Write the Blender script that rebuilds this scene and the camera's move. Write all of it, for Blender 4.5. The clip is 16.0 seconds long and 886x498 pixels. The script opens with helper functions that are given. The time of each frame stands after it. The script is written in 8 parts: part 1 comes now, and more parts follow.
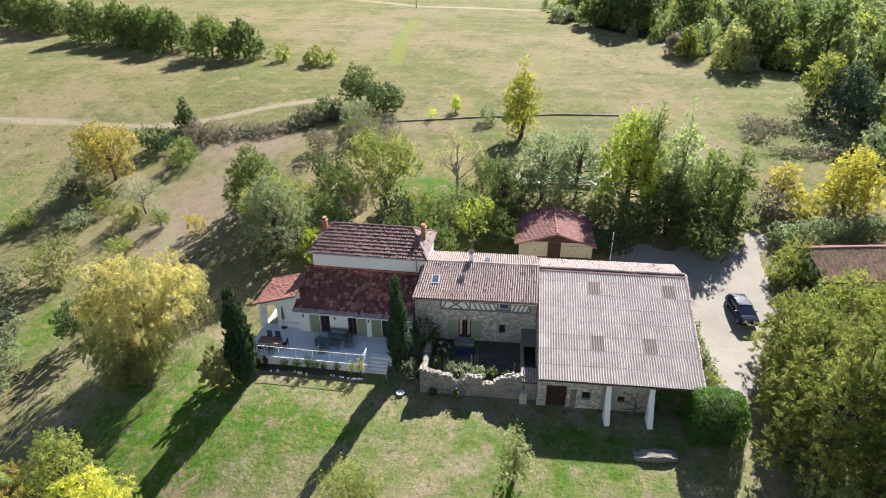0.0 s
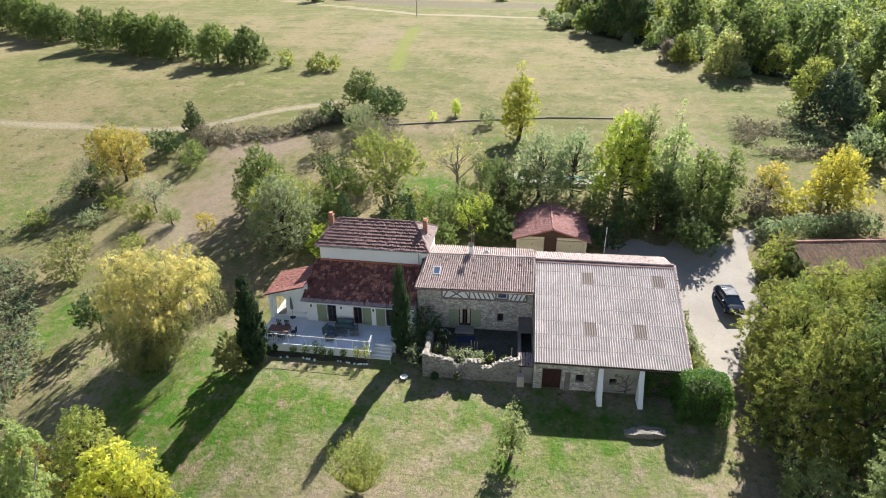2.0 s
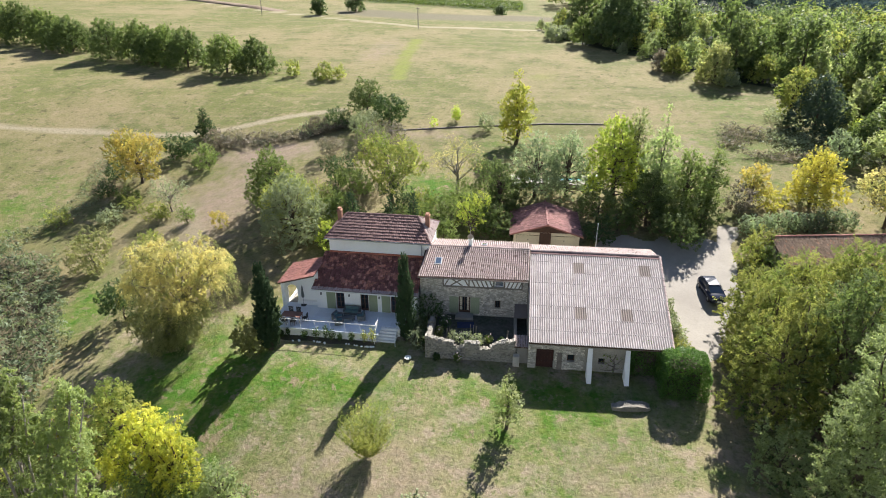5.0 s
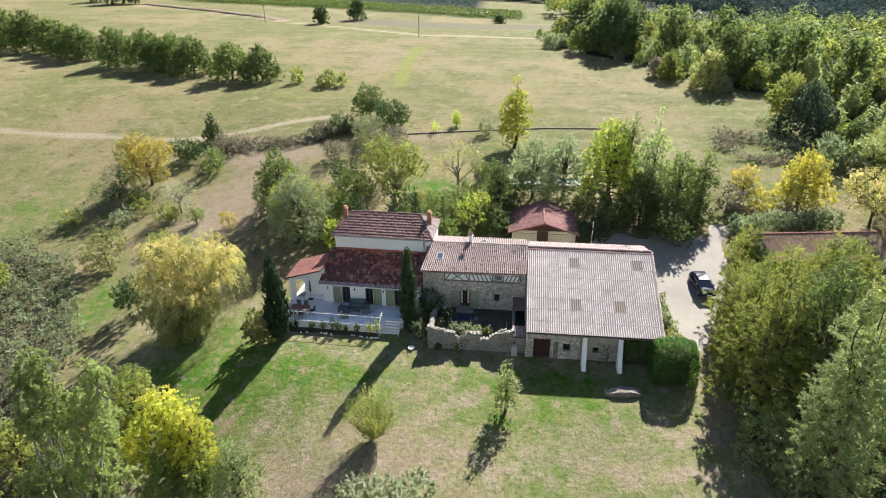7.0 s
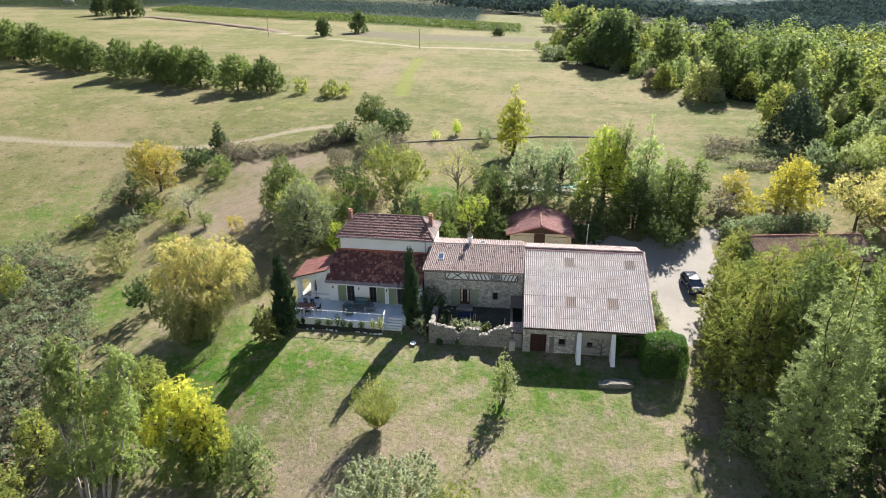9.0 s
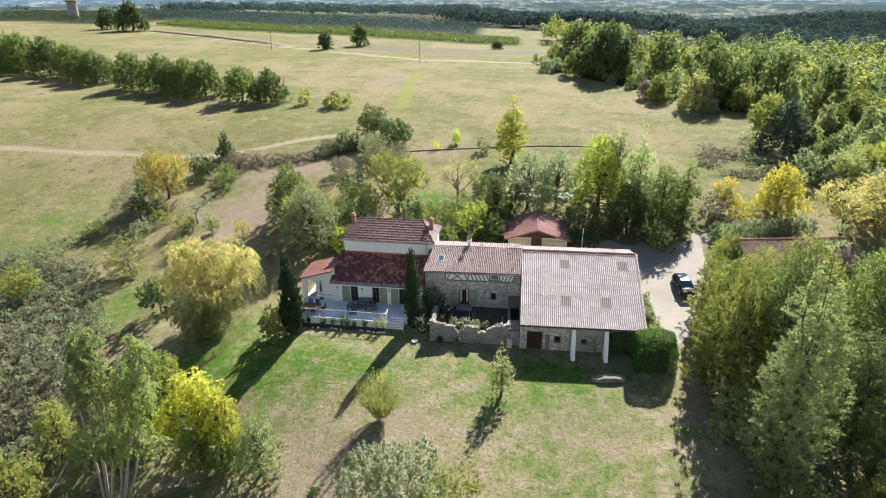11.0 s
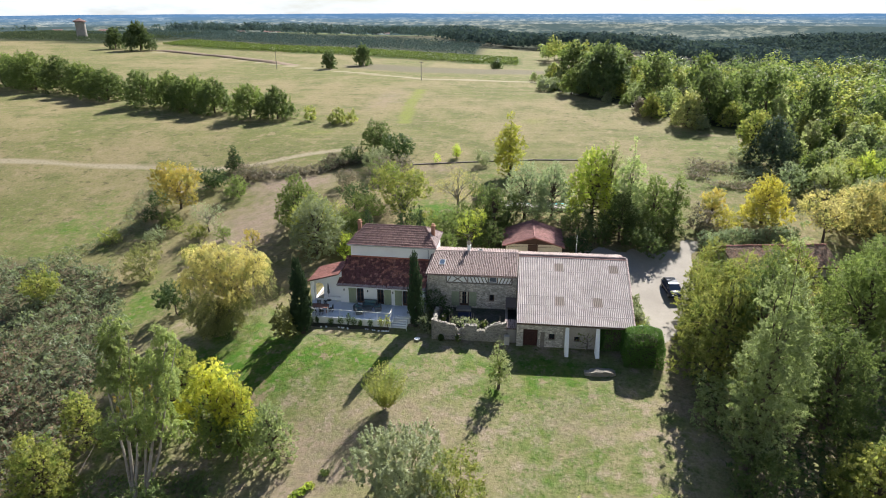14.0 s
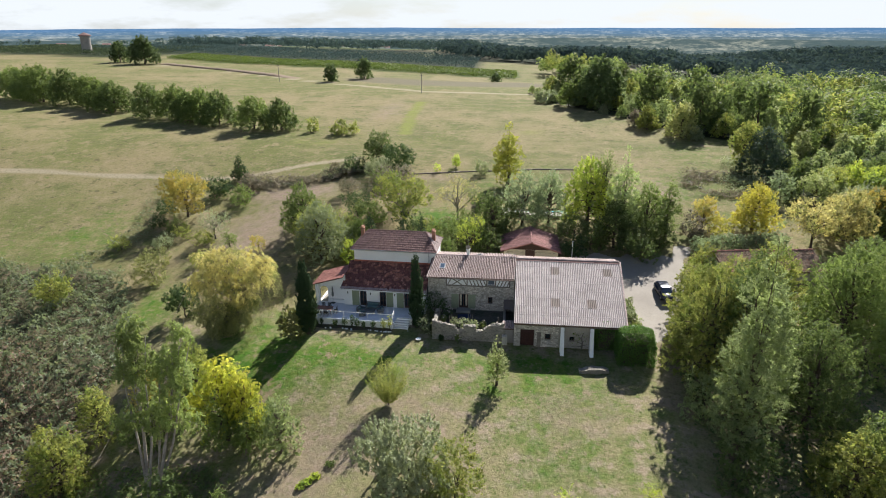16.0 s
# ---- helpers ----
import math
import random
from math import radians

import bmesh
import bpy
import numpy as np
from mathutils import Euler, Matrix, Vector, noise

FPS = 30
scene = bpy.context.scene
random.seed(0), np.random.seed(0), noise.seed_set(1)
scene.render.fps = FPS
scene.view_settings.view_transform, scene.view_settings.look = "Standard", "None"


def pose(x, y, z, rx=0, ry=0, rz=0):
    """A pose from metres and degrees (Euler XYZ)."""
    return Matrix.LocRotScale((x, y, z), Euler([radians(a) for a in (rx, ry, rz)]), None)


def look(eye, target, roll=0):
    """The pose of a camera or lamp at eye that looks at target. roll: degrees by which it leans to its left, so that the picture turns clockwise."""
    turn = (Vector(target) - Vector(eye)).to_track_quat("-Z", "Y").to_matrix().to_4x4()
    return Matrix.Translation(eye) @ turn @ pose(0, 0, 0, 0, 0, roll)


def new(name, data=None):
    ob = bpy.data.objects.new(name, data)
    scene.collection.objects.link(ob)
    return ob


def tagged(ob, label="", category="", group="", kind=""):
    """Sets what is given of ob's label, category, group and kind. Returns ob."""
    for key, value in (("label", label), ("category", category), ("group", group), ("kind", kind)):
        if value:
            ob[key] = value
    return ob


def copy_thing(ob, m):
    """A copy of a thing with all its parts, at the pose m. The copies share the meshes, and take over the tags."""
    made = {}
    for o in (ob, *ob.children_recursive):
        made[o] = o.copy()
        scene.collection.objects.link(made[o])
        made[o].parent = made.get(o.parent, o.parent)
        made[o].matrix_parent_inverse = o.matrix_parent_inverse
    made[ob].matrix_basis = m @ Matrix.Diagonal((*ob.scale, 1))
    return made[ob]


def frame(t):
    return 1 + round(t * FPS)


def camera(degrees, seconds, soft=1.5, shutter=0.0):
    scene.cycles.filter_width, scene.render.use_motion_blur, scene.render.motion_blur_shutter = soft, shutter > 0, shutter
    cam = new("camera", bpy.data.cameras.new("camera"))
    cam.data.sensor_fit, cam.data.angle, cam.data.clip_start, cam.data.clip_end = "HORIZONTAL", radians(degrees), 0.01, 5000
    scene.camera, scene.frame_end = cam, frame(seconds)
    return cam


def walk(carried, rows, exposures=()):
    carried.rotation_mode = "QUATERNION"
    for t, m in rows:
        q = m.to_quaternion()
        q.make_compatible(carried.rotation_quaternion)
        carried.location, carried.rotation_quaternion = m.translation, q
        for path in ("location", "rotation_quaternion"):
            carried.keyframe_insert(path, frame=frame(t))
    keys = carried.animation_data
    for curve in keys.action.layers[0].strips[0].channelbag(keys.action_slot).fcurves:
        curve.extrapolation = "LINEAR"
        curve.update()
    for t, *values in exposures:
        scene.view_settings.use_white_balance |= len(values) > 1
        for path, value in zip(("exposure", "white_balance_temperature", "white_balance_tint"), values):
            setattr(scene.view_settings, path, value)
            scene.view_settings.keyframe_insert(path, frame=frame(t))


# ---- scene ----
cam = camera(72.0, 16.0, soft=1.0)
PATH = [
    (0, (0.095, -0.037, 33.83), (-0.096, 1.718, 32.89), -0.1),
    (0.5, (0.164, -0.897, 33.857), (-0.027, 0.861, 32.922), -0.1),
    (1, (0.212, -1.655, 33.893), (0.021, 0.105, 32.963), -0.2),
    (1.5, (0.275, -2.499, 33.913), (0.083, -0.736, 32.989), -0.2),
    (2, (0.346, -3.268, 33.948), (0.154, -1.502, 33.03), -0.2),
    (2.5, (0.394, -4.107, 33.951), (0.202, -2.337, 33.039), -0.2),
    (3, (0.469, -4.857, 33.948), (0.276, -3.084, 33.042), -0.2),
    (3.5, (0.542, -5.673, 33.966), (0.35, -3.898, 33.066), -0.2),
    (4, (0.641, -6.441, 34.006), (0.447, -4.663, 33.111), -0.2),
    (6.5, (0.881, -10.39, 34.134), (0.686, -8.597, 33.269), -0.1),
    (7, (0.948, -11.142, 34.154), (0.752, -9.347, 33.295), -0.2),
    (7.5, (0.979, -11.985, 34.155), (0.784, -10.186, 33.305), -0.1),
    (8, (1.047, -12.684, 34.177), (0.851, -10.88, 33.334), -0.1),
    (8.5, (1.132, -13.559, 34.251), (0.935, -11.752, 33.417), -0.2),
    (9, (1.182, -14.211, 34.259), (0.985, -12.4, 33.434), -0.2),
    (11.5, (1.533, -17.995, 34.336), (1.334, -16.163, 33.557), -0.2),
    (12, (1.57, -18.732, 34.328), (1.37, -16.897, 33.559), -0.1),
    (12.5, (1.641, -19.529, 34.307), (1.441, -17.689, 33.548), -0.1),
    (13, (1.674, -20.329, 34.396), (1.474, -18.487, 33.645), -0.1),
    (13.5, (1.803, -21.07, 34.389), (1.602, -19.223, 33.648), -0.1),
    (14, (1.835, -21.794, 34.384), (1.634, -19.944, 33.652), -0.1),
    (14.5, (1.914, -22.595, 34.453), (1.713, -20.741, 33.73), -0.1),
    (15, (1.999, -23.348, 34.448), (1.797, -21.49, 33.734), -0.1),
    (15.5, (2.107, -24.039, 34.469), (1.905, -22.178, 33.765), -0.2),
    (16, (2.126, -24.841, 34.448), (1.924, -22.976, 33.754), -0.1),
]
walk(cam, [(t, look(eye, target, roll)) for t, eye, target, roll in PATH], exposures=[(0.0, 1.45), (9.0, 1.45), (12.0, 1.50), (14.0, 1.25), (16.0, 1.07)])
SUN_EL, SUN_AZ = 37.4, 20.0      # degrees above the horizon; degrees from +y towards +x

# ---------------------------------------------------------------- sky, sun
world = bpy.data.worlds.new("sky")
scene.world = world
world.use_nodes = True
wn, wl = world.node_tree.nodes, world.node_tree.links
sky = wn.new("ShaderNodeTexSky")
sky.sky_type, sky.sun_disc = "NISHITA", False
sky.sun_elevation, sky.sun_rotation = radians(SUN_EL), radians(SUN_AZ)
sky.air_density, sky.dust_density = 1.0, 0.6
tc = wn.new("ShaderNodeTexCoord")
mp = wn.new("ShaderNodeMapping")
mp.inputs["Scale"].default_value = (1.6, 1.6, 7.0)
wl.new(tc.outputs["Generated"], mp.inputs["Vector"])
cl = wn.new("ShaderNodeTexNoise")
cl.inputs["Scale"].default_value, cl.inputs["Detail"].default_value, cl.inputs["Roughness"].default_value = 3.2, 7, 0.6
wl.new(mp.outputs["Vector"], cl.inputs["Vector"])
cr = wn.new("ShaderNodeValToRGB")
cr.color_ramp.elements[0].color = (0.55, 0.55, 0.55, 1)
cr.color_ramp.elements[0].position, cr.color_ramp.elements[1].position = 0.36, 0.52
wl.new(cl.outputs["Fac"], cr.inputs["Fac"])
mixc = wn.new("ShaderNodeMix")
mixc.data_type = "RGBA"
# cloud bank low over the horizon, clear sky overhead
sx = wn.new("ShaderNodeSeparateXYZ")
wl.new(tc.outputs["Generated"], sx.inputs["Vector"])
fade = wn.new("ShaderNodeMapRange")
fade.inputs["From Min"].default_value, fade.inputs["From Max"].default_value = 0.12, 0.52
fade.inputs["To Min"].default_value, fade.inputs["To Max"].default_value = 1.0, 0.0
wl.new(sx.outputs["Z"], fade.inputs["Value"])
cover = wn.new("ShaderNodeMath")
cover.operation = "MULTIPLY"
wl.new(cr.outputs["Color"], cover.inputs[0])
wl.new(fade.outputs["Result"], cover.inputs[1])
wl.new(cover.outputs[0], mixc.inputs["Factor"])
tint = wn.new("ShaderNodeMix")
tint.data_type, tint.blend_type = "RGBA", "MULTIPLY"
tint.inputs["Factor"].default_value = 1.0
tint.inputs["B"].default_value = (0.84, 0.95, 1.12, 1)
wl.new(sky.outputs["Color"], tint.inputs["A"])
wl.new(tint.outputs["Result"], mixc.inputs["A"])
mixc.inputs["B"].default_value = (11.4, 12.1, 12.8, 1)
wl.new(mixc.outputs["Result"], wn["Background"].inputs["Color"])
wn["Background"].inputs["Strength"].default_value = 0.038

sun = new("sun", bpy.data.lights.new("sun", "SUN"))
sun.data.energy, sun.data.angle, sun.data.color = 5.0, radians(0.55), (1.0, 0.96, 0.905)
_sd = Vector((math.sin(radians(SUN_AZ)) * math.cos(radians(SUN_EL)), math.cos(radians(SUN_AZ)) * math.cos(radians(SUN_EL)), math.sin(radians(SUN_EL))))
sun.matrix_world = look(_sd * 300, (0, 0, 0))

# ---------------------------------------------------------------- materials
def node(nt, kind, **inputs):
    n = nt.nodes.new(kind)
    for k, v in inputs.items():
        n.inputs[k.replace("_", " ")].default_value = v
    return n


def rgb(c):
    return (*c, 1.0)


def mixed(nt, fac, a, b, how="MIX"):
    m = nt.nodes.new("ShaderNodeMix")
    m.data_type, m.blend_type = "RGBA", how
    for sock, v in (("Factor", fac), ("A", a), ("B", b)):
        if isinstance(v, (int, float)):
            m.inputs[sock].default_value = v
        elif isinstance(v, tuple):
            m.inputs[sock].default_value = rgb(v)
        else:
            nt.links.new(v, m.inputs[sock])
    return m.outputs["Result"]


def noise_fac(nt, scale, detail=4, lo=0.35, hi=0.65, rough=0.55, vec=None):
    n = node(nt, "ShaderNodeTexNoise", Scale=scale, Detail=detail, Roughness=rough)
    if vec is not None:
        nt.links.new(vec, n.inputs["Vector"])
    r = nt.nodes.new("ShaderNodeMapRange")
    r.inputs["From Min"].default_value, r.inputs["From Max"].default_value = lo, hi
    nt.links.new(n.outputs["Fac"], r.inputs["Value"])
    return r.outputs["Result"]


def surface(name, c1, c2, c3=None, scale=0.6, fine=9.0, rough=0.85, bump=0.3, metal=0.0, island=0.0, thing=0.0, spec=0.3, fleck=0.25, lo=0.35, hi=0.65, odd=None):
    """A weathered surface: two colours by broad stains, a third by fine grain, bump, optional variation by piece."""
    m = bpy.data.materials.new(name)
    m.use_nodes = True
    nt = m.node_tree
    b = nt.nodes["Principled BSDF"]
    geo = nt.nodes.new("ShaderNodeNewGeometry")
    pos = geo.outputs["Position"]
    col = mixed(nt, noise_fac(nt, scale, 5, lo, hi, vec=pos), c1, c2)
    c3 = c3 or tuple(v * 0.6 for v in c1)
    f = noise_fac(nt, fine, 4, 0.42, 0.72, vec=pos)
    mm = nt.nodes.new("ShaderNodeMath")
    mm.operation = "MULTIPLY"
    mm.inputs[1].default_value = fleck
    nt.links.new(f, mm.inputs[0])
    col = mixed(nt, mm.outputs[0], col, c3)
    if odd:
        # a share of odd pieces of another colour
        st = nt.nodes.new("ShaderNodeMapRange")
        st.inputs["From Min"].default_value, st.inputs["From Max"].default_value = 1 - odd[1], 1 - odd[1] * 0.6
        mul = nt.nodes.new("ShaderNodeMath")
        mul.operation = "MULTIPLY"
        mul.inputs[1].default_value = 91.7
        fr = nt.nodes.new("ShaderNodeMath")
        fr.operation = "FRACT"
        nt.links.new(geo.outputs["Random Per Island"], mul.inputs[0])
        nt.links.new(mul.outputs[0], fr.inputs[0])
        nt.links.new(fr.outputs[0], st.inputs["Value"])
        col = mixed(nt, st.outputs["Result"], col, odd[0])
    for amount, src in ((island, geo.outputs["Random Per Island"]), (thing, nt.nodes.new("ShaderNodeObjectInfo").outputs["Random"])):
        if amount:
            r = nt.nodes.new("ShaderNodeMapRange")
            r.inputs["To Min"].default_value, r.inputs["To Max"].default_value = 1 - amount, 1 + amount
            nt.links.new(src, r.inputs["Value"])
            hs = node(nt, "ShaderNodeHueSaturation")
            nt.links.new(r.outputs["Result"], hs.inputs["Value"])
            nt.links.new(col, hs.inputs["Color"])
            col = hs.outputs["Color"]
    nt.links.new(col, b.inputs["Base Color"])
    b.inputs["Roughness"].default_value, b.inputs["Metallic"].default_value = rough, metal
    b.inputs["Specular IOR Level"].default_value = spec
    if bump:
        n = node(nt, "ShaderNodeTexNoise", Scale=fine * 1.5, Detail=5)
        nt.links.new(pos, n.inputs["Vector"])
        bp = node(nt, "ShaderNodeBump", Strength=bump, Distance=0.03)
        nt.links.new(n.outputs["Fac"], bp.inputs["Height"])
        nt.links.new(bp.outputs["Normal"], b.inputs["Normal"])
    return m


def leafy(name, c1, c2, c3=None, trans=0.55, rough=0.5):
    """Foliage: colour by leaf and by branch, light passes through."""
    m = bpy.data.materials.new(name)
    m.use_nodes = True
    nt = m.node_tree
    b = nt.nodes["Principled BSDF"]
    geo = nt.nodes.new("ShaderNodeNewGeometry")
    c1, c2, c3 = (tuple(v * f for v, f in zip(c, (1.38, 1.38, 1.80))) if c else None for c in (c1, c2, c3))
    col = mixed(nt, geo.outputs["Random Per Island"], c1, c2)
    col = mixed(nt, noise_fac(nt, 0.55, 3, 0.45, 0.62, vec=geo.outputs["Position"]), col, c3 or c1)
    oi = nt.nodes.new("ShaderNodeObjectInfo")
    rv_ = nt.nodes.new("ShaderNodeMapRange")
    rv_.inputs["To Min"].default_value, rv_.inputs["To Max"].default_value = 0.82, 1.18
    nt.links.new(oi.outputs["Random"], rv_.inputs["Value"])
    hs = node(nt, "ShaderNodeHueSaturation", Saturation=0.94)
    nt.links.new(rv_.outputs["Result"], hs.inputs["Value"])
    nt.links.new(col, hs.inputs["Color"])
    col = hs.outputs["Color"]
    b.inputs["Roughness"].default_value = rough
    b.inputs["Specular IOR Level"].default_value = 0.08 if rough < 0.9 else 0.0
    nt.links.new(col, b.inputs["Base Color"])
    t = nt.nodes.new("ShaderNodeBsdfTranslucent")
    tcol = mixed(nt, 1.0, col, (1.85, 1.85, 1.25), "MULTIPLY")
    nt.links.new(tcol, t.inputs["Color"])
    mx = nt.nodes.new("ShaderNodeMixShader")
    mx.inputs[0].default_value = trans * 0.84
    nt.links.new(b.outputs[0], mx.inputs[1])
    nt.links.new(t.outputs[0], mx.inputs[2])
    nt.links.new(mx.outputs[0], nt.nodes["Material Output"].inputs["Surface"])
    return m


def glassy(name, tint=(0.02, 0.025, 0.03), rough=0.08, spec=0.6):
    m = bpy.data.materials.new(name)
    m.use_nodes = True
    b = m.node_tree.nodes["Principled BSDF"]
    b.inputs["Base Color"].default_value = rgb(tint)
    b.inputs["Roughness"].default_value = rough
    b.inputs["Specular IOR Level"].default_value = spec
    return m


def corrugated(name, c1, c2, valley_col, waves=4.0):
    """Corrugated sheet: stained cement, unevenly darker along the valleys."""
    m = surface(name, c1, c2, None, 0.45, 3.5, 0.92, 0.25, thing=0.07, fleck=0.35)
    nt = m.node_tree
    b = nt.nodes["Principled BSDF"]
    col = b.inputs["Base Color"].links[0].from_socket
    tc2 = nt.nodes.new("ShaderNodeTexCoord")
    sp = nt.nodes.new("ShaderNodeSeparateXYZ")
    nt.links.new(tc2.outputs["Object"], sp.inputs["Vector"])
    a = nt.nodes.new("ShaderNodeMath")
    a.operation = "MULTIPLY"
    a.inputs[1].default_value = waves * math.tau
    nt.links.new(sp.outputs["X"], a.inputs[0])
    cs = nt.nodes.new("ShaderNodeMath")
    cs.operation = "COSINE"
    nt.links.new(a.outputs[0], cs.inputs[0])
    r = nt.nodes.new("ShaderNodeMapRange")
    r.inputs["From Min"].default_value, r.inputs["From Max"].default_value = 0.1, -0.95
    r.inputs["To Min"].default_value, r.inputs["To Max"].default_value = 0.0, 0.85
    nt.links.new(cs.outputs[0], r.inputs["Value"])
    valley_fac = nt.nodes.new("ShaderNodeMath")
    valley_fac.operation = "MULTIPLY"
    nt.links.new(r.outputs["Result"], valley_fac.inputs[0])
    nt.links.new(noise_fac(nt, 1.3, 4, 0.2, 0.6, 0.6, nt.nodes["Geometry"].outputs["Position"]), valley_fac.inputs[1])
    nt.links.new(mixed(nt, valley_fac.outputs[0], col, valley_col), b.inputs["Base Color"])
    return m


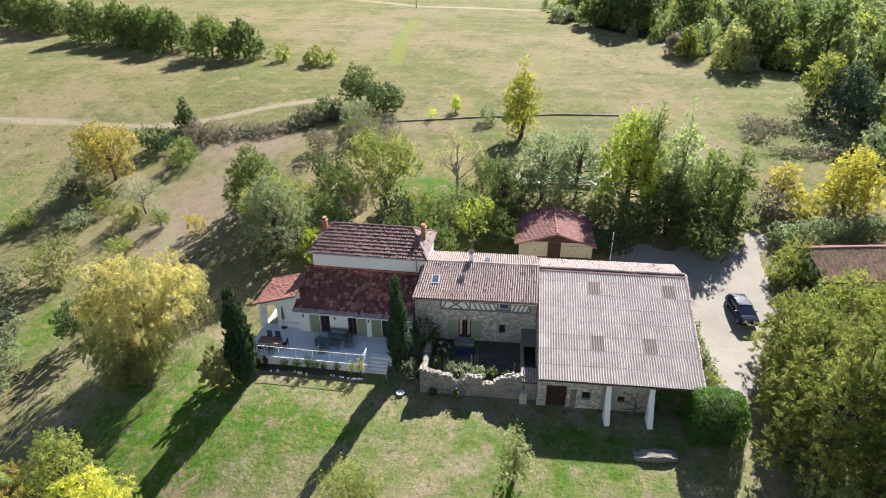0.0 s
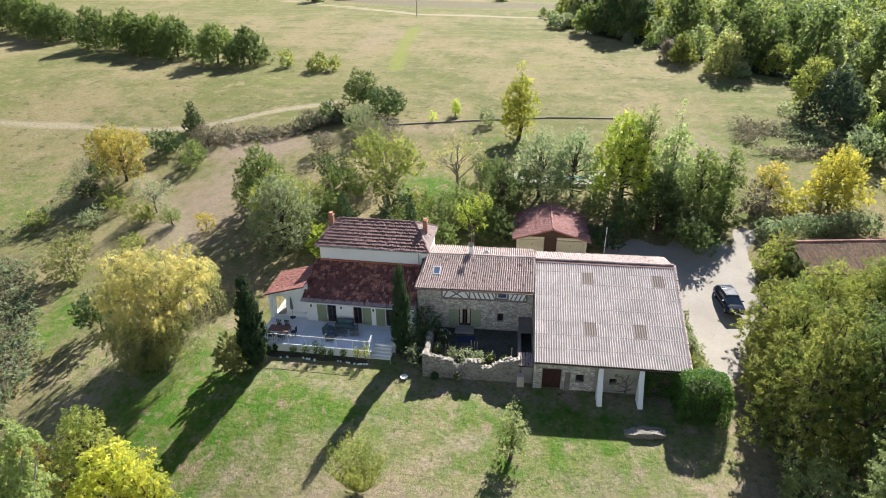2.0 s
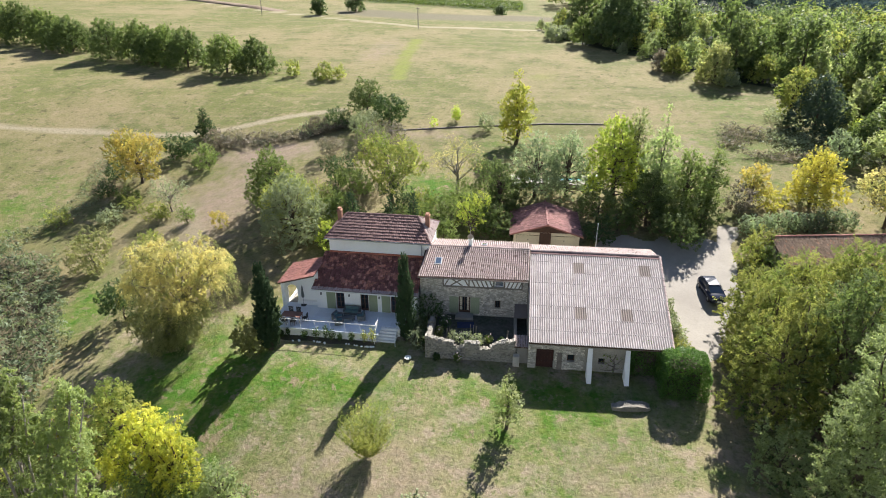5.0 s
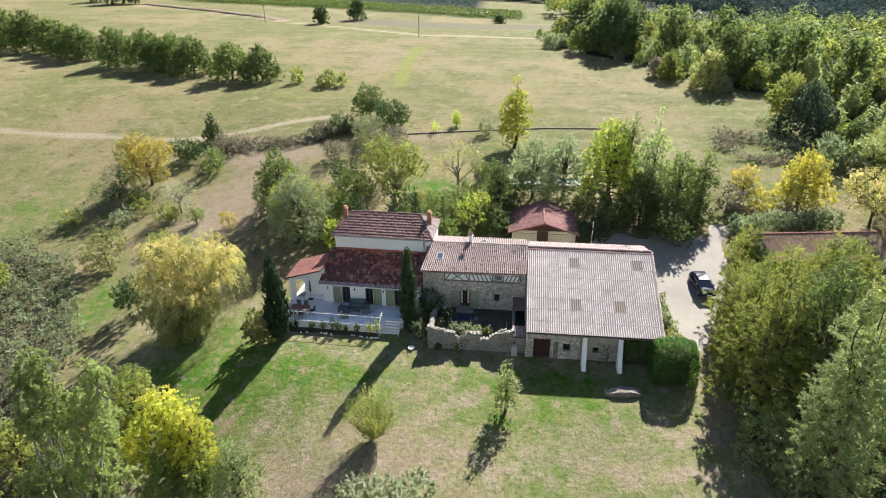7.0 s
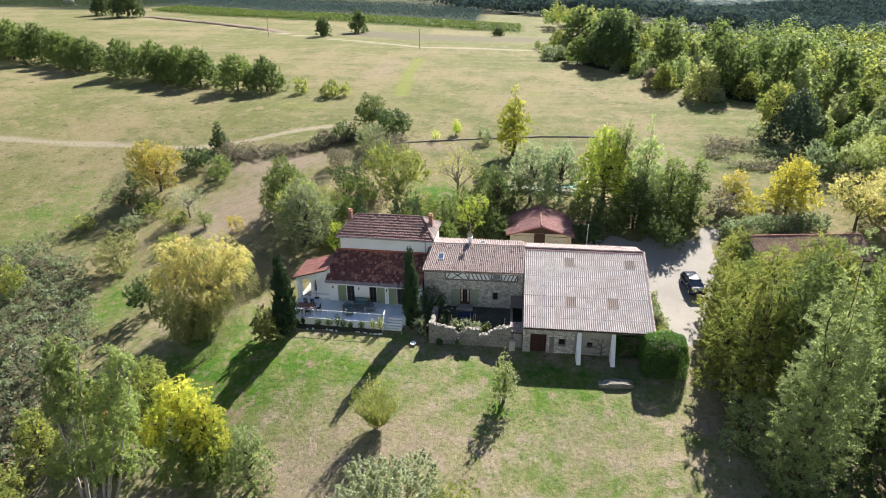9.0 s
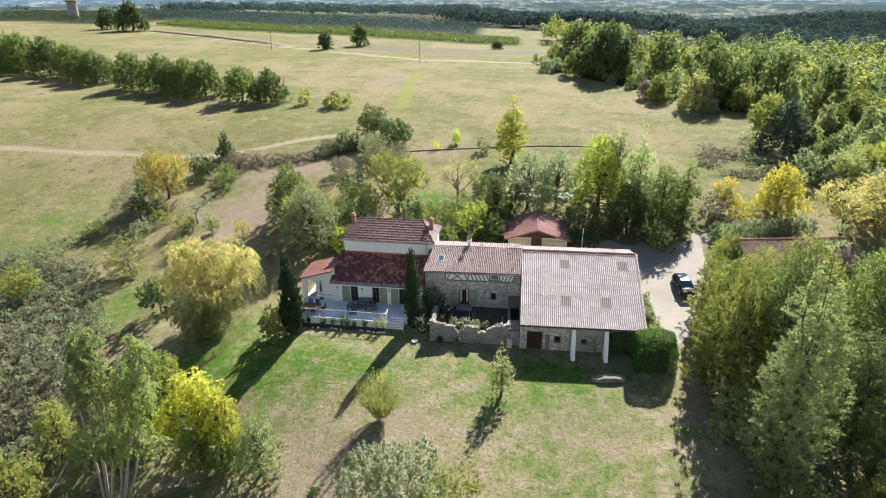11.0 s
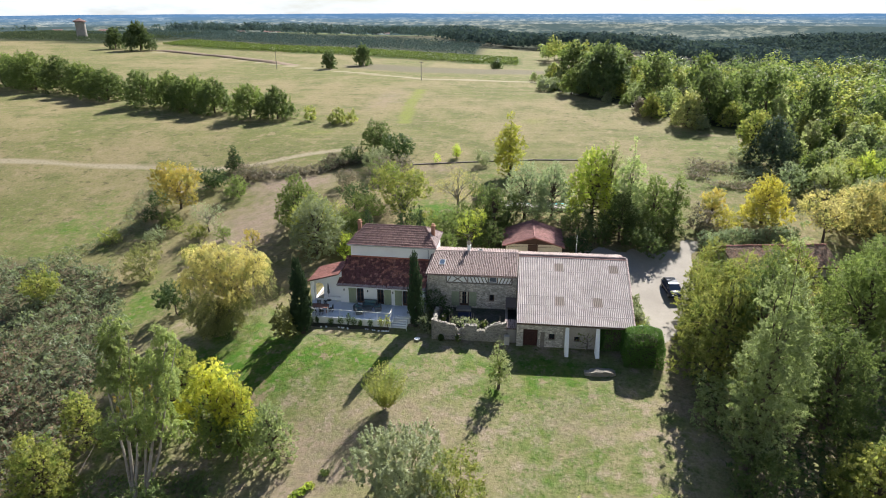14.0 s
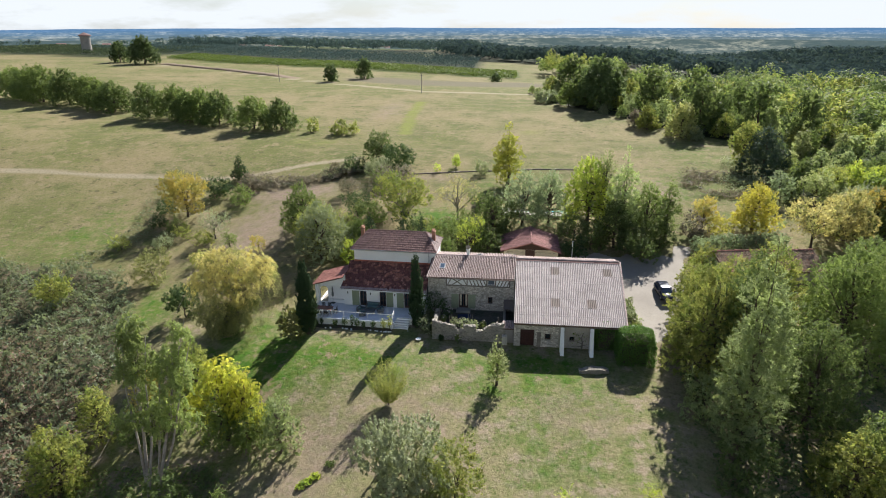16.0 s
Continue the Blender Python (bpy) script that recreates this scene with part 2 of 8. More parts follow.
M = {
    "render_white": surface("white_render", (0.89, 0.895, 0.885), (0.84, 0.845, 0.835), (0.66, 0.65, 0.61), 0.35, 5, 0.9, 0.15, fleck=0.15),
    "render_cream": surface("cream_render", (0.74, 0.66, 0.48), (0.66, 0.58, 0.42), None, 0.4, 5, 0.9, 0.15),
    "stone": surface("limestone", (0.56, 0.52, 0.455), (0.42, 0.395, 0.35), (0.18, 0.165, 0.14), 0.8, 7, 0.95, 0.6, island=0.40, fleck=0.35),
    "stone_old": surface("dirty_old_limestone", (0.36, 0.33, 0.28), (0.25, 0.23, 0.20), (0.12, 0.11, 0.095), 0.9, 6, 0.95, 0.7, island=0.28, fleck=0.5),
    "mortar": surface("lime_mortar", (0.43, 0.40, 0.35), (0.33, 0.305, 0.265), (0.20, 0.185, 0.155), 0.7, 8, 0.95, 0.5, fleck=0.4),
    "tile_pink": surface("pale_clay_tile", (0.425, 0.338, 0.318), (0.365, 0.294, 0.28), (0.17, 0.137, 0.13), 0.5, 6, 0.9, 0.3, island=0.13, fleck=0.45, odd=((0.193, 0.146, 0.139), 0.06)),
    "tile_brown": surface("brown_clay_tile", (0.215, 0.13, 0.12), (0.17, 0.105, 0.10), (0.085, 0.06, 0.058), 0.5, 6, 0.9, 0.3, island=0.16, fleck=0.4),
    "tile_red": surface("red_clay_tile", (0.195, 0.078, 0.065), (0.47, 0.195, 0.135), (0.10, 0.062, 0.054), 1.15, 5, 0.85, 0.3, island=0.30, fleck=0.35, lo=0.53, hi=0.60, odd=((0.44, 0.21, 0.16), 0.12)),
    "tile_flash": surface("orange_flashing_tile", (0.46, 0.16, 0.10), (0.36, 0.125, 0.085), None, 0.9, 6, 0.85, 0.3),
    "tile_orange": surface("orange_clay_tile", (0.37, 0.165, 0.135), (0.295, 0.135, 0.112), (0.18, 0.10, 0.085), 0.5, 6, 0.9, 0.3, island=0.2),
    "tile_garage": surface("rose_clay_tile", (0.308, 0.154, 0.139), (0.239, 0.119, 0.112), (0.131, 0.077, 0.073), 0.5, 6, 0.9, 0.3, island=0.2),
    "tile_old": surface("old_brown_tile", (0.323, 0.223, 0.154), (0.246, 0.169, 0.123), (0.108, 0.085, 0.069), 0.6, 6, 0.9, 0.3, island=0.25, fleck=0.4, odd=((0.37, 0.2, 0.131), 0.12)),
    "fibre": corrugated("weathered_fibre_cement", (0.462, 0.416, 0.404), (0.393, 0.358, 0.343), (0.131, 0.108, 0.1), 5.0),
    "fibre_dark": surface("stained_fibre_cement", (0.223, 0.185, 0.162), (0.193, 0.162, 0.146), None, 0.6, 4, 0.9, 0.2),
    "timber": surface("grey_oak", (0.24, 0.21, 0.18), (0.17, 0.15, 0.13), None, 2, 14, 0.85, 0.58),
    "wood_dark": surface("dark_brown_wood", (0.10, 0.055, 0.038), (0.075, 0.042, 0.03), None, 2, 14, 0.7, 0.58),
    "wood_red": surface("red_brown_wood", (0.062, 0.026, 0.021), (0.042, 0.02, 0.017), None, 2, 14, 0.7, 0.3),
    "shutter": surface("sage_green_paint", (0.29, 0.33, 0.22), (0.26, 0.30, 0.20), None, 1, 10, 0.6, 0.15, fleck=0.12),
    "paint_white": surface("white_paint", (0.80, 0.80, 0.78), (0.74, 0.74, 0.72), None, 1, 10, 0.55, 0.1, fleck=0.12),
    "terrace": surface("pale_terrace_tile", (0.72, 0.76, 0.83), (0.66, 0.70, 0.77), None, 0.8, 6, 0.35, 0.12, thing=0.05, fleck=0.12),
    "gravel": surface("pale_gravel", (0.345, 0.315, 0.275), (0.285, 0.258, 0.225), (0.216, 0.193, 0.166), 0.25, 5, 0.95, 0.5, fleck=0.35),
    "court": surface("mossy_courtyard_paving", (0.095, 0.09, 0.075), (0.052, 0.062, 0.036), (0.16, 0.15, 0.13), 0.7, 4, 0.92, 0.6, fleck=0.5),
    "concrete": surface("old_concrete", (0.323, 0.3, 0.269), (0.262, 0.246, 0.223), None, 0.7, 7, 0.92, 0.3),
    "brick": surface("chimney_brick", (0.36, 0.19, 0.125), (0.29, 0.15, 0.105), None, 1.5, 12, 0.9, 0.3),
    "metal": surface("zinc", (0.45, 0.46, 0.48), (0.36, 0.37, 0.39), None, 1, 10, 0.45, 0.1, metal=0.8),
    "bark": surface("bark", (0.1, 0.077, 0.058), (0.069, 0.054, 0.042), None, 1.5, 12, 0.95, 0.6),
    "bark_pale": surface("pale_bark", (0.37, 0.339, 0.293), (0.277, 0.239, 0.2), (0.123, 0.092, 0.077), 1.2, 6, 0.85, 0.3, fleck=0.5),
    "bark_grey": surface("grey_bark", (0.193, 0.169, 0.146), (0.139, 0.123, 0.108), None, 1.5, 10, 0.95, 0.58),
    "car_paint": surface("dark_blue_car_paint", (0.018, 0.023, 0.042), (0.022, 0.027, 0.048), None, 0.5, 5, 0.18, 0.0, metal=0.0, spec=0.16, fleck=0.05),
    "rubber": surface("tyre_rubber", (0.02, 0.02, 0.02), (0.025, 0.025, 0.025), None, 2, 20, 0.85, 0.2),
    "rim": surface("alloy", (0.5, 0.5, 0.52), (0.42, 0.42, 0.44), None, 2, 20, 0.3, 0.0, metal=0.9),
    "glass": glassy("window_glass"),
    "car_glass": glassy("tinted_car_glass", (0.02, 0.03, 0.05), 0.06, 0.9),
    "skyglass": glassy("roof_window_glass", (0.06, 0.09, 0.14), 0.03),
    "lamp_red": surface("tail_lamp", (0.25, 0.01, 0.01), (0.2, 0.01, 0.01), None, 2, 20, 0.2, 0.0),
    "fabric_teal": surface("teal_cushion", (0.13, 0.22, 0.22), (0.11, 0.18, 0.19), None, 1, 12, 0.95, 0.2),
    "wicker": surface("grey_wicker", (0.16, 0.17, 0.17), (0.11, 0.12, 0.12), None, 2, 25, 0.9, 0.58),
    "teak": surface("red_brown_teak", (0.25, 0.12, 0.09), (0.19, 0.10, 0.08), None, 2, 15, 0.7, 0.2),
    "mat_blue": surface("blue_woven_mat", (0.045, 0.055, 0.11), (0.035, 0.045, 0.09), None, 2, 20, 0.95, 0.4),
    "soil": surface("dark_garden_soil", (0.085, 0.070, 0.05), (0.055, 0.058, 0.034), None, 1.2, 8, 0.95, 0.6),
    "black": surface("black_iron", (0.03, 0.03, 0.03), (0.04, 0.04, 0.04), None, 2, 15, 0.5, 0.1),
    "flower": surface("pale_flowers", (0.75, 0.70, 0.62), (0.65, 0.45, 0.45), None, 3, 15, 0.8, 0.1),
    "pool": glassy("pool_water", (0.10, 0.42, 0.46), 0.05),
    "earth": surface("dry_earth", (0.231, 0.169, 0.115), (0.177, 0.131, 0.092), None, 0.8, 6, 0.95, 0.58),
    # foliage
    "f_green": leafy("green_leaves", (0.06, 0.09, 0.025), (0.115, 0.145, 0.042), (0.075, 0.105, 0.028), 0.55),
    "f_dark": leafy("dark_green_leaves", (0.028, 0.052, 0.015), (0.065, 0.095, 0.028), (0.038, 0.065, 0.018), 0.4),
    "f_mid": leafy("mid_green_leaves", (0.081, 0.119, 0.028), (0.157, 0.189, 0.052), (0.097, 0.135, 0.032), 0.58),
    "f_grey": leafy("grey_green_leaves", (0.119, 0.145, 0.061), (0.199, 0.220, 0.111), (0.147, 0.170, 0.082), 0.46),
    "f_blue": leafy("blue_green_leaves", (0.106, 0.143, 0.070), (0.191, 0.229, 0.121), (0.133, 0.170, 0.086), 0.65),
    "f_lime": leafy("lime_yellow_leaves", (0.197, 0.245, 0.031), (0.300, 0.324, 0.050), (0.156, 0.210, 0.030), 0.7),
    "f_vivid": leafy("bright_yellow_leaves", (0.238, 0.246, 0.028), (0.339, 0.320, 0.044), (0.180, 0.206, 0.028), 0.68),
    "f_poplar": leafy("poplar_leaves", (0.129, 0.170, 0.062), (0.233, 0.269, 0.125), (0.161, 0.197, 0.067), 0.68),
    "f_slate": leafy("slate_green_leaves", (0.028, 0.048, 0.024), (0.059, 0.082, 0.044), (0.040, 0.060, 0.032), 0.35),
    "f_wood": leafy("woodland_leaves", (0.042, 0.07, 0.022), (0.09, 0.12, 0.04), (0.06, 0.085, 0.026), 0.5),
    "f_yellow": leafy("yellow_leaves", (0.26, 0.235, 0.03), (0.34, 0.305, 0.045), (0.20, 0.20, 0.035), 0.62),
    "f_gold": leafy("golden_leaves", (0.274, 0.213, 0.039), (0.252, 0.207, 0.045), (0.162, 0.162, 0.039), 0.6),
    "f_skirt": leafy("olive_yellow_leaves", (0.175, 0.185, 0.062), (0.25, 0.25, 0.09), (0.11, 0.13, 0.04), 0.56),
    "f_willow": leafy("straw_yellow_leaves", (0.258, 0.230, 0.078), (0.370, 0.330, 0.123), (0.146, 0.157, 0.050), 0.65),
    "f_olive": leafy("olive_leaves", (0.180, 0.205, 0.098), (0.285, 0.305, 0.162), (0.210, 0.235, 0.115), 0.45),
    "f_euc": leafy("eucalyptus_leaves", (0.125, 0.169, 0.045), (0.231, 0.263, 0.085), (0.156, 0.194, 0.053), 0.6),
    "f_ygreen": leafy("yellow_green_leaves", (0.135, 0.158, 0.034), (0.235, 0.235, 0.056), (0.105, 0.138, 0.028), 0.62),
    "f_cypress": leafy("cypress_foliage", (0.026, 0.052, 0.017), (0.058, 0.087, 0.029), (0.035, 0.061, 0.020), 0.2, 0.8),
    "f_laurel": leafy("laurel_leaves", (0.05, 0.115, 0.018), (0.10, 0.175, 0.035), (0.065, 0.13, 0.022), 0.5, 0.35),
    "f_scrub": leafy("withered_scrub_leaves", (0.18, 0.125, 0.08), (0.25, 0.18, 0.12), (0.15, 0.125, 0.07), 0.48),
    "f_brown": leafy("withered_leaves", (0.115, 0.095, 0.062), (0.175, 0.15, 0.10), (0.085, 0.088, 0.05), 0.38),
    "f_bramble": leafy("bramble_leaves", (0.090, 0.122, 0.052), (0.158, 0.189, 0.095), (0.108, 0.122, 0.059), 0.45),
    "f_pale": leafy("pale_tip_leaves", (0.163, 0.189, 0.069), (0.258, 0.275, 0.129), (0.129, 0.163, 0.043), 0.58),
    # distance haze put into the leaf colour as a blue-green tint
    "f_far_haze": leafy("hazed_far_leaves", (0.031, 0.055, 0.048), (0.071, 0.100, 0.078), (0.045, 0.073, 0.061), 0.2, 1.0),
    "f_valley": leafy("valley_leaves", (0.03, 0.048, 0.024), (0.075, 0.092, 0.042), (0.042, 0.06, 0.03), 0.3, 1.0),
    "f_vine": leafy("vine_leaves", (0.07, 0.11, 0.02), (0.12, 0.155, 0.03), (0.085, 0.12, 0.024), 0.45),
}

# ---------------------------------------------------------------- builders
def link_mesh(name, me, mat, parent=None, label="", m=None):
    ob = new(name, me)
    for one in (mat if isinstance(mat, (list, tuple)) else [mat]):
        me.materials.append(one)
    if parent is not None:
        ob.parent = parent
    if m is not None:
        ob.matrix_basis = m
    if label:
        ob["label"] = label
    return ob


def part(name, bm, mat, parent=None, label=""):
    me = bpy.data.meshes.new(name)
    bm.normal_update()
    bm.to_mesh(me)
    bm.free()
    return link_mesh(name, me, mat, parent, label)


def stuff(ob, label=""):
    return tagged(ob, label, kind="stuff")


def thing(name, m, label, category, group=""):
    ob = new(name)
    ob.empty_display_size = 0.2
    ob.matrix_basis = m
    return tagged(ob, label, category, group)


def structure(ob, label, category):
    return tagged(ob, label, category, kind="structure")


def box(bm, x0, x1, y0, y1, z0, z1, bevel=0.0):
    r = bmesh.ops.create_cube(bm, size=1.0)
    for v in r["verts"]:
        v.co = Vector((x0 + (v.co.x + 0.5) * (x1 - x0), y0 + (v.co.y + 0.5) * (y1 - y0), z0 + (v.co.z + 0.5) * (z1 - z0)))
    if bevel:
        es = list({e for v in r["verts"] for e in v.link_edges})
        bmesh.ops.bevel(bm, geom=es, offset=bevel, segments=1, affect="EDGES")
    return bm


def boxes(*specs, bevel=0.0):
    bm = bmesh.new()
    for s in specs:
        box(bm, *s, bevel=bevel)
    return bm


def prism(bm, pts, d):
    """A slab: the polygon pts, and the same moved by d."""
    d = Vector(d)
    a = [bm.verts.new(p) for p in pts]
    b = [bm.verts.new(Vector(p) + d) for p in pts]
    bm.faces.new(a)
    bm.faces.new(b[::-1])
    n = len(a)
    for i in range(n):
        bm.faces.new((a[i], b[i], b[(i + 1) % n], a[(i + 1) % n]))
    bmesh.ops.recalc_face_normals(bm, faces=bm.faces[:])
    return bm


def tube(bm, pts, radii, sides=6):
    """A tapered tube along pts."""
    rings = []
    for i, p in enumerate(pts):
        p = Vector(p)
        d = (Vector(pts[min(i + 1, len(pts) - 1)]) - Vector(pts[max(i - 1, 0)])).normalized()
        u = d.orthogonal().normalized()
        w = d.cross(u)
        rings.append([bm.verts.new(p + (u * math.cos(a) + w * math.sin(a)) * radii[i]) for a in (2 * math.pi * k / sides for k in range(sides))])
    for a, b in zip(rings, rings[1:]):
        for k in range(sides):
            bm.faces.new((a[k], a[(k + 1) % sides], b[(k + 1) % sides], b[k]))
    bm.faces.new(rings[-1])
    bm.faces.new(rings[0][::-1])
    return bm


def wall_mesh(x0, x1, z0, z1, y0, y1, holes=()):
    """A wall in the xz plane from y0 to y1, with rectangular openings (x0, x1, z0, z1) through it."""
    xs = sorted({x0, x1, *[v for h in holes for v in h[:2]]})
    zs = sorted({z0, z1, *[v for h in holes for v in h[2:]]})
    bm = bmesh.new()

    def solid(i, k):
        if not (0 <= i < len(xs) - 1 and 0 <= k < len(zs) - 1):
            return False
        cx, cz = (xs[i] + xs[i + 1]) / 2, (zs[k] + zs[k + 1]) / 2
        return not any(h[0] < cx < h[1] and h[2] < cz < h[3] for h in holes)

    def quad(*p):
        bm.faces.new([bm.verts.new(q) for q in p])

    for i in range(len(xs) - 1):
        for k in range(len(zs) - 1):
            if not solid(i, k):
                continue
            a, b, c, d = xs[i], xs[i + 1], zs[k], zs[k + 1]
            quad((a, y0, c), (b, y0, c), (b, y0, d), (a, y0, d))
            quad((b, y1, c), (a, y1, c), (a, y1, d), (b, y1, d))
            if not solid(i - 1, k):
                quad((a, y1, c), (a, y0, c), (a, y0, d), (a, y1, d))
            if not solid(i + 1, k):
                quad((b, y0, c), (b, y1, c), (b, y1, d), (b, y0, d))
            if not solid(i, k + 1):
                quad((a, y0, d), (b, y0, d), (b, y1, d), (a, y1, d))
            if not solid(i, k - 1):
                quad((a, y1, c), (b, y1, c), (b, y0, c), (a, y0, c))
    bmesh.ops.remove_doubles(bm, verts=bm.verts[:], dist=0.0005)
    return bm


def grid_mesh(name, P):
    """A mesh from an array of points (rows, columns, 3)."""
    r, c, _ = P.shape
    me = bpy.data.meshes.new(name)
    idx = np.arange(r * c).reshape(r, c)
    f = np.stack([idx[:-1, :-1], idx[:-1, 1:], idx[1:, 1:], idx[1:, :-1]], -1).reshape(-1, 4)
    return fill_mesh(me, P.reshape(-1, 3), f)


def fill_mesh(me, V, f):
    n, k = f.shape
    me.vertices.add(len(V))
    me.vertices.foreach_set("co", np.ascontiguousarray(V, dtype=np.float32).ravel())
    me.loops.add(n * k)
    me.loops.foreach_set("vertex_index", np.ascontiguousarray(f, dtype=np.int32).ravel())
    me.polygons.add(n)
    me.polygons.foreach_set("loop_start", np.arange(n, dtype=np.int32) * k)
    me.update(calc_edges=True)
    return me


def roof_tiles(name, a, b, c, d, mat, parent, width=0.22, course=0.36, rise=0.055, seed=1, rounded=True, lip=0.015, gap=0.0, loose=0.012):
    """Tiles over the roof face a, b (eave, left to right), c, d (ridge, right to left), in courses that overlap."""
    rng = np.random.default_rng(seed)
    a, b, c, d = (np.array(p, float) for p in (a, b, c, d))
    nrm = np.cross(b - a, d - a)
    nrm /= np.linalg.norm(nrm)
    rows = max(1, round(np.linalg.norm((d + c - a - b) / 2) / course))
    up = (d + c - a - b) / 2 / rows
    V, Fc = [], []
    prof = [(0.0, 0.0), (0.14, 0.62), (0.36, 1.0), (0.64, 1.0), (0.86, 0.62), (1.0, 0.0)] if rounded else [(0.0, 0.15), (0.10, 0.7), (0.25, 0.55), (0.85, 0.55), (1.0, 0.15)]
    prof = [(gap + px * (1 - 2 * gap), pz) for px, pz in prof]
    for r in range(rows):
        l, q = a + (d - a) * r / rows, b + (c - b) * r / rows
        l2, q2 = a + (d - a) * (r + 1.12) / rows, b + (c - b) * (r + 1.12) / rows
        w = np.linalg.norm(q - l)
        n = max(1, round(w / width))
        for i in range(n):
            s = (q - l) / n
            s2 = (q2 - l2) / n
            o, o2 = l + s * i, l2 + s2 * i
            jit = rng.normal(0, loose, 3)
            k0 = len(V)
            for px, pz in prof:
                V.append(o + s * px + nrm * (pz * rise + lip) + jit)
                V.append(o2 + s2 * (px * 0.9 + 0.05) + nrm * (pz * rise * 0.85 - 0.004) + jit)
            for j in range(len(prof) - 1):
                Fc.append((k0 + 2 * j, k0 + 2 * j + 2, k0 + 2 * j + 3, k0 + 2 * j + 1))
            # front lip, so that a tile's thickness shows
            k1 = len(V)
            for px, pz in prof:
                V.append(o + s * px + nrm * (pz * rise + lip) + jit)
                V.append(o + s * px + nrm * (pz * rise - 0.012) + jit)
            for j in range(len(prof) - 1):
                Fc.append((k1 + 2 * j, k1 + 2 * j + 1, k1 + 2 * j + 3, k1 + 2 * j + 2))
    me = fill_mesh(bpy.data.meshes.new(name), np.array(V), np.array(Fc))
    return stuff(link_mesh(name, me, mat, parent))


def cap_row(name, p, q, mat, parent, size=0.13, step=0.38, seed=3):
    """Half-round ridge tiles from p to q."""
    rng = np.random.default_rng(seed)
    p, q = Vector(p), Vector(q)
    n = max(1, round((q - p).length / step))
    bm = bmesh.new()
    d = (q - p).normalized()
    side = d.cross(Vector((0, 0, 1))).normalized()
    up = side.cross(d)
    for i in range(n):
        s0, s1 = p + (q - p) * (i / n), p + (q - p) * ((i + 1.08) / n)
        off = Vector(rng.normal(0, 0.012, 3))
        rows = []
        for base, r in ((s0, size), (s1, size * 0.86)):
            rows.append([bm.verts.new(base + off + side * math.cos(a) * r + up * (math.sin(a) * r * 0.8 - 0.03)) for a in (0, 0.63, 1.26, 1.88, 2.51, 3.14)])
        for j in range(5):
            bm.faces.new((rows[0][j], rows[0][j + 1], rows[1][j + 1], rows[1][j]))
        bm.faces.new(rows[0][::-1])
    return stuff(part(name, bm, mat, parent))


def stone_courses(name, x0, x1, z0, top, y, parent, holes=(), seed=5, depth=0.03, course=(0.09, 0.17), long=(0.12, 0.32)):
    """Rough stones in courses on the face y (towards -y), below the line top(x), round the openings."""
    rng = np.random.default_rng(seed)
    bm_v, bm_f = [], []
    z = z0
    zmax = max(top(x0 + (x1 - x0) * k / 20) for k in range(21))
    while z < zmax:
        hgt = rng.uniform(*course)
        x = x0
        while x < x1:
            w = min(rng.uniform(*long), x1 - x)
            cx, cz = x + w / 2, z + hgt / 2
            if w > 0.08 and z + hgt * 0.7 < top(cx) and not any(h[0] - w / 2 - 0.01 < cx < h[1] + w / 2 + 0.01 and h[2] - hgt / 2 < cz < h[3] + hgt / 2 for h in holes):
                g = 0.012
                a, b = x + g, x + w - g
                c, d = z + g + rng.uniform(-0.035, 0.03), z + hgt - g + rng.uniform(-0.03, 0.035)
                e = depth * rng.uniform(0.5, 1.6)
                j = rng.uniform(-0.035, 0.035, 8)
                k = len(bm_v)
                bm_v += [(a, y, c), (b, y, c), (b, y, d), (a, y, d)]
                bm_v += [(a + 0.03 + j[0], y - e, c + 0.03 + j[1]), (b - 0.03 + j[2], y - e, c + 0.03 + j[3]), (b - 0.03 + j[4], y - e, d - 0.03 + j[5]), (a + 0.03 + j[6], y - e, d - 0.03 + j[7])]
                bm_f += [(k + 4, k + 5, k + 6, k + 7), (k, k + 1, k + 5, k + 4), (k + 1, k + 2, k + 6, k + 5), (k + 2, k + 3, k + 7, k + 6), (k + 3, k, k + 4, k + 7)]
            x += w
        z += hgt
    me = fill_mesh(bpy.data.meshes.new(name), np.array(bm_v), np.array(bm_f))
    me.shade_flat()
    return stuff(link_mesh(name, me, M["stone"], parent))


# ---------------------------------------------------------------- plants
def unit(v):
    return v / np.maximum(np.linalg.norm(v, axis=-1, keepdims=True), 1e-9)


def leaves_mesh(name, pos, out, size, rng, slim=0.55, face=0.9, hang=0.0):
    """One leaf for each place in pos; out: the way it faces; size: one, or one for each."""
    n = len(pos)
    nr = unit(out * face + rng.normal(0, 0.62, (n, 3)))
    t = unit(np.cross(nr, rng.normal(0, 1, (n, 3)) + np.array([0, 0, hang * 4])))
    if hang:
        t = unit(t * (1 - hang) + np.array([0, 0, -1.0]) * hang)
    b = unit(np.cross(nr, t))
    s = np.broadcast_to(np.asarray(size, float).reshape(-1, 1), (n, 1)) * rng.uniform(0.6, 1.35, (n, 1))
    w = s * slim * rng.uniform(0.8, 1.2, (n, 1))
    V = np.stack([pos - t * s * 0.6 - b * w, pos - t * s * 0.6 + b * w, pos + t * s * 1.1], 1).reshape(-1, 3)
    return fill_mesh(bpy.data.meshes.new(name), V, np.arange(3 * n).reshape(n, 3))


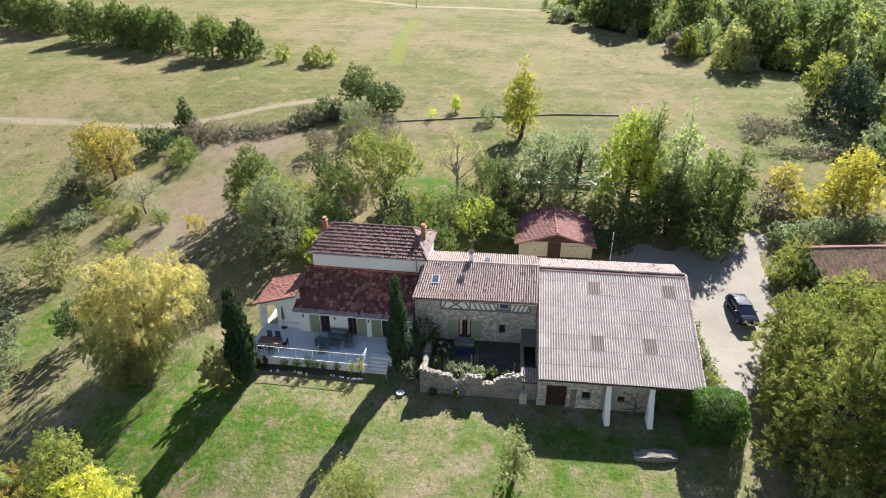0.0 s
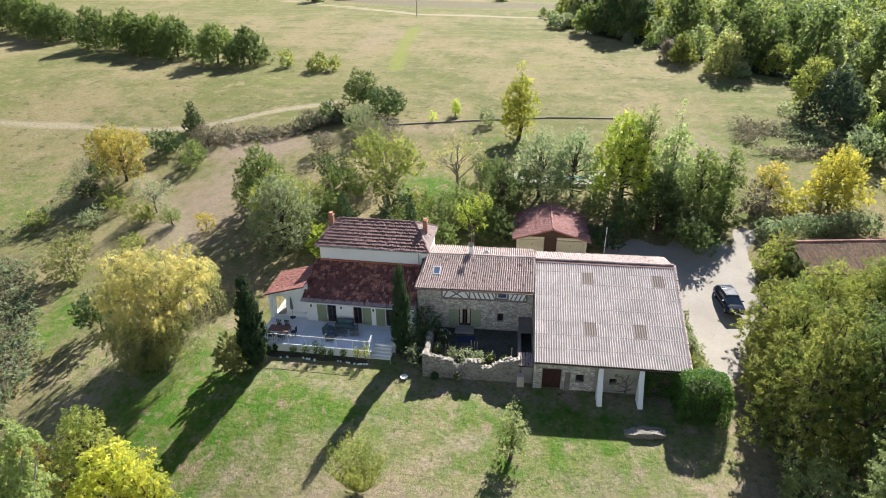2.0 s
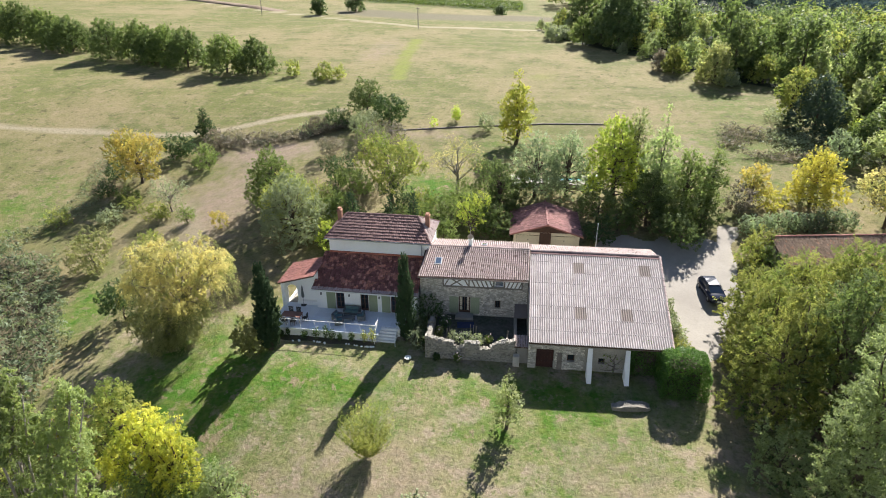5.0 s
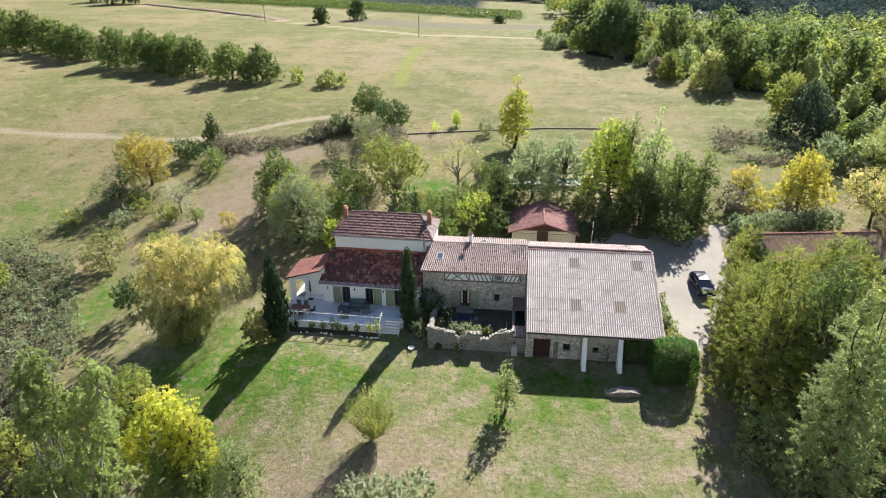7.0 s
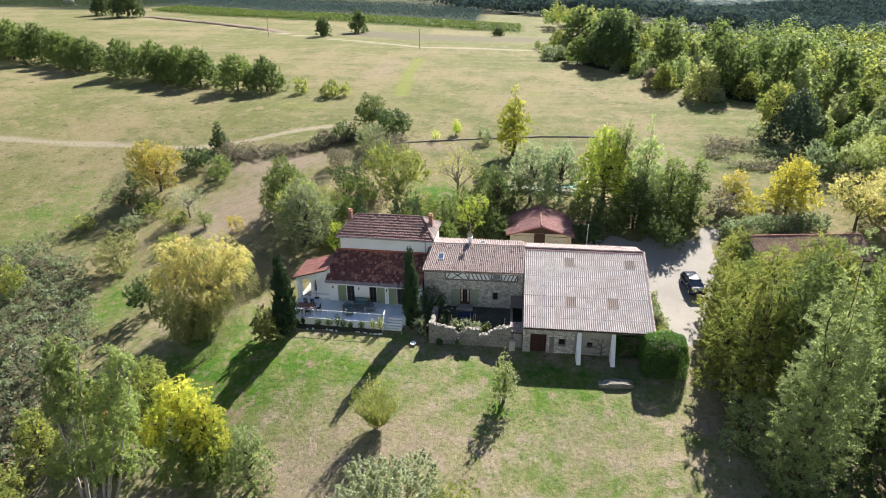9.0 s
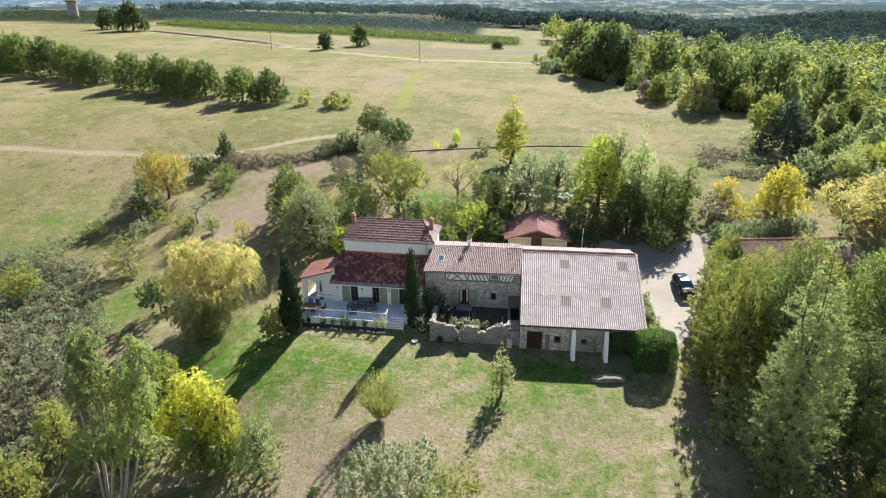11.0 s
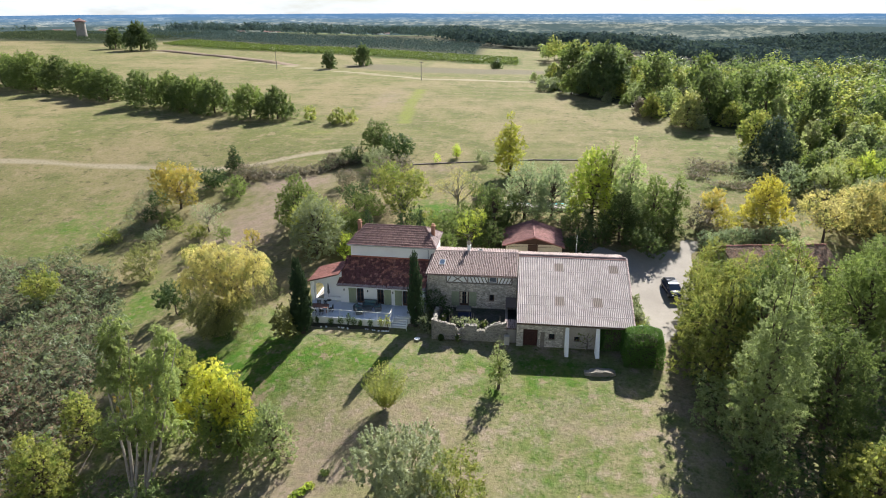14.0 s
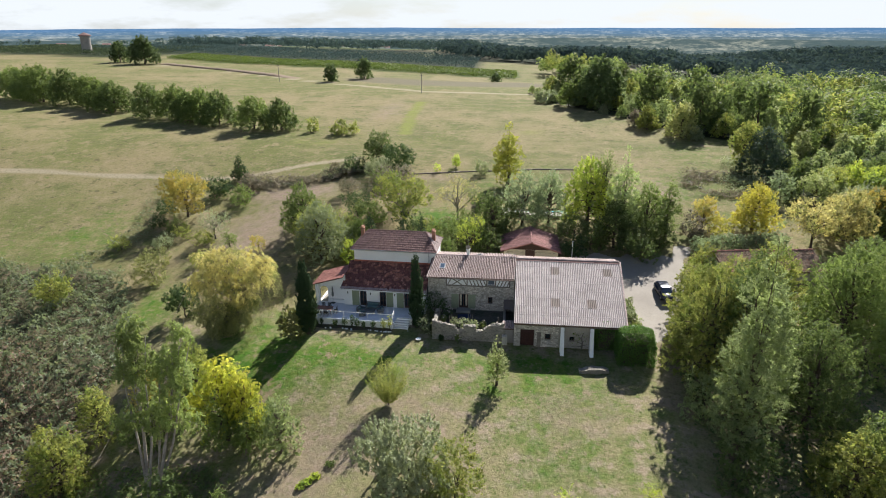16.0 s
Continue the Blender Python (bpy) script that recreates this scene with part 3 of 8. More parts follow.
def lobe_leaves(lobes, per_m2, rng, clump=0.45, low=-0.55, rise=0.45):
    """Places and facings of leaves along twigs that leave the lobes (centre, radii); rise: how far the twigs turn up (or hang)."""
    P, O = [], []
    for c, r in lobes:
        c, r = np.array(c, float), np.array(r, float)
        area = 4 * math.pi * ((r[0] * r[1]) ** 1.6 / 3 + 2 * (r[0] * r[2]) ** 1.6 / 3) ** (1 / 1.6)
        m = max(6, int(area * 1.5 / (clump * clump * 4)))
        d = unit(rng.normal(0, 1, (m * 2, 3)))
        d = d[d[:, 2] > low][:m]
        n = len(d)
        k = max(4, int(per_m2 * area / max(n, 1)))
        root = c + d * r * rng.uniform(0.58, 0.98, (n, 1))
        way = unit(unit(d / r) + np.array([0, 0, rise]) + rng.normal(0, 0.38, (n, 3)))
        span = clump * rng.uniform(0.7, 1.9, (n, 1))
        f = rng.uniform(0, 1, (n, k, 1)) ** 0.85
        bow = np.array([0, 0, 1.0]) * (rise - 0.35) * 0.5
        q = root[:, None] + (way[:, None] * f + bow * f * f) * span[:, None] + rng.normal(0, 1, (n, k, 3)) * clump * 0.24 * (1.15 - 0.75 * f)
        P.append(q.reshape(-1, 3))
        face = unit(d / r) * 0.75 + np.array([0, 0, 0.45])
        O.append(np.repeat(face, k, 0))
    return np.concatenate(P), np.concatenate(O)


def limb(bm, p, q, r0, r1, rng, sag=0.12, sides=5):
    p, q = np.array(p, float), np.array(q, float)
    L = np.linalg.norm(q - p)
    pts = [p + (q - p) * t + rng.normal(0, L * 0.035, 3) * (0 < t < 1) + np.array([0, 0, L * sag * math.sin(math.pi * t)]) for t in (0, 0.33, 0.66, 1)]
    tube(bm, [tuple(v) for v in pts], [r0, r0 * 0.7 + r1 * 0.3, r0 * 0.35 + r1 * 0.65, r1], sides)
    return pts


def plant(x, y, h, r, leaf, style="round", seed=0, label="", category="tree", name="tree", size=0.2, dens=26.0, bark="bark", group="", clump=0.42, lean=(0, 0), sink=0.05, rise=0.45, under=None):
    """A tree or shrub of height h and crown radius r on the ground at x, y."""
    rng = np.random.default_rng(seed + 17)
    near = size < 0.3
    size, dens = (size * 0.585, dens * 2.15) if near else (size * 0.70, dens * 1.8)
    z0 = float(ground(x, y)) - sink
    if len(label.split()) < 4:
        label += " in the garden"
    root = thing(name, pose(x, y, z0), label, category, group)
    lobes, hang, low, slim = [], 0.0, -0.55, 0.5
    trunk_top = 0.45 * h
    tr = max(0.05, 0.022 * h)
    top_off = np.array([lean[0], lean[1], 0.0])

    def add(px, py, pz, rx, rz):
        lobes.append(((px + top_off[0] * pz / h, py + top_off[1] * pz / h, pz), (rx, rx, rz)))

    if style in ("round", "sparse", "bare"):
        cz, sz = 0.52 * h, 0.48 * h
        add(0, 0, cz, 0.55 * r, 0.34 * h)
        for i in range(22 if style == "round" else 15):
            a = i * 2.4 + rng.uniform(-0.4, 0.4)
            u = rng.uniform(-0.92, 0.9) if style == "round" else rng.uniform(-0.2, 0.85)
            k = math.sqrt(1 - u * u * 0.85) * rng.uniform(0.55, 0.80)
            rr = r * rng.uniform(0.20, 0.36)
            add(r * k * math.cos(a), r * k * math.sin(a), cz + sz * u * 0.76, rr, min(rr * rng.uniform(0.9, 1.35), 0.25 * h))
        trunk_top, low = 0.5 * h, -0.75
    elif style == "plume":
        add(0, 0, 0.45 * h, 0.5 * r, 0.36 * h)
        for i in range(34):
            a = i * 2.4 + rng.uniform(-0.4, 0.4)
            t = (i + rng.uniform(0, 1)) / 34
            k = (1 - t ** 1.8) ** 0.6 * rng.uniform(0.50, 0.84)
            rr = r * rng.uniform(0.16, 0.28) * (1.1 - 0.3 * t)
            add(r * k * math.cos(a), r * k * math.sin(a), h * (0.09 + 0.77 * t), rr, min(rr * rng.uniform(1.2, 1.9), 0.2 * h))
        trunk_top, low = 0.6 * h, -0.8
    elif style == "willow":
        # a spreading cap over a lower skirt that hangs on the open side
        add(0.05 * r, 0, 0.68 * h, 0.5 * r, 0.22 * h)
        for i in range(40):
            a = i * 2.4 + rng.uniform(-0.3, 0.3)
            u = rng.uniform(0.25, 0.92)
            rr = r * rng.uniform(0.14, 0.27)
            add(r * u * math.cos(a), r * u * math.sin(a), h * (0.88 - rng.uniform(0.3, 1.0) * u ** 1.5 * 0.52), rr, rr * rng.uniform(0.8, 1.15))
        for cx, cy, cz, cr in ((-0.46, -0.42, 0.24, 0.36), (0.12, -0.50, 0.22, 0.34), (0.40, -0.30, 0.33, 0.32), (-0.15, -0.62, 0.17, 0.30)):
            for i in range(9):
                rr = r * rng.uniform(0.12, 0.22)
                d = unit(rng.normal(0, 1, 3)) * cr * rng.uniform(0.35, 0.85)
                add(r * (cx + d[0]), r * (cy + d[1]), max(0.06 * h, cz * h + d[2] * 0.45 * r), rr, rr * 1.25)
        low, slim = -0.9, 0.28
    elif style == "column":
        n = 13
        for i in range(n):
            t = (i + 0.3) / n
            rr = r * (min(1.0, 0.55 + 1.6 * t) * (1 - t ** 2.2) ** 0.8 * 0.95 + 0.06)
            add(rng.normal(0, 0.06 * r), rng.normal(0, 0.06 * r), h * (0.06 + 0.90 * t), rr * rng.uniform(0.85, 1.05), h / n * 1.1)
        hang, low, trunk_top = 0.0, -0.9, 0.9 * h
    elif style == "poplar":
        n = 11
        for i in range(n):
            t = i / (n - 1)
            rr = r * (0.50 + 0.50 * math.sin(math.pi * (t * 0.75 + 0.18))) * (1 - 0.80 * max(0, t - 0.40) / 0.60)
            for k in range(3 if t < 0.8 else 1):
                a = rng.uniform(0, 6.28)
                add(rr * 0.42 * math.cos(a), rr * 0.42 * math.sin(a), h * (0.16 + 0.80 * t) + rng.normal(0, 0.02 * h), rr * 0.62, h * 0.075)
        trunk_top = 0.66 * h
    elif style == "cone":
        n = 9
        for i in range(n):
            t = i / (n - 1)
            rr = r * (1.0 - 0.86 * t) * (0.75 + 0.35 * rng.random())
            for k in range(5 if t < 0.4 else (3 if t < 0.8 else 1)):
                a = k * 6.28 / 5 + rng.uniform(0, 1.2)
                o = rr * (0.55 if t < 0.8 else 0.1)
                add(o * math.cos(a), o * math.sin(a), h * (0.13 + 0.82 * t) + rng.normal(0, 0.015 * h), rr * 0.5 + 0.12 * r, h * 0.08)
        trunk_top = 0.82 * h
    elif style == "shrub":
        add(0, 0, 0.45 * h, 0.66 * r, 0.44 * h)
        for i in range(8):
            a = i * 2.4 + rng.uniform(-0.4, 0.4)
            rr = r * rng.uniform(0.32, 0.5)
            k = rng.uniform(0.45, 0.66)
            add(r * k * math.cos(a), r * k * math.sin(a), h * rng.uniform(0.16, 0.72), rr, min(rr, 0.30 * h))
        low = -0.95
        trunk_top, tr = 0.35 * h, max(0.03, 0.015 * h)
    elif style == "vase":
        trunk_top, tr = 0.16 * h, 0.05
    elif style == "euc":
        for i in range(32):
            a = i * 2.4 + rng.uniform(-0.5, 0.5)
            t = rng.uniform(0.42, 1.0)
            k = r * 1.15 * (1.02 - t) ** 0.7 * rng.uniform(0.35, 1.0)
            rr = r * rng.uniform(0.20, 0.36) * (1.15 - 0.4 * t)
            add(k * math.cos(a), k * math.sin(a), h * t * 0.95, rr, rr * 1.5)
        slim, hang, trunk_top, tr = 0.42, 0.0, 0.93 * h, 0.0075 * h
    # wood
    bm = bmesh.new()
    bend = [(top_off[0] * t + rng.normal(0, 0.015 * h) * (t > 0), top_off[1] * t + rng.normal(0, 0.015 * h) * (t > 0), trunk_top * t) for t in (0, 0.3, 0.65, 1)]
    tip = 0.12 if style in ("poplar", "cone", "column", "euc") else 0.45
    tube(bm, bend, [tr * 1.35, tr, tr * (0.55 + 0.25 * (tip > 0.2)), tr * tip], 7)
    if style == "euc":
        for sgn in (-1, 1):
            tube(bm, [(sgn * x * h + lean[0] * z, y * h + lean[1] * z, z * h) for x, y, z in ((0, 0, 0.02), (0.035, 0.015, 0.3), (0.055, -0.015, 0.62), (0.06, 0.015, 0.85))], [tr, tr * 0.75, tr * 0.5, tr * 0.2], 6)
    if style not in ("column",):
        for c, rr in lobes[1:] if near else lobes[1::4]:
            t = rng.uniform(0.35, 0.95)
            zz = min(trunk_top * t, c[2] * 0.9)
            s = zz / trunk_top
            ends = limb(bm, (top_off[0] * s, top_off[1] * s, zz), c, tr * {"euc": 0.22, "poplar": 0.16}.get(style, 0.42), tr * {"euc": 0.05, "poplar": 0.03}.get(style, 0.10), rng, 0.08)
            if style in ("bare", "sparse", "willow", "euc"):
                for k in range(7 if style == "bare" else 3):
                    d = unit(rng.normal(0, 1, 3) + np.array([0, 0, 0.5]))
                    limb(bm, ends[2 if k % 2 else 3], np.array(c) + d * np.array(rr) * 0.95, tr * 0.13, tr * 0.035, rng, 0.05, 4)
    part("trunk", bm, M[bark], root, "pale bare trunks and limbs" if style == "euc" else "")
    # leaves
    k = 0.72 * {"sparse": 0.6, "bare": 0.09, "euc": 1.7, "column": 1.7, "vase": 1.7}.get(style, 1.0)
    if style == "vase":
        # a fan of upright shoots, leafy along their length
        n, m = 190, 46
        a, u = rng.uniform(0, 6.283, n), np.sqrt(rng.uniform(0.02, 1, n))
        f = np.linspace(0.10, 1, m) ** 0.85
        L = h * (1 - 0.30 * u ** 2) * rng.uniform(0.72, 1.04, n)
        rad = (r * u)[:, None] * f ** 0.7
        P = np.stack([rad * np.cos(a)[:, None], rad * np.sin(a)[:, None], L[:, None] * f + 0.04 * h], -1).reshape(-1, 3) + rng.normal(0, 0.045, (n * m, 3))
        O = np.repeat(np.stack([np.cos(a) * u, np.sin(a) * u, 0.6 + 0 * a], -1), m, 0)
    else:
        P, O = lobe_leaves(lobes, dens * k, rng, clump, low, rise)
    if style == "willow":
        # hanging strands
        n = int(420 * r / 5)
        a, u = rng.uniform(0, 6.28, n), np.sqrt(rng.uniform(0.2, 1.0, n))
        a[::3] = rng.uniform(3.6, 5.9, len(a[::3]))
        zt = h * (0.86 - 0.40 * u ** 2) + rng.normal(0, 0.05 * h, n)
        zl = zt - h * rng.uniform(0.10, 0.34, n)
        zl[::3] = np.maximum(0.03 * h, zt[::3] - h * rng.uniform(0.3, 0.7, len(zl[::3])))
        u[::3] *= 0.88
        m = 26
        f = np.linspace(0, 1, m)
        S = np.stack([(r * u * np.cos(a))[:, None] * (1 + 0.06 * f) + rng.normal(0, 0.10, (n, m)), (r * u * np.sin(a))[:, None] * (1 + 0.06 * f) + rng.normal(0, 0.10, (n, m)), zt[:, None] * (1 - f) + zl[:, None] * f], -1).reshape(-1, 3)
        P = np.concatenate([P, S])
        O = np.concatenate([O, np.repeat(np.stack([np.cos(a), np.sin(a), 0.2 + 0 * a], -1), m, 0)])
    # inside the crown fewer, larger leaves
    inner = np.zeros(len(P), bool)
    for c, rr in lobes if style != "column" else ():
        inner |= (((P - np.array(c)) / (np.array(rr) * 0.70)) ** 2).sum(1) < 1
    keep = (P[:, 2] > 0.02) & (~inner | (rng.random(len(P)) < 0.12))
    P, O, size = P[keep], O[keep], np.where(inner[keep], size * 1.7, size)
    if style == "willow":
        lower = P[:, 2] + 0.10 * h * np.sin(P[:, 0] * 1.1) + rng.normal(0, 0.06 * h, len(P)) < 0.40 * h
        link_mesh("hanging_skirt", leaves_mesh("hanging_skirt", P[lower], O[lower], size[lower], rng, slim, 1.15, hang), M["f_skirt"], root, "greener leaves on the lower hanging branches")
        P, O, size = P[~lower], O[~lower], size[~lower]
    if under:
        # lower boughs get a greener leaf: shade below the sunlit top, put into colour
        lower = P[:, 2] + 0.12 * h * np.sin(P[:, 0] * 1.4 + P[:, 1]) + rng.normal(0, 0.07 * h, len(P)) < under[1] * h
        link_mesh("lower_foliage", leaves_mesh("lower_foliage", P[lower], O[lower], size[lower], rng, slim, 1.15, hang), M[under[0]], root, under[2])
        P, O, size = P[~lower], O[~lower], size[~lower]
    me = leaves_mesh("crown", P, O, size, rng, slim, 1.15, hang)
    link_mesh("crown", me, M[leaf], root)
    return root
# ---------------------------------------------------------------- the lie of the land
def sstep(a, b, v):
    t = np.clip((np.asarray(v, float) - a) / (b - a), 0, 1)
    return t * t * (3 - 2 * t)


def ground(x, y):
    """Height of the ground: a level yard, a slope rising behind the house, a dip to the west, a wide valley beyond the crest."""
    x, y = np.asarray(x, float), np.asarray(y, float)
    s = np.logaddexp(0, (y - 45) / 4) * 4
    z = -0.8 + 12.5 * (1 - np.exp(-s / 72))
    fall = np.logaddexp(0, (36 - y) / 2.5) * 2.5
    z = z - fall * (0.14 - 0.03 * sstep(4, 18, x)) * sstep(-60, -15, y) - 1.7 * sstep(-6, -22, x) * sstep(36, 20, y)
    z = z - 4.2 * sstep(-18, -60, x) * sstep(125, 60, y)
    z = z - 3.0 * sstep(190, 300, y) * sstep(-120, 20, x)
    z = z + 3.5 * sstep(-120, -260, x) * sstep(150, 420, y)
    z = z - 16 * sstep(60, 260, x) * sstep(140, 330, y)
    z = z - 34 * sstep(420, 1500, y)
    z = z + 2 * np.exp(-(((y - 700) / 170) ** 2)) * sstep(-330, 60, x)
    z = z + 11 * np.exp(-(((y - 620) / 120) ** 2)) * sstep(120, 300, x) * sstep(680, 480, x)
    z = z - 6 * sstep(400, 520, y) * sstep(-60, 20, x) * sstep(300, 150, x)
    z = z + 0.10 * np.sin(x * 0.21 + 1) * np.sin(y * 0.17) * sstep(50, 70, y)
    roll = np.sin(x / 310 + 0.7) * np.cos(y / 420) + 0.6 * np.sin(x / 170 + y / 260)
    return z + 7 * roll * sstep(900, 1800, y)


# ---------------------------------------------------------------- ground sheet
def spread(lo, hi, inner_lo, inner_hi, step, growth=1.13):
    v = list(np.arange(inner_lo, inner_hi + step / 2, step))
    s, p = step, inner_hi
    while p < hi:
        s *= growth
        p += s
        v.append(min(p, hi))
    s, p = step, inner_lo
    while p > lo:
        s *= growth
        p -= s
        v.insert(0, max(p, lo))
    return np.array(v)


def near_line(x, y, pts, width):
    """1 on the polyline pts, 0 beyond width from it."""
    d = np.full(x.shape, 1e9)
    for (ax, ay), (bx, by) in zip(pts, pts[1:]):
        t = np.clip(((x - ax) * (bx - ax) + (y - ay) * (by - ay)) / ((bx - ax) ** 2 + (by - ay) ** 2), 0, 1)
        d = np.minimum(d, np.hypot(x - ax - t * (bx - ax), y - ay - t * (by - ay)))
    return sstep(width, width * 0.35, d)


def blob(x, y, cx, cy, rx, ry):
    return np.exp(-(((x - cx) / rx) ** 2 + ((y - cy) / ry) ** 2))


gx, gy = spread(-3400, 3400, -125, 70, 1.2), spread(-150, 4300, -2, 205, 1.2)
X, Y = np.meshgrid(gx, gy)
Z = ground(X, Y)
ground_me = grid_mesh("ground", np.stack([X, Y, Z], -1))
TRACK = [(-125, 97.6), (-98, 96.8), (-68, 95.1), (-59, 95.3), (-50, 98.0), (-41, 103.0), (-31.5, 107)]
masks = {
    # mown, watered grass about the house; before the barn, green deepened for its shade
    "lush_and_shade": np.clip(0.4 * blob(X, Y, -46, 47, 3.5, 5) + 0.18 * blob(X, Y, -70, 72, 6, 6) + 0.75 * blob(X, Y, 6, 35.2, 11, 2.6) + 0.6 * blob(X, Y, -28, 33, 5, 6) + 0.85 * blob(X, Y, -15, 34.5, 7.5, 4.2) + 0.5 * blob(X, Y, -22.5, 28, 4, 8) + 0.55 * blob(X, Y, 5, 30, 12, 3.5) + 0.5 * blob(X, Y, -29, 38, 7, 9) + 0.5 * blob(X, Y, 8, 22, 8, 5)
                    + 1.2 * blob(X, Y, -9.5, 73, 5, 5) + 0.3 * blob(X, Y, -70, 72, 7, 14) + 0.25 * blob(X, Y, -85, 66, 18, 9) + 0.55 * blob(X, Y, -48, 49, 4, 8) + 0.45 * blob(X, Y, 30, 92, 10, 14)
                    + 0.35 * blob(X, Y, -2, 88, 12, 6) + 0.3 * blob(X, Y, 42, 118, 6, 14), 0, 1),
    # lawn rather than meadow
    "lawn": sstep(50, 42, Y) * sstep(-46, -34, X),
    "track": np.clip(near_line(X, Y, TRACK, 1.5) + 0.9 * near_line(X, Y, [(-204, 322), (-147, 294), (-93, 250), (-73, 237.6), (-32, 211.5), (7.6, 204), (40, 200)], 3.0) + 0.5 * near_line(X, Y, [(-60, 85), (-44, 68), (-38, 58)], 2.5), 0, 1),
    "bare": np.clip(0.8 * blob(X, Y, -40, 70, 7, 16) + 0.7 * blob(X, Y, -38, 88, 14, 4) + 0.6 * blob(X, Y, 30, 88, 4, 8) + 0.5 * blob(X, Y, -35, 165, 5, 22) + 0.4 * blob(X, Y, -18, 40, 5, 0.8)
                    + 0.55 * blob(X, Y, -6, 25, 4, 5) + 0.45 * blob(X, Y, 10, 27, 5, 4) + 0.5 * blob(X, Y, -14, 22, 5, 5) + 0.6 * blob(X, Y, -18, 12, 5, 8) + 0.5 * blob(X, Y, -12, 94, 8, 3) + 0.5 * near_line(X, Y, [(20.3, 41), (19.9, 35), (19.6, 29)], 2.2), 0, 1),
    "glow": np.clip(near_line(X, Y, [(-24.5, 131), (-26.5, 153), (-27.5, 181)], 2.8) * 0.75 + 0.4 * blob(X, Y, 8, 135, 4, 5) + 0.4 * blob(X, Y, -45, 120, 8, 2.5), 0, 1),
    "scrub": np.clip(sstep(-45, -49, X + 0.25 * (np.minimum(Y, 41) - 45) + 0.8 * np.clip(Y - 41, 0, 16)) * sstep(62, 57, Y) + 0.9 * near_line(X, Y, [(-50, 92), (-42, 92), (-35, 93.5), (-28, 99)], 3.0), 0, 1),
    "plough": near_line(X, Y, [(-60, 258), (-32, 250), (4, 250)], 22.0) * sstep(224, 232, Y + 0.62 * (X + 32)),
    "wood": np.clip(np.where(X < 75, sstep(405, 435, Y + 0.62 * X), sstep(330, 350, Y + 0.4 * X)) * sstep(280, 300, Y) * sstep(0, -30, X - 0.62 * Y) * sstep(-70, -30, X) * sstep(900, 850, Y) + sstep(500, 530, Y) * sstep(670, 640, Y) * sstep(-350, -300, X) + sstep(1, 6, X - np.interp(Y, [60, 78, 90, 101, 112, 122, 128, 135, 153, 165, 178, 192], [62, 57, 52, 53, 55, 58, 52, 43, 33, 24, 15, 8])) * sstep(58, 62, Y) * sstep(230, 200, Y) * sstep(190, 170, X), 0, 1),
    "vine": sstep(308, 313, Y + 0.30 * (X + 60)) * sstep(356, 350, Y + 0.30 * (X + 60)) * sstep(-218, -212, X) * sstep(10, 4, X),
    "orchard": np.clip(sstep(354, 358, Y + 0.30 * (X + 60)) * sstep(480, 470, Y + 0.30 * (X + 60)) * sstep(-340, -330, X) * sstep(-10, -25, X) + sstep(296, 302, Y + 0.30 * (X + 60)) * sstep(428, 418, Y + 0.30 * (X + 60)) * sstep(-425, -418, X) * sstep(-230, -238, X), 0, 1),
    "far": sstep(420, 800, Y),
}
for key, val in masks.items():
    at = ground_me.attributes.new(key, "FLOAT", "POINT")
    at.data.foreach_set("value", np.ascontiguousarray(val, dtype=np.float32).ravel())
ground_me.polygons.foreach_set("use_smooth", np.ones(len(ground_me.polygons), dtype=bool))


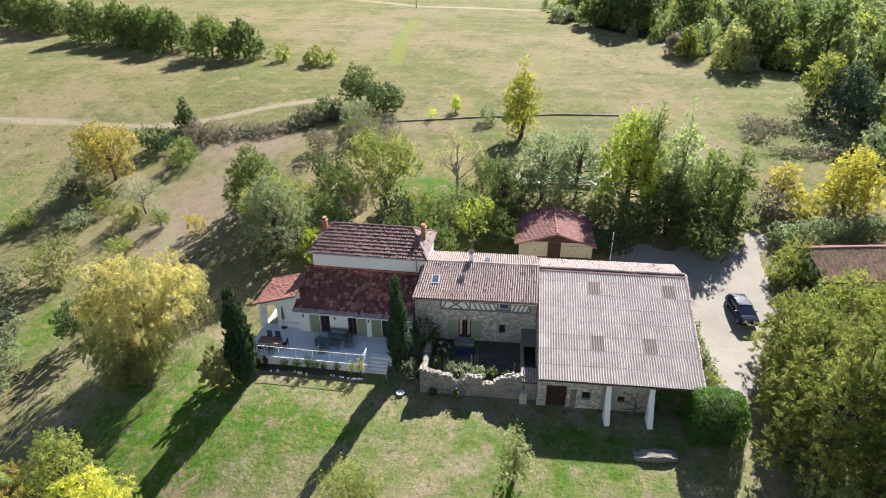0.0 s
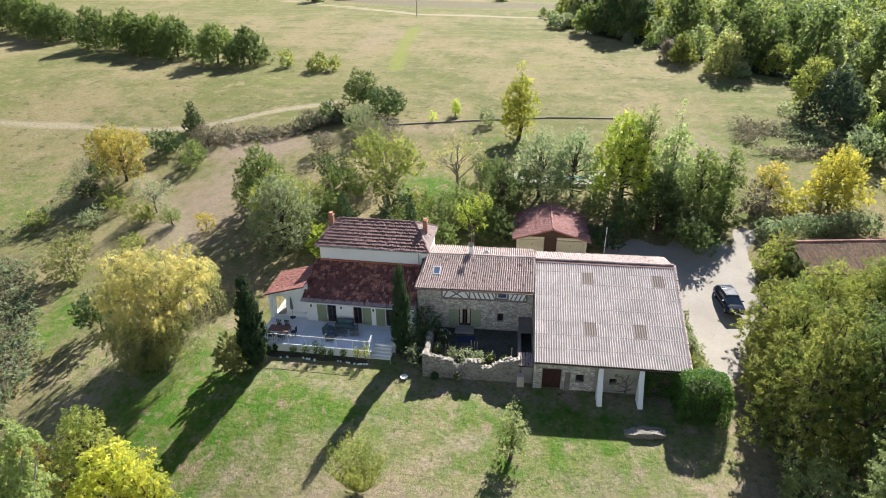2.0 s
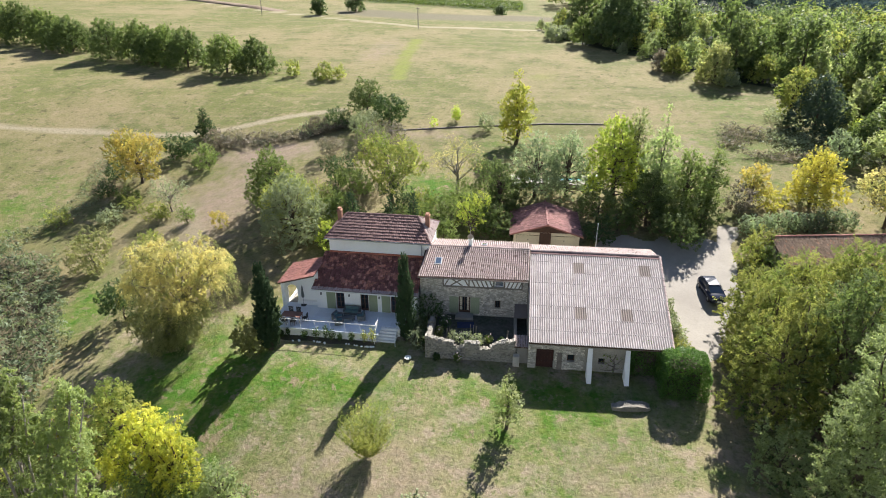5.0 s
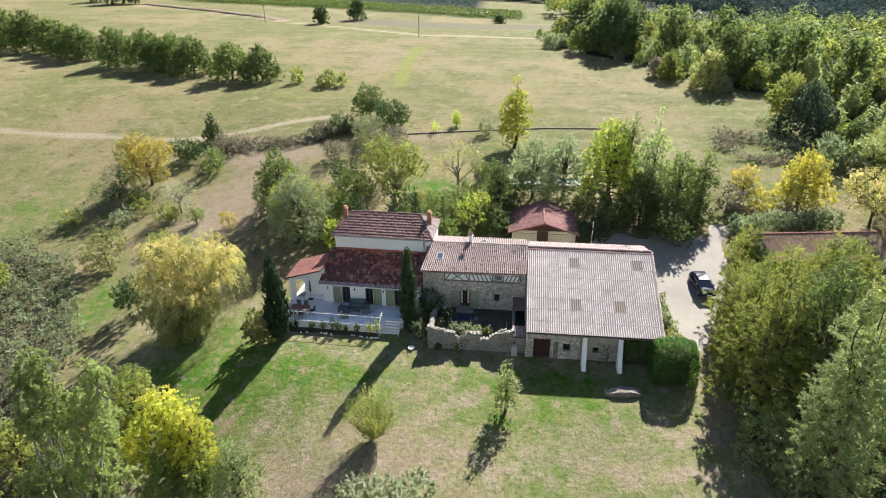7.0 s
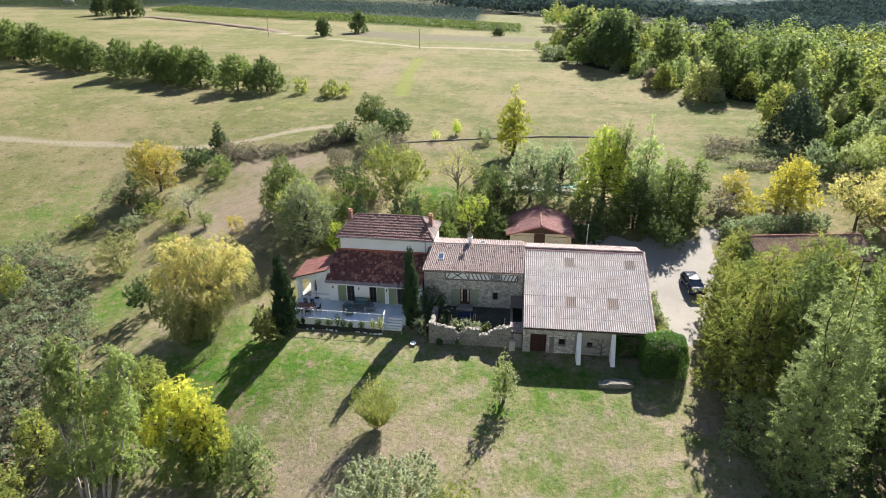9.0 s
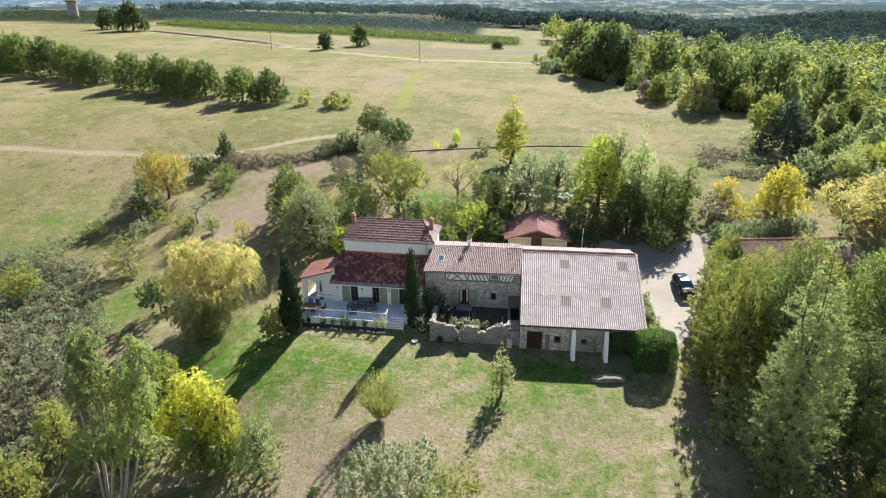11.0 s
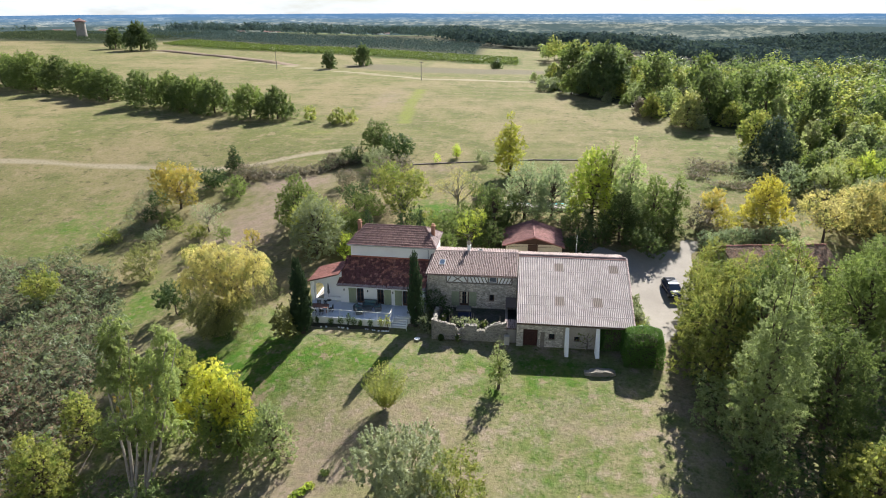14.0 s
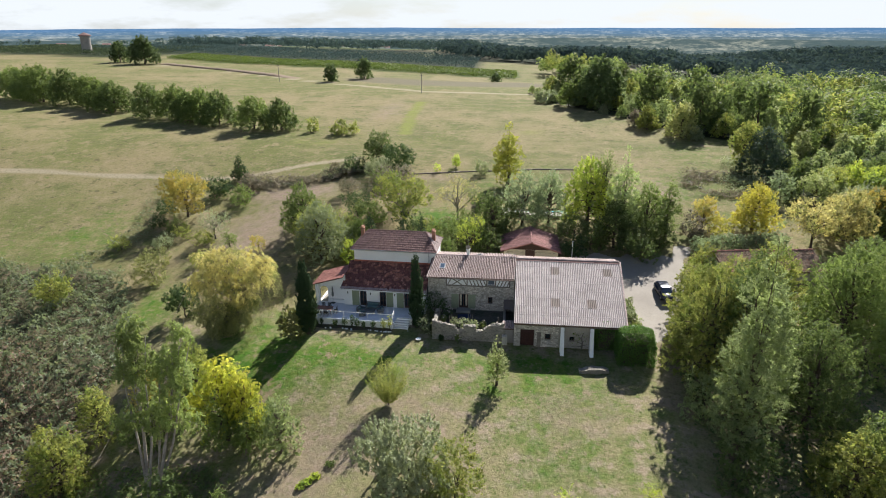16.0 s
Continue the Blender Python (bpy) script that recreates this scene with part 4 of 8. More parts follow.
def ground_material():
    m = bpy.data.materials.new("meadow")
    m.use_nodes = True
    nt = m.node_tree
    b = nt.nodes["Principled BSDF"]
    pos = nt.nodes.new("ShaderNodeNewGeometry").outputs["Position"]

    def mask(key, rag=0.35, scale=0.7):
        """The attribute with a ragged edge."""
        a = nt.nodes.new("ShaderNodeAttribute")
        a.attribute_name = key
        n = node(nt, "ShaderNodeTexNoise", Scale=scale, Detail=6, Roughness=0.65)
        nt.links.new(pos, n.inputs["Vector"])
        s = nt.nodes.new("ShaderNodeMath")
        s.operation = "MULTIPLY_ADD"
        s.inputs[1].default_value, s.inputs[2].default_value = rag * 2, -rag
        nt.links.new(n.outputs["Fac"], s.inputs[0])
        t = nt.nodes.new("ShaderNodeMath")
        t.operation = "ADD"
        nt.links.new(a.outputs["Fac"], t.inputs[0])
        nt.links.new(s.outputs[0], t.inputs[1])
        r = nt.nodes.new("ShaderNodeMapRange")
        r.inputs["From Min"].default_value, r.inputs["From Max"].default_value = 0.15, 0.85
        nt.links.new(t.outputs[0], r.inputs["Value"])
        return r.outputs["Result"]

    # meadow: straw with green, broad and fine, with darker tussocks
    dry = mixed(nt, noise_fac(nt, 0.028, 5, 0.43, 0.57, 0.58, pos), (0.228, 0.192, 0.100), (0.142, 0.150, 0.052))
    dry = mixed(nt, noise_fac(nt, 0.11, 7, 0.48, 0.64, 0.70, pos), dry, (0.118, 0.130, 0.046))
    dry = mixed(nt, noise_fac(nt, 0.33, 7, 0.52, 0.68, 0.72, pos), dry, (0.265, 0.212, 0.125))
    dry = mixed(nt, noise_fac(nt, 0.55, 6, 0.57, 0.66, 0.66, pos), dry, (0.098, 0.098, 0.042))
    # mowing and grazing lines along the slope
    lines = nt.nodes.new("ShaderNodeMapping")
    lines.inputs["Scale"].default_value = (0.035, 0.30, 0.30)
    lines.inputs["Rotation"].default_value = (0, 0, radians(-14))
    nt.links.new(pos, lines.inputs["Vector"])
    dry = mixed(nt, noise_fac(nt, 1.0, 6, 0.50, 0.62, 0.65, lines.outputs["Vector"]), dry, mixed(nt, 0.35, dry, (0.262, 0.205, 0.122)))
    # lawn: worn straw, green growth in patches, pinkish bare soil
    lawn = mixed(nt, noise_fac(nt, 0.22, 7, 0.46, 0.62, 0.66, pos), (0.245, 0.218, 0.118), (0.180, 0.192, 0.076))
    lawn = mixed(nt, noise_fac(nt, 0.42, 7, 0.50, 0.58, 0.72, pos), lawn, (0.30, 0.243, 0.175))
    lawn = mixed(nt, noise_fac(nt, 1.3, 6, 0.53, 0.66, 0.70, pos), lawn, (0.112, 0.142, 0.045))
    col = mixed(nt, mask("lawn", 0.2), dry, lawn)
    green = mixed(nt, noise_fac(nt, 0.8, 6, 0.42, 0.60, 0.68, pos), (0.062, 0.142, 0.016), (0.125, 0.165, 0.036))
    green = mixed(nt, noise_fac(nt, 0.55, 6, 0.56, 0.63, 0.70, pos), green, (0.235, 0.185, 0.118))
    col = mixed(nt, mask("lush_and_shade", 1.0, 0.45), col, green)
    col = mixed(nt, noise_fac(nt, 0.85, 7, 0.545, 0.62, 0.78, pos), col, mixed(nt, 0.5, col, (0.28, 0.215, 0.15)))
    col = mixed(nt, mask("bare", 0.9, 0.6), col, (0.268, 0.205, 0.155))
    col = mixed(nt, mask("glow", 0.6, 0.25), col, (0.193, 0.212, 0.054))
    col = mixed(nt, mask("scrub", 0.2), col, (0.123, 0.104, 0.065))
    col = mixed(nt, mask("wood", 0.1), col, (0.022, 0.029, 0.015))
    col = mixed(nt, mask("plough", 0.1), col, (0.154, 0.135, 0.089))
    col = mixed(nt, mask("track", 0.3, 1.2), col, (0.308, 0.262, 0.181))
    col = mixed(nt, mask("vine", 0.05), col, (0.077, 0.104, 0.027))
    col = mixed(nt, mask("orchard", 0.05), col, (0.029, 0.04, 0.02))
    # the far plain: fields of many colours
    vo = node(nt, "ShaderNodeTexVoronoi", Scale=0.0045)
    nt.links.new(pos, vo.inputs["Vector"])
    ramp = nt.nodes.new("ShaderNodeValToRGB")
    ramp.color_ramp.interpolation = "CONSTANT"
    els = ramp.color_ramp.elements
    els[0].color, els[1].color = (0.10, 0.13, 0.055, 1), (0.30, 0.26, 0.17, 1)
    els[1].position = 0.45
    for p, c in ((0.25, (0.05, 0.075, 0.035, 1)), (0.62, (0.14, 0.17, 0.075, 1)), (0.8, (0.22, 0.20, 0.13, 1))):
        e = els.new(p)
        e.color = c
    sep = nt.nodes.new("ShaderNodeSeparateColor")
    nt.links.new(vo.outputs["Color"], sep.inputs["Color"])
    nt.links.new(sep.outputs["Red"], ramp.inputs["Fac"])
    col = mixed(nt, mask("far", 0.1, 0.01), col, ramp.outputs["Color"])
    # tufts and blades
    tuft = noise_fac(nt, 2.4, 7, 0.46, 0.66, 0.78, pos)
    half = nt.nodes.new("ShaderNodeMath")
    half.operation = "MULTIPLY"
    half.inputs[1].default_value = 0.75
    nt.links.new(tuft, half.inputs[0])
    col = mixed(nt, half.outputs[0], col, mixed(nt, 1.0, col, (0.45, 0.52, 0.42), "MULTIPLY"))
    nt.links.new(col, b.inputs["Base Color"])
    b.inputs["Roughness"].default_value = 0.95
    b.inputs["Specular IOR Level"].default_value = 0.1
    n1 = node(nt, "ShaderNodeTexNoise", Scale=2.2, Detail=8, Roughness=0.75)
    nt.links.new(pos, n1.inputs["Vector"])
    bp = node(nt, "ShaderNodeBump", Strength=0.9, Distance=0.16)
    nt.links.new(n1.outputs["Fac"], bp.inputs["Height"])
    nt.links.new(bp.outputs["Normal"], b.inputs["Normal"])
    return m


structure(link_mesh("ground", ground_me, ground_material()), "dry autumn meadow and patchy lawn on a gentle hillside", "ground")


def drape(name, outline, lift, mat, n=70):
    """A sheet over the ground within outline(x, y) > 0 of a box."""
    (x0, x1, y0, y1), inside = outline
    xs, ys = np.linspace(x0, x1, n), np.linspace(y0, y1, n)
    A, B = np.meshgrid(xs, ys)
    me_v = np.stack([A, B, ground(A, B) + lift], -1).reshape(-1, 3)
    idx = np.arange(n * n).reshape(n, n)
    f = np.stack([idx[:-1, :-1], idx[:-1, 1:], idx[1:, 1:], idx[1:, :-1]], -1).reshape(-1, 4)
    c = me_v[f].mean(1)
    me = fill_mesh(bpy.data.meshes.new(name), me_v, f[inside(c[:, 0], c[:, 1]) > 0])
    return link_mesh(name, me, mat)


def yard(x, y):
    w = 0.5 * np.sin(y * 0.9) + 0.4 * np.sin(x * 1.3 + y * 0.5)
    left = np.where(y > 53, 12.0, 17.6)
    right = np.interp(y, [32, 44, 52, 57, 62, 68], [19.4, 22.5, 27.0, 27.2, 28.6, 31.0])
    return np.minimum(np.minimum(x - left, right + 0.4 * w - x), np.minimum(y - 40 + 2 * w, 62.5 + w + 3.5 * sstep(26.5, 28, x) - y))


structure(drape("driveway", ((12, 32, 32, 70), yard), 0.03, M["gravel"], 130), "pale gravel driveway and yard", "driveway")


# ---------------------------------------------------------------- white house, local frame: y = 0 at the front wall
HW = pose(-13.0, 44.85, 0, 0, 0, -2.2)
house = thing("house", HW, "white rendered farmhouse with brown hipped tile roof and red lean-to roof", "house")
DOORS = [(-3.2, -2.3), (-0.6, 0.25), (2.6, 3.45)]
part("front_wall", wall_mesh(-5.3, 5.35, -0.9, 2.75, 0, 0.35, [(a, b, 0.3, 2.42) for a, b in DOORS]), M["render_white"], house)
bm = wall_mesh(-5.0, 5.85, 3.9, 6.5, 4.45, 4.8)
box(bm, -5.0, -4.65, 4.8, 9.6, -0.9, 6.5)
box(bm, 5.5, 5.85, 4.8, 9.6, -0.9, 6.5)
box(bm, -4.65, 5.5, 9.25, 9.6, -0.9, 6.5)
part("upper_wall", bm, M["render_white"], house)
for x0, x1 in ((-5.3, -4.95), (5.0, 5.35)):
    part("side_wall", prism(bmesh.new(), [(x0, 0.35, -0.9), (x0, 4.45, -0.9), (x0, 4.45, 4.55), (x0, 0.35, 2.88)], (x1 - x0, 0, 0)), M["render_white"], house)
part("interior_floor", boxes((-4.9, 5.0, 0.36, 9.2, 0.22, 0.3)), M["concrete"], house)
# lean-to roof
roof = part("lean_to_roof", prism(bmesh.new(), [(-5.5, -0.5, 2.72), (5.45, -0.5, 2.72), (5.45, 4.44, 4.62), (-5.5, 4.44, 4.62)], (0, 0, 0.1)), M["wood_dark"], house, "blotched red clay tile lean-to roof")
roof_tiles("tiles", (-5.55, -0.55, 2.82), (5.5, -0.55, 2.82), (5.5, 4.42, 4.74), (-5.55, 4.42, 4.74), M["tile_red"], roof, 0.25, 0.36, 0.06, 11, True, 0.03)
part("flashing", boxes((-5.0, 5.5, 4.26, 4.447, 4.70, 4.88), bevel=0.02), M["tile_flash"], roof, "orange-red mortared flashing tiles")
# paler course along the eave: the sunlit edge painted by tile colour
roof_tiles("lit_eave_tiles", (-5.58, -0.62, 2.83), (5.53, -0.62, 2.83), (5.53, -0.26, 2.965), (-5.58, -0.26, 2.965), M["tile_pink"], roof, 0.25, 0.36, 0.07, 17, True, 0.05)
part("gutter", boxes((-5.55, 5.5, -0.70, -0.57, 2.68, 2.8), bevel=0.02), M["paint_white"], roof)
# hipped upper roof
E4 = [(-5.3, 3.9, 6.5), (6.15, 3.9, 6.5), (6.15, 9.95, 6.5), (-5.3, 9.95, 6.5)]
R2 = [(-3.5, 7.05, 8.2), (4.3, 7.05, 8.2)]
bm = bmesh.new()
vs = [bm.verts.new(p) for p in E4] + [bm.verts.new(p) for p in R2]
for f in ((0, 1, 5, 4), (1, 2, 5), (2, 3, 4, 5), (3, 0, 4), (3, 2, 1, 0)):
    bm.faces.new([vs[i] for i in f])
hip = part("hip_roof", bm, M["wood_dark"], house, "brown clay tile hipped roof")
up = 0.05
lift = lambda p: (p[0], p[1], p[2] + up)
roof_tiles("tiles", lift(E4[0]), lift(E4[1]), lift(R2[1]), lift(R2[0]), M["tile_brown"], hip, 0.25, 0.40, 0.07, 12, False, 0.065)
# right hip: paler tiles put its sunlit look into the colour
roof_tiles("tiles", lift(E4[1]), lift(E4[2]), lift(R2[1]), lift(R2[1]), M["tile_pink"], hip, 0.26, 0.36, 0.06, 13)
roof_tiles("tiles", lift(E4[2]), lift(E4[3]), lift(R2[0]), lift(R2[1]), M["tile_brown"], hip, 0.30, 0.36, 0.06, 14, False)
roof_tiles("tiles", lift(E4[3]), lift(E4[0]), lift(R2[0]), lift(R2[0]), M["tile_brown"], hip, 0.30, 0.36, 0.06, 15, False)
for a, b in ((R2[0], R2[1]), (E4[0], R2[0]), (E4[1], R2[1]), (E4[2], R2[1]), (E4[3], R2[0])):
    cap_row("ridge_tiles", (a[0], a[1], a[2] + 0.1), (b[0], b[1], b[2] + 0.1), M["tile_brown"], hip)
part("fascia", boxes((-5.25, 6.1, 3.93, 3.97, 6.36, 6.5), (6.06, 6.1, 4.16, 9.9, 6.36, 6.5)), M["paint_white"], hip)
part("gutter", boxes((-5.35, 6.2, 3.76, 3.88, 6.46, 6.58), bevel=0.02), M["metal"], hip)
part("downpipe", tube(bmesh.new(), [(5.1, 4.36, 6.4), (5.1, 4.38, 5.6), (5.1, 4.38, 4.6)], [0.05, 0.05, 0.05], 8), M["metal"], house)


def chimney(x, y, z0, z1, w, mat, parent, pots=1):
    bm = boxes((x - w, x + w, y - w * 1.2, y + w * 1.2, z0, z1), (x - w - 0.06, x + w + 0.06, y - w * 1.2 - 0.06, y + w * 1.2 + 0.06, z1, z1 + 0.1), bevel=0.015)
    c = part("chimney", bm, mat, parent)
    part("cowl", boxes((x - w * 0.8, x + w * 0.8, y - w, y + w, z1 + 0.28, z1 + 0.34), (x - w * 0.7, x - w * 0.5, y - w, y + w, z1 + 0.1, z1 + 0.28), (x + w * 0.5, x + w * 0.7, y - w, y + w, z1 + 0.1, z1 + 0.28)), mat, c)
    return c


chimney(-4.35, 6.9, 7.2, 8.55, 0.22, M["brick"], house)
chimney(5.35, 6.9, 6.9, 8.45, 0.22, M["brick"], house)


def french_door(x0, x1, z0, z1, y, parent, panes=3, frame_mat="wood_dark", curtain=False):
    d = part("door", wall_mesh(x0 + 0.01, x1 - 0.01, z0 + 0.01, z1 - 0.01, y, y + 0.07, [(x0 + 0.1, (x0 + x1) / 2 - 0.04, z0 + 0.25, z1 - 0.1), ((x0 + x1) / 2 + 0.04, x1 - 0.1, z0 + 0.25, z1 - 0.1)]), M[frame_mat], parent, "glazed dark wooden french door")
    for a, b in ((x0 + 0.1, (x0 + x1) / 2 - 0.04), ((x0 + x1) / 2 + 0.04, x1 - 0.1)):
        h = (z1 - z0 - 0.35) / panes
        for k in range(panes):
            part("pane", boxes((a + 0.01, b - 0.01, y + 0.03, y + 0.04, z0 + 0.26 + k * h, z0 + 0.24 + (k + 1) * h)), M["glass"], d)
            if k:
                part("glazing_bar", boxes((a, b, y + 0.01, y + 0.06, z0 + 0.235 + k * h, z0 + 0.265 + k * h)), M[frame_mat], d)
    if curtain:
        for a, b in ((x0 + 0.11, x0 + 0.34), (x1 - 0.34, x1 - 0.11)):
            part("curtain", boxes(*[(a + (b - a) * k / 4, a + (b - a) * (k + 0.8) / 4, y + 0.012 + 0.008 * (k % 2), y + 0.026, z0 + 0.3, z1 - 0.12) for k in range(4)]), M["render_cream"], d, "pale cream curtain")
    return d


def shutter(x0, x1, z0, z1, y, parent):
    s = part("shutter", boxes(*[(x0 + (x1 - x0) * k / 5 + 0.004, x0 + (x1 - x0) * (k + 1) / 5 - 0.004, y - 0.04, y, z0, z1) for k in range(5)]), M["shutter"], parent, "sage green board shutter")
    for zz in (z0 + 0.3, z1 - 0.4):
        part("rail", boxes((x0 + 0.03, x1 - 0.03, y - 0.06, y - 0.04, zz, zz + 0.1)), M["shutter"], s)
    return s


for a, b in DOORS:
    french_door(a, b, 0.3, 2.42, 0.12, house)
for a, b in ((-4.2, -3.25), (0.3, 1.2), (1.65, 2.55), (3.5, 4.4)):
    shutter(a, b, 0.34, 2.42, -0.012, house)
for x in (-4.75, -1.75, 1.42):
    lamp = part("wall_lamp", boxes((x - 0.06, x + 0.06, -0.16, -0.04, 1.95, 2.2), (x - 0.04, x + 0.04, -0.05, 0.0, 2.1, 2.18), bevel=0.015), M["black"], house, "black iron wall lantern")

# side porch with its own mono-pitch roof
porch = part("porch_roof", prism(bmesh.new(), [(-9.25, -0.25, 2.92), (-5.3, -0.25, 4.08), (-5.3, 4.3, 4.08), (-9.25, 4.3, 2.92)], (0, 0, 0.1)), M["wood_dark"], house, "red clay tile porch roof")
roof_tiles("tiles", (-9.3, 4.35, 3.03), (-9.3, -0.3, 3.03), (-5.3, -0.3, 4.2), (-5.3, 4.35, 4.2), M["tile_orange"], porch, 0.23, 0.36, 0.05, 16)
bm = bmesh.new()
prism(bm, [(-7.65, 0.7, -0.9), (-5.3, 0.7, -0.9), (-5.3, 0.7, 4.06), (-7.65, 0.7, 3.38)], (0, 0.3, 0))
prism(bm, [(-7.65, 1.0, -0.9), (-7.65, 4.2, -0.9), (-7.65, 4.2, 3.38), (-7.65, 1.0, 3.38)], (0.3, 0, 0))
prism(bm, [(-7.35, 3.9, -0.9), (-5.3, 3.9, -0.9), (-5.3, 3.9, 4.06), (-7.35, 3.9, 3.47)], (0, 0.3, 0))
part("porch_wall", bm, M["render_white"], house)
bm = bmesh.new()
arch = [(-9.05, -0.9), (-8.75, -0.9), (-8.75, 1.9)] + [(-8.2 - 0.55 * math.cos(t), 1.9 + 0.55 * math.sin(t)) for t in (0.5, 1.0, 1.57, 2.1, 2.6)] + [(-7.65, 1.9), (-7.65, 3.3), (-9.05, 2.92)]
prism(bm, [(x, 0.72, z) for x, z in arch], (0, 0.25, 0))
box(bm, -9.05, -8.75, -0.1, 0.2, -0.9, 2.92)
part("porch_arch", bm, M["render_white"], house, "white arched porch opening")
part("bench", boxes((-7.6, -5.4, 0.35, 0.7, 0.3, 0.72), bevel=0.02), M["render_white"], house)

# terrace
terrace = thing("terrace", HW, "raised grey-tiled terrace with white retaining wall", "terrace")
part("retaining_wall", boxes((-8.95, 2.0, -4.05, -3.8, -1.2, 0.26), (-8.95, -8.7, -3.8, 4.0, -1.6, 0.26), (3.85, 4.1, -2.85, -0.005, -1.2, 0.26), (1.78, 2.0, -3.8, -2.85, -1.2, 0.26), (2.0, 3.85, -2.85, -2.6, -1.2, 0.26)), M["render_white"], terrace)
part("terrace_fill", boxes((-8.7, 1.78, -3.8, -0.003, -1.0, 0.2), (1.78, 3.85, -2.6, -0.003, -1.0, 0.2), (-8.7, -7.66, -0.003, 3.9, -1.0, 0.2), (-7.66, -5.31, -0.003, 0.69, -1.0, 0.2)), M["concrete"], terrace)
tile_me = bpy.data.meshes.new("paving_tile")
tb = boxes((0.004, 0.796, 0.004, 0.796, 0.0, 0.09), bevel=0.006)
tb.to_mesh(tile_me)
tb.free()
tile_me.materials.append(M["terrace"])
for i in range(17):
    for j in range(6):
        x, y = -8.98 + 0.8 * i - 0.0, -4.1 + 0.8 * j * 0.99 + 0.0
        if x + 0.4 > 2.0 and y + 0.4 < -2.75 or y > -0.5 and x > -5.6 or y + 0.79 > 0.0 and x > -5.6:
            continue
        t = new("paving_tile", tile_me)
        t.parent, t.matrix_basis = terrace, pose(x, y, 0.21)
part("edge_strip", boxes((-5.38, 3.95, -0.135, -0.004, 0.21, 0.296)), M["terrace"], terrace)
for k in range(6):
    z = 0.26 - 0.185 * (k + 1)
    part("step", boxes((2.02, 3.83, -2.86 - 0.27 * (k + 1), -2.86 - 0.27 * k, -1.2, z), bevel=0.012), M["paint_white"], terrace)
# handrail on thin posts
bm = bmesh.new()
rail_z = 1.22
posts = [-8.8 + 1.53 * k for k in range(8)]
for seg in ([(-8.85, -3.93, rail_z), (1.9, -3.93, rail_z)], [(1.9, -3.93, rail_z), (1.9, -2.8, rail_z)], [(3.95, -2.8, rail_z), (3.95, -4.5, 0.25)], [(3.95, -0.3, rail_z), (3.95, -2.8, rail_z)], [(1.9, -2.8, rail_z), (1.9, -4.5, 0.25)]):
    tube(bm, seg, [0.032, 0.032], 6)
part("handrail", bm, M["paint_white"], terrace, "white tubular handrail")
for x in posts:
    part("post", tube(bmesh.new(), [(x, -3.93, 0.26), (x, -3.93, rail_z)], [0.028, 0.028], 6), M["paint_white"], terrace)
for x, y in ((1.9, -2.82), (3.95, -2.82), (3.95, -0.35), (3.95, -4.45), (1.9, -4.45)):
    part("post", tube(bmesh.new(), [(x, y, 0.26 if y > -3 else -1.0), (x, y, rail_z if y > -3 else 0.28)], [0.028, 0.028], 6), M["paint_white"], terrace)

# ---------------------------------------------------------------- stone house (world frame)
stone_house = thing("stone_house", pose(0, 0, 0), "old limestone farmhouse with timber-framed upper band and pale tile roof", "house")
S_HOLES = [(-3.45, -2.3, 0.35, 2.3), (0.2, 0.78, 1.15, 2.02), (0.1, 1.05, 3.62, 4.45)]
part("front_wall", wall_mesh(-7.4, 3.45, -0.8, 4.6, 45.45, 45.95, S_HOLES), M["mortar"], stone_house)
stone_courses("stonework", -7.4, 3.45, 0.2, lambda x: 3.42 if -5.1 < x < 2.9 else 4.55, 45.45, stone_house, S_HOLES, 21, 0.025)
bm = bmesh.new()
for x0, x1 in ((-7.4, -6.9), (2.95, 3.45)):
    prism(bm, [(x0, 45.95, -0.8), (x0, 53.0, -0.8), (x0, 53.0, 4.9), (x0, 49.7, 5.75), (x0, 45.95, 4.68)], (x1 - x0, 0, 0))
box(bm, -6.9, 2.95, 52.6, 53.0, -0.5, 4.88)
part("gable_wall", bm, M["mortar"], stone_house)
# timber-framed band under the eave
part("plaster_panel", boxes((-5.1, 0.08, 45.40, 45.45, 3.5, 4.5), (1.07, 2.9, 45.40, 45.45, 3.5, 4.5), (0.08, 1.07, 45.40, 45.45, 3.5, 3.6)), M["render_white"], stone_house, "white plaster infill")


def beam(x0, z0, x1, z1, w=0.11, y0=45.34, y1=45.41):
    d = Vector((x1 - x0, 0, z1 - z0)).normalized()
    n = Vector((-d.z, 0, d.x)) * w / 2
    p, q = Vector((x0, y0, z0)), Vector((x1, y0, z1))
    return part("beam", prism(bmesh.new(), [p - n, q - n, q + n, p + n], (0, y1 - y0, 0)), M["timber"], stone_house)


beam(-5.1, 3.5, 2.9, 3.5, 0.16)
beam(-5.1, 4.5, 2.9, 4.5, 0.14)
for x in (-5.05, -2.45, 0.0, 1.12, 2.85):
    beam(x, 3.55, x, 4.45, 0.13, 45.345, 45.415)
beam(-4.3, 3.6, -3.1, 4.42)
beam(-4.3, 4.42, -3.1, 3.6, 0.11, 45.35, 45.405)
for x in (-4.9, -2.95):
    beam(x, 3.6 if x < -4 else 4.42, x + 0.45, 4.42 if x < -4 else 3.6)
for k in range(5):
    beam(-2.2 + 0.44 * k, 4.42, -1.85 + 0.44 * k, 3.6)
for k in range(4):
    beam(1.35 + 0.4 * k, 3.6, 1.68 + 0.4 * k, 4.42)
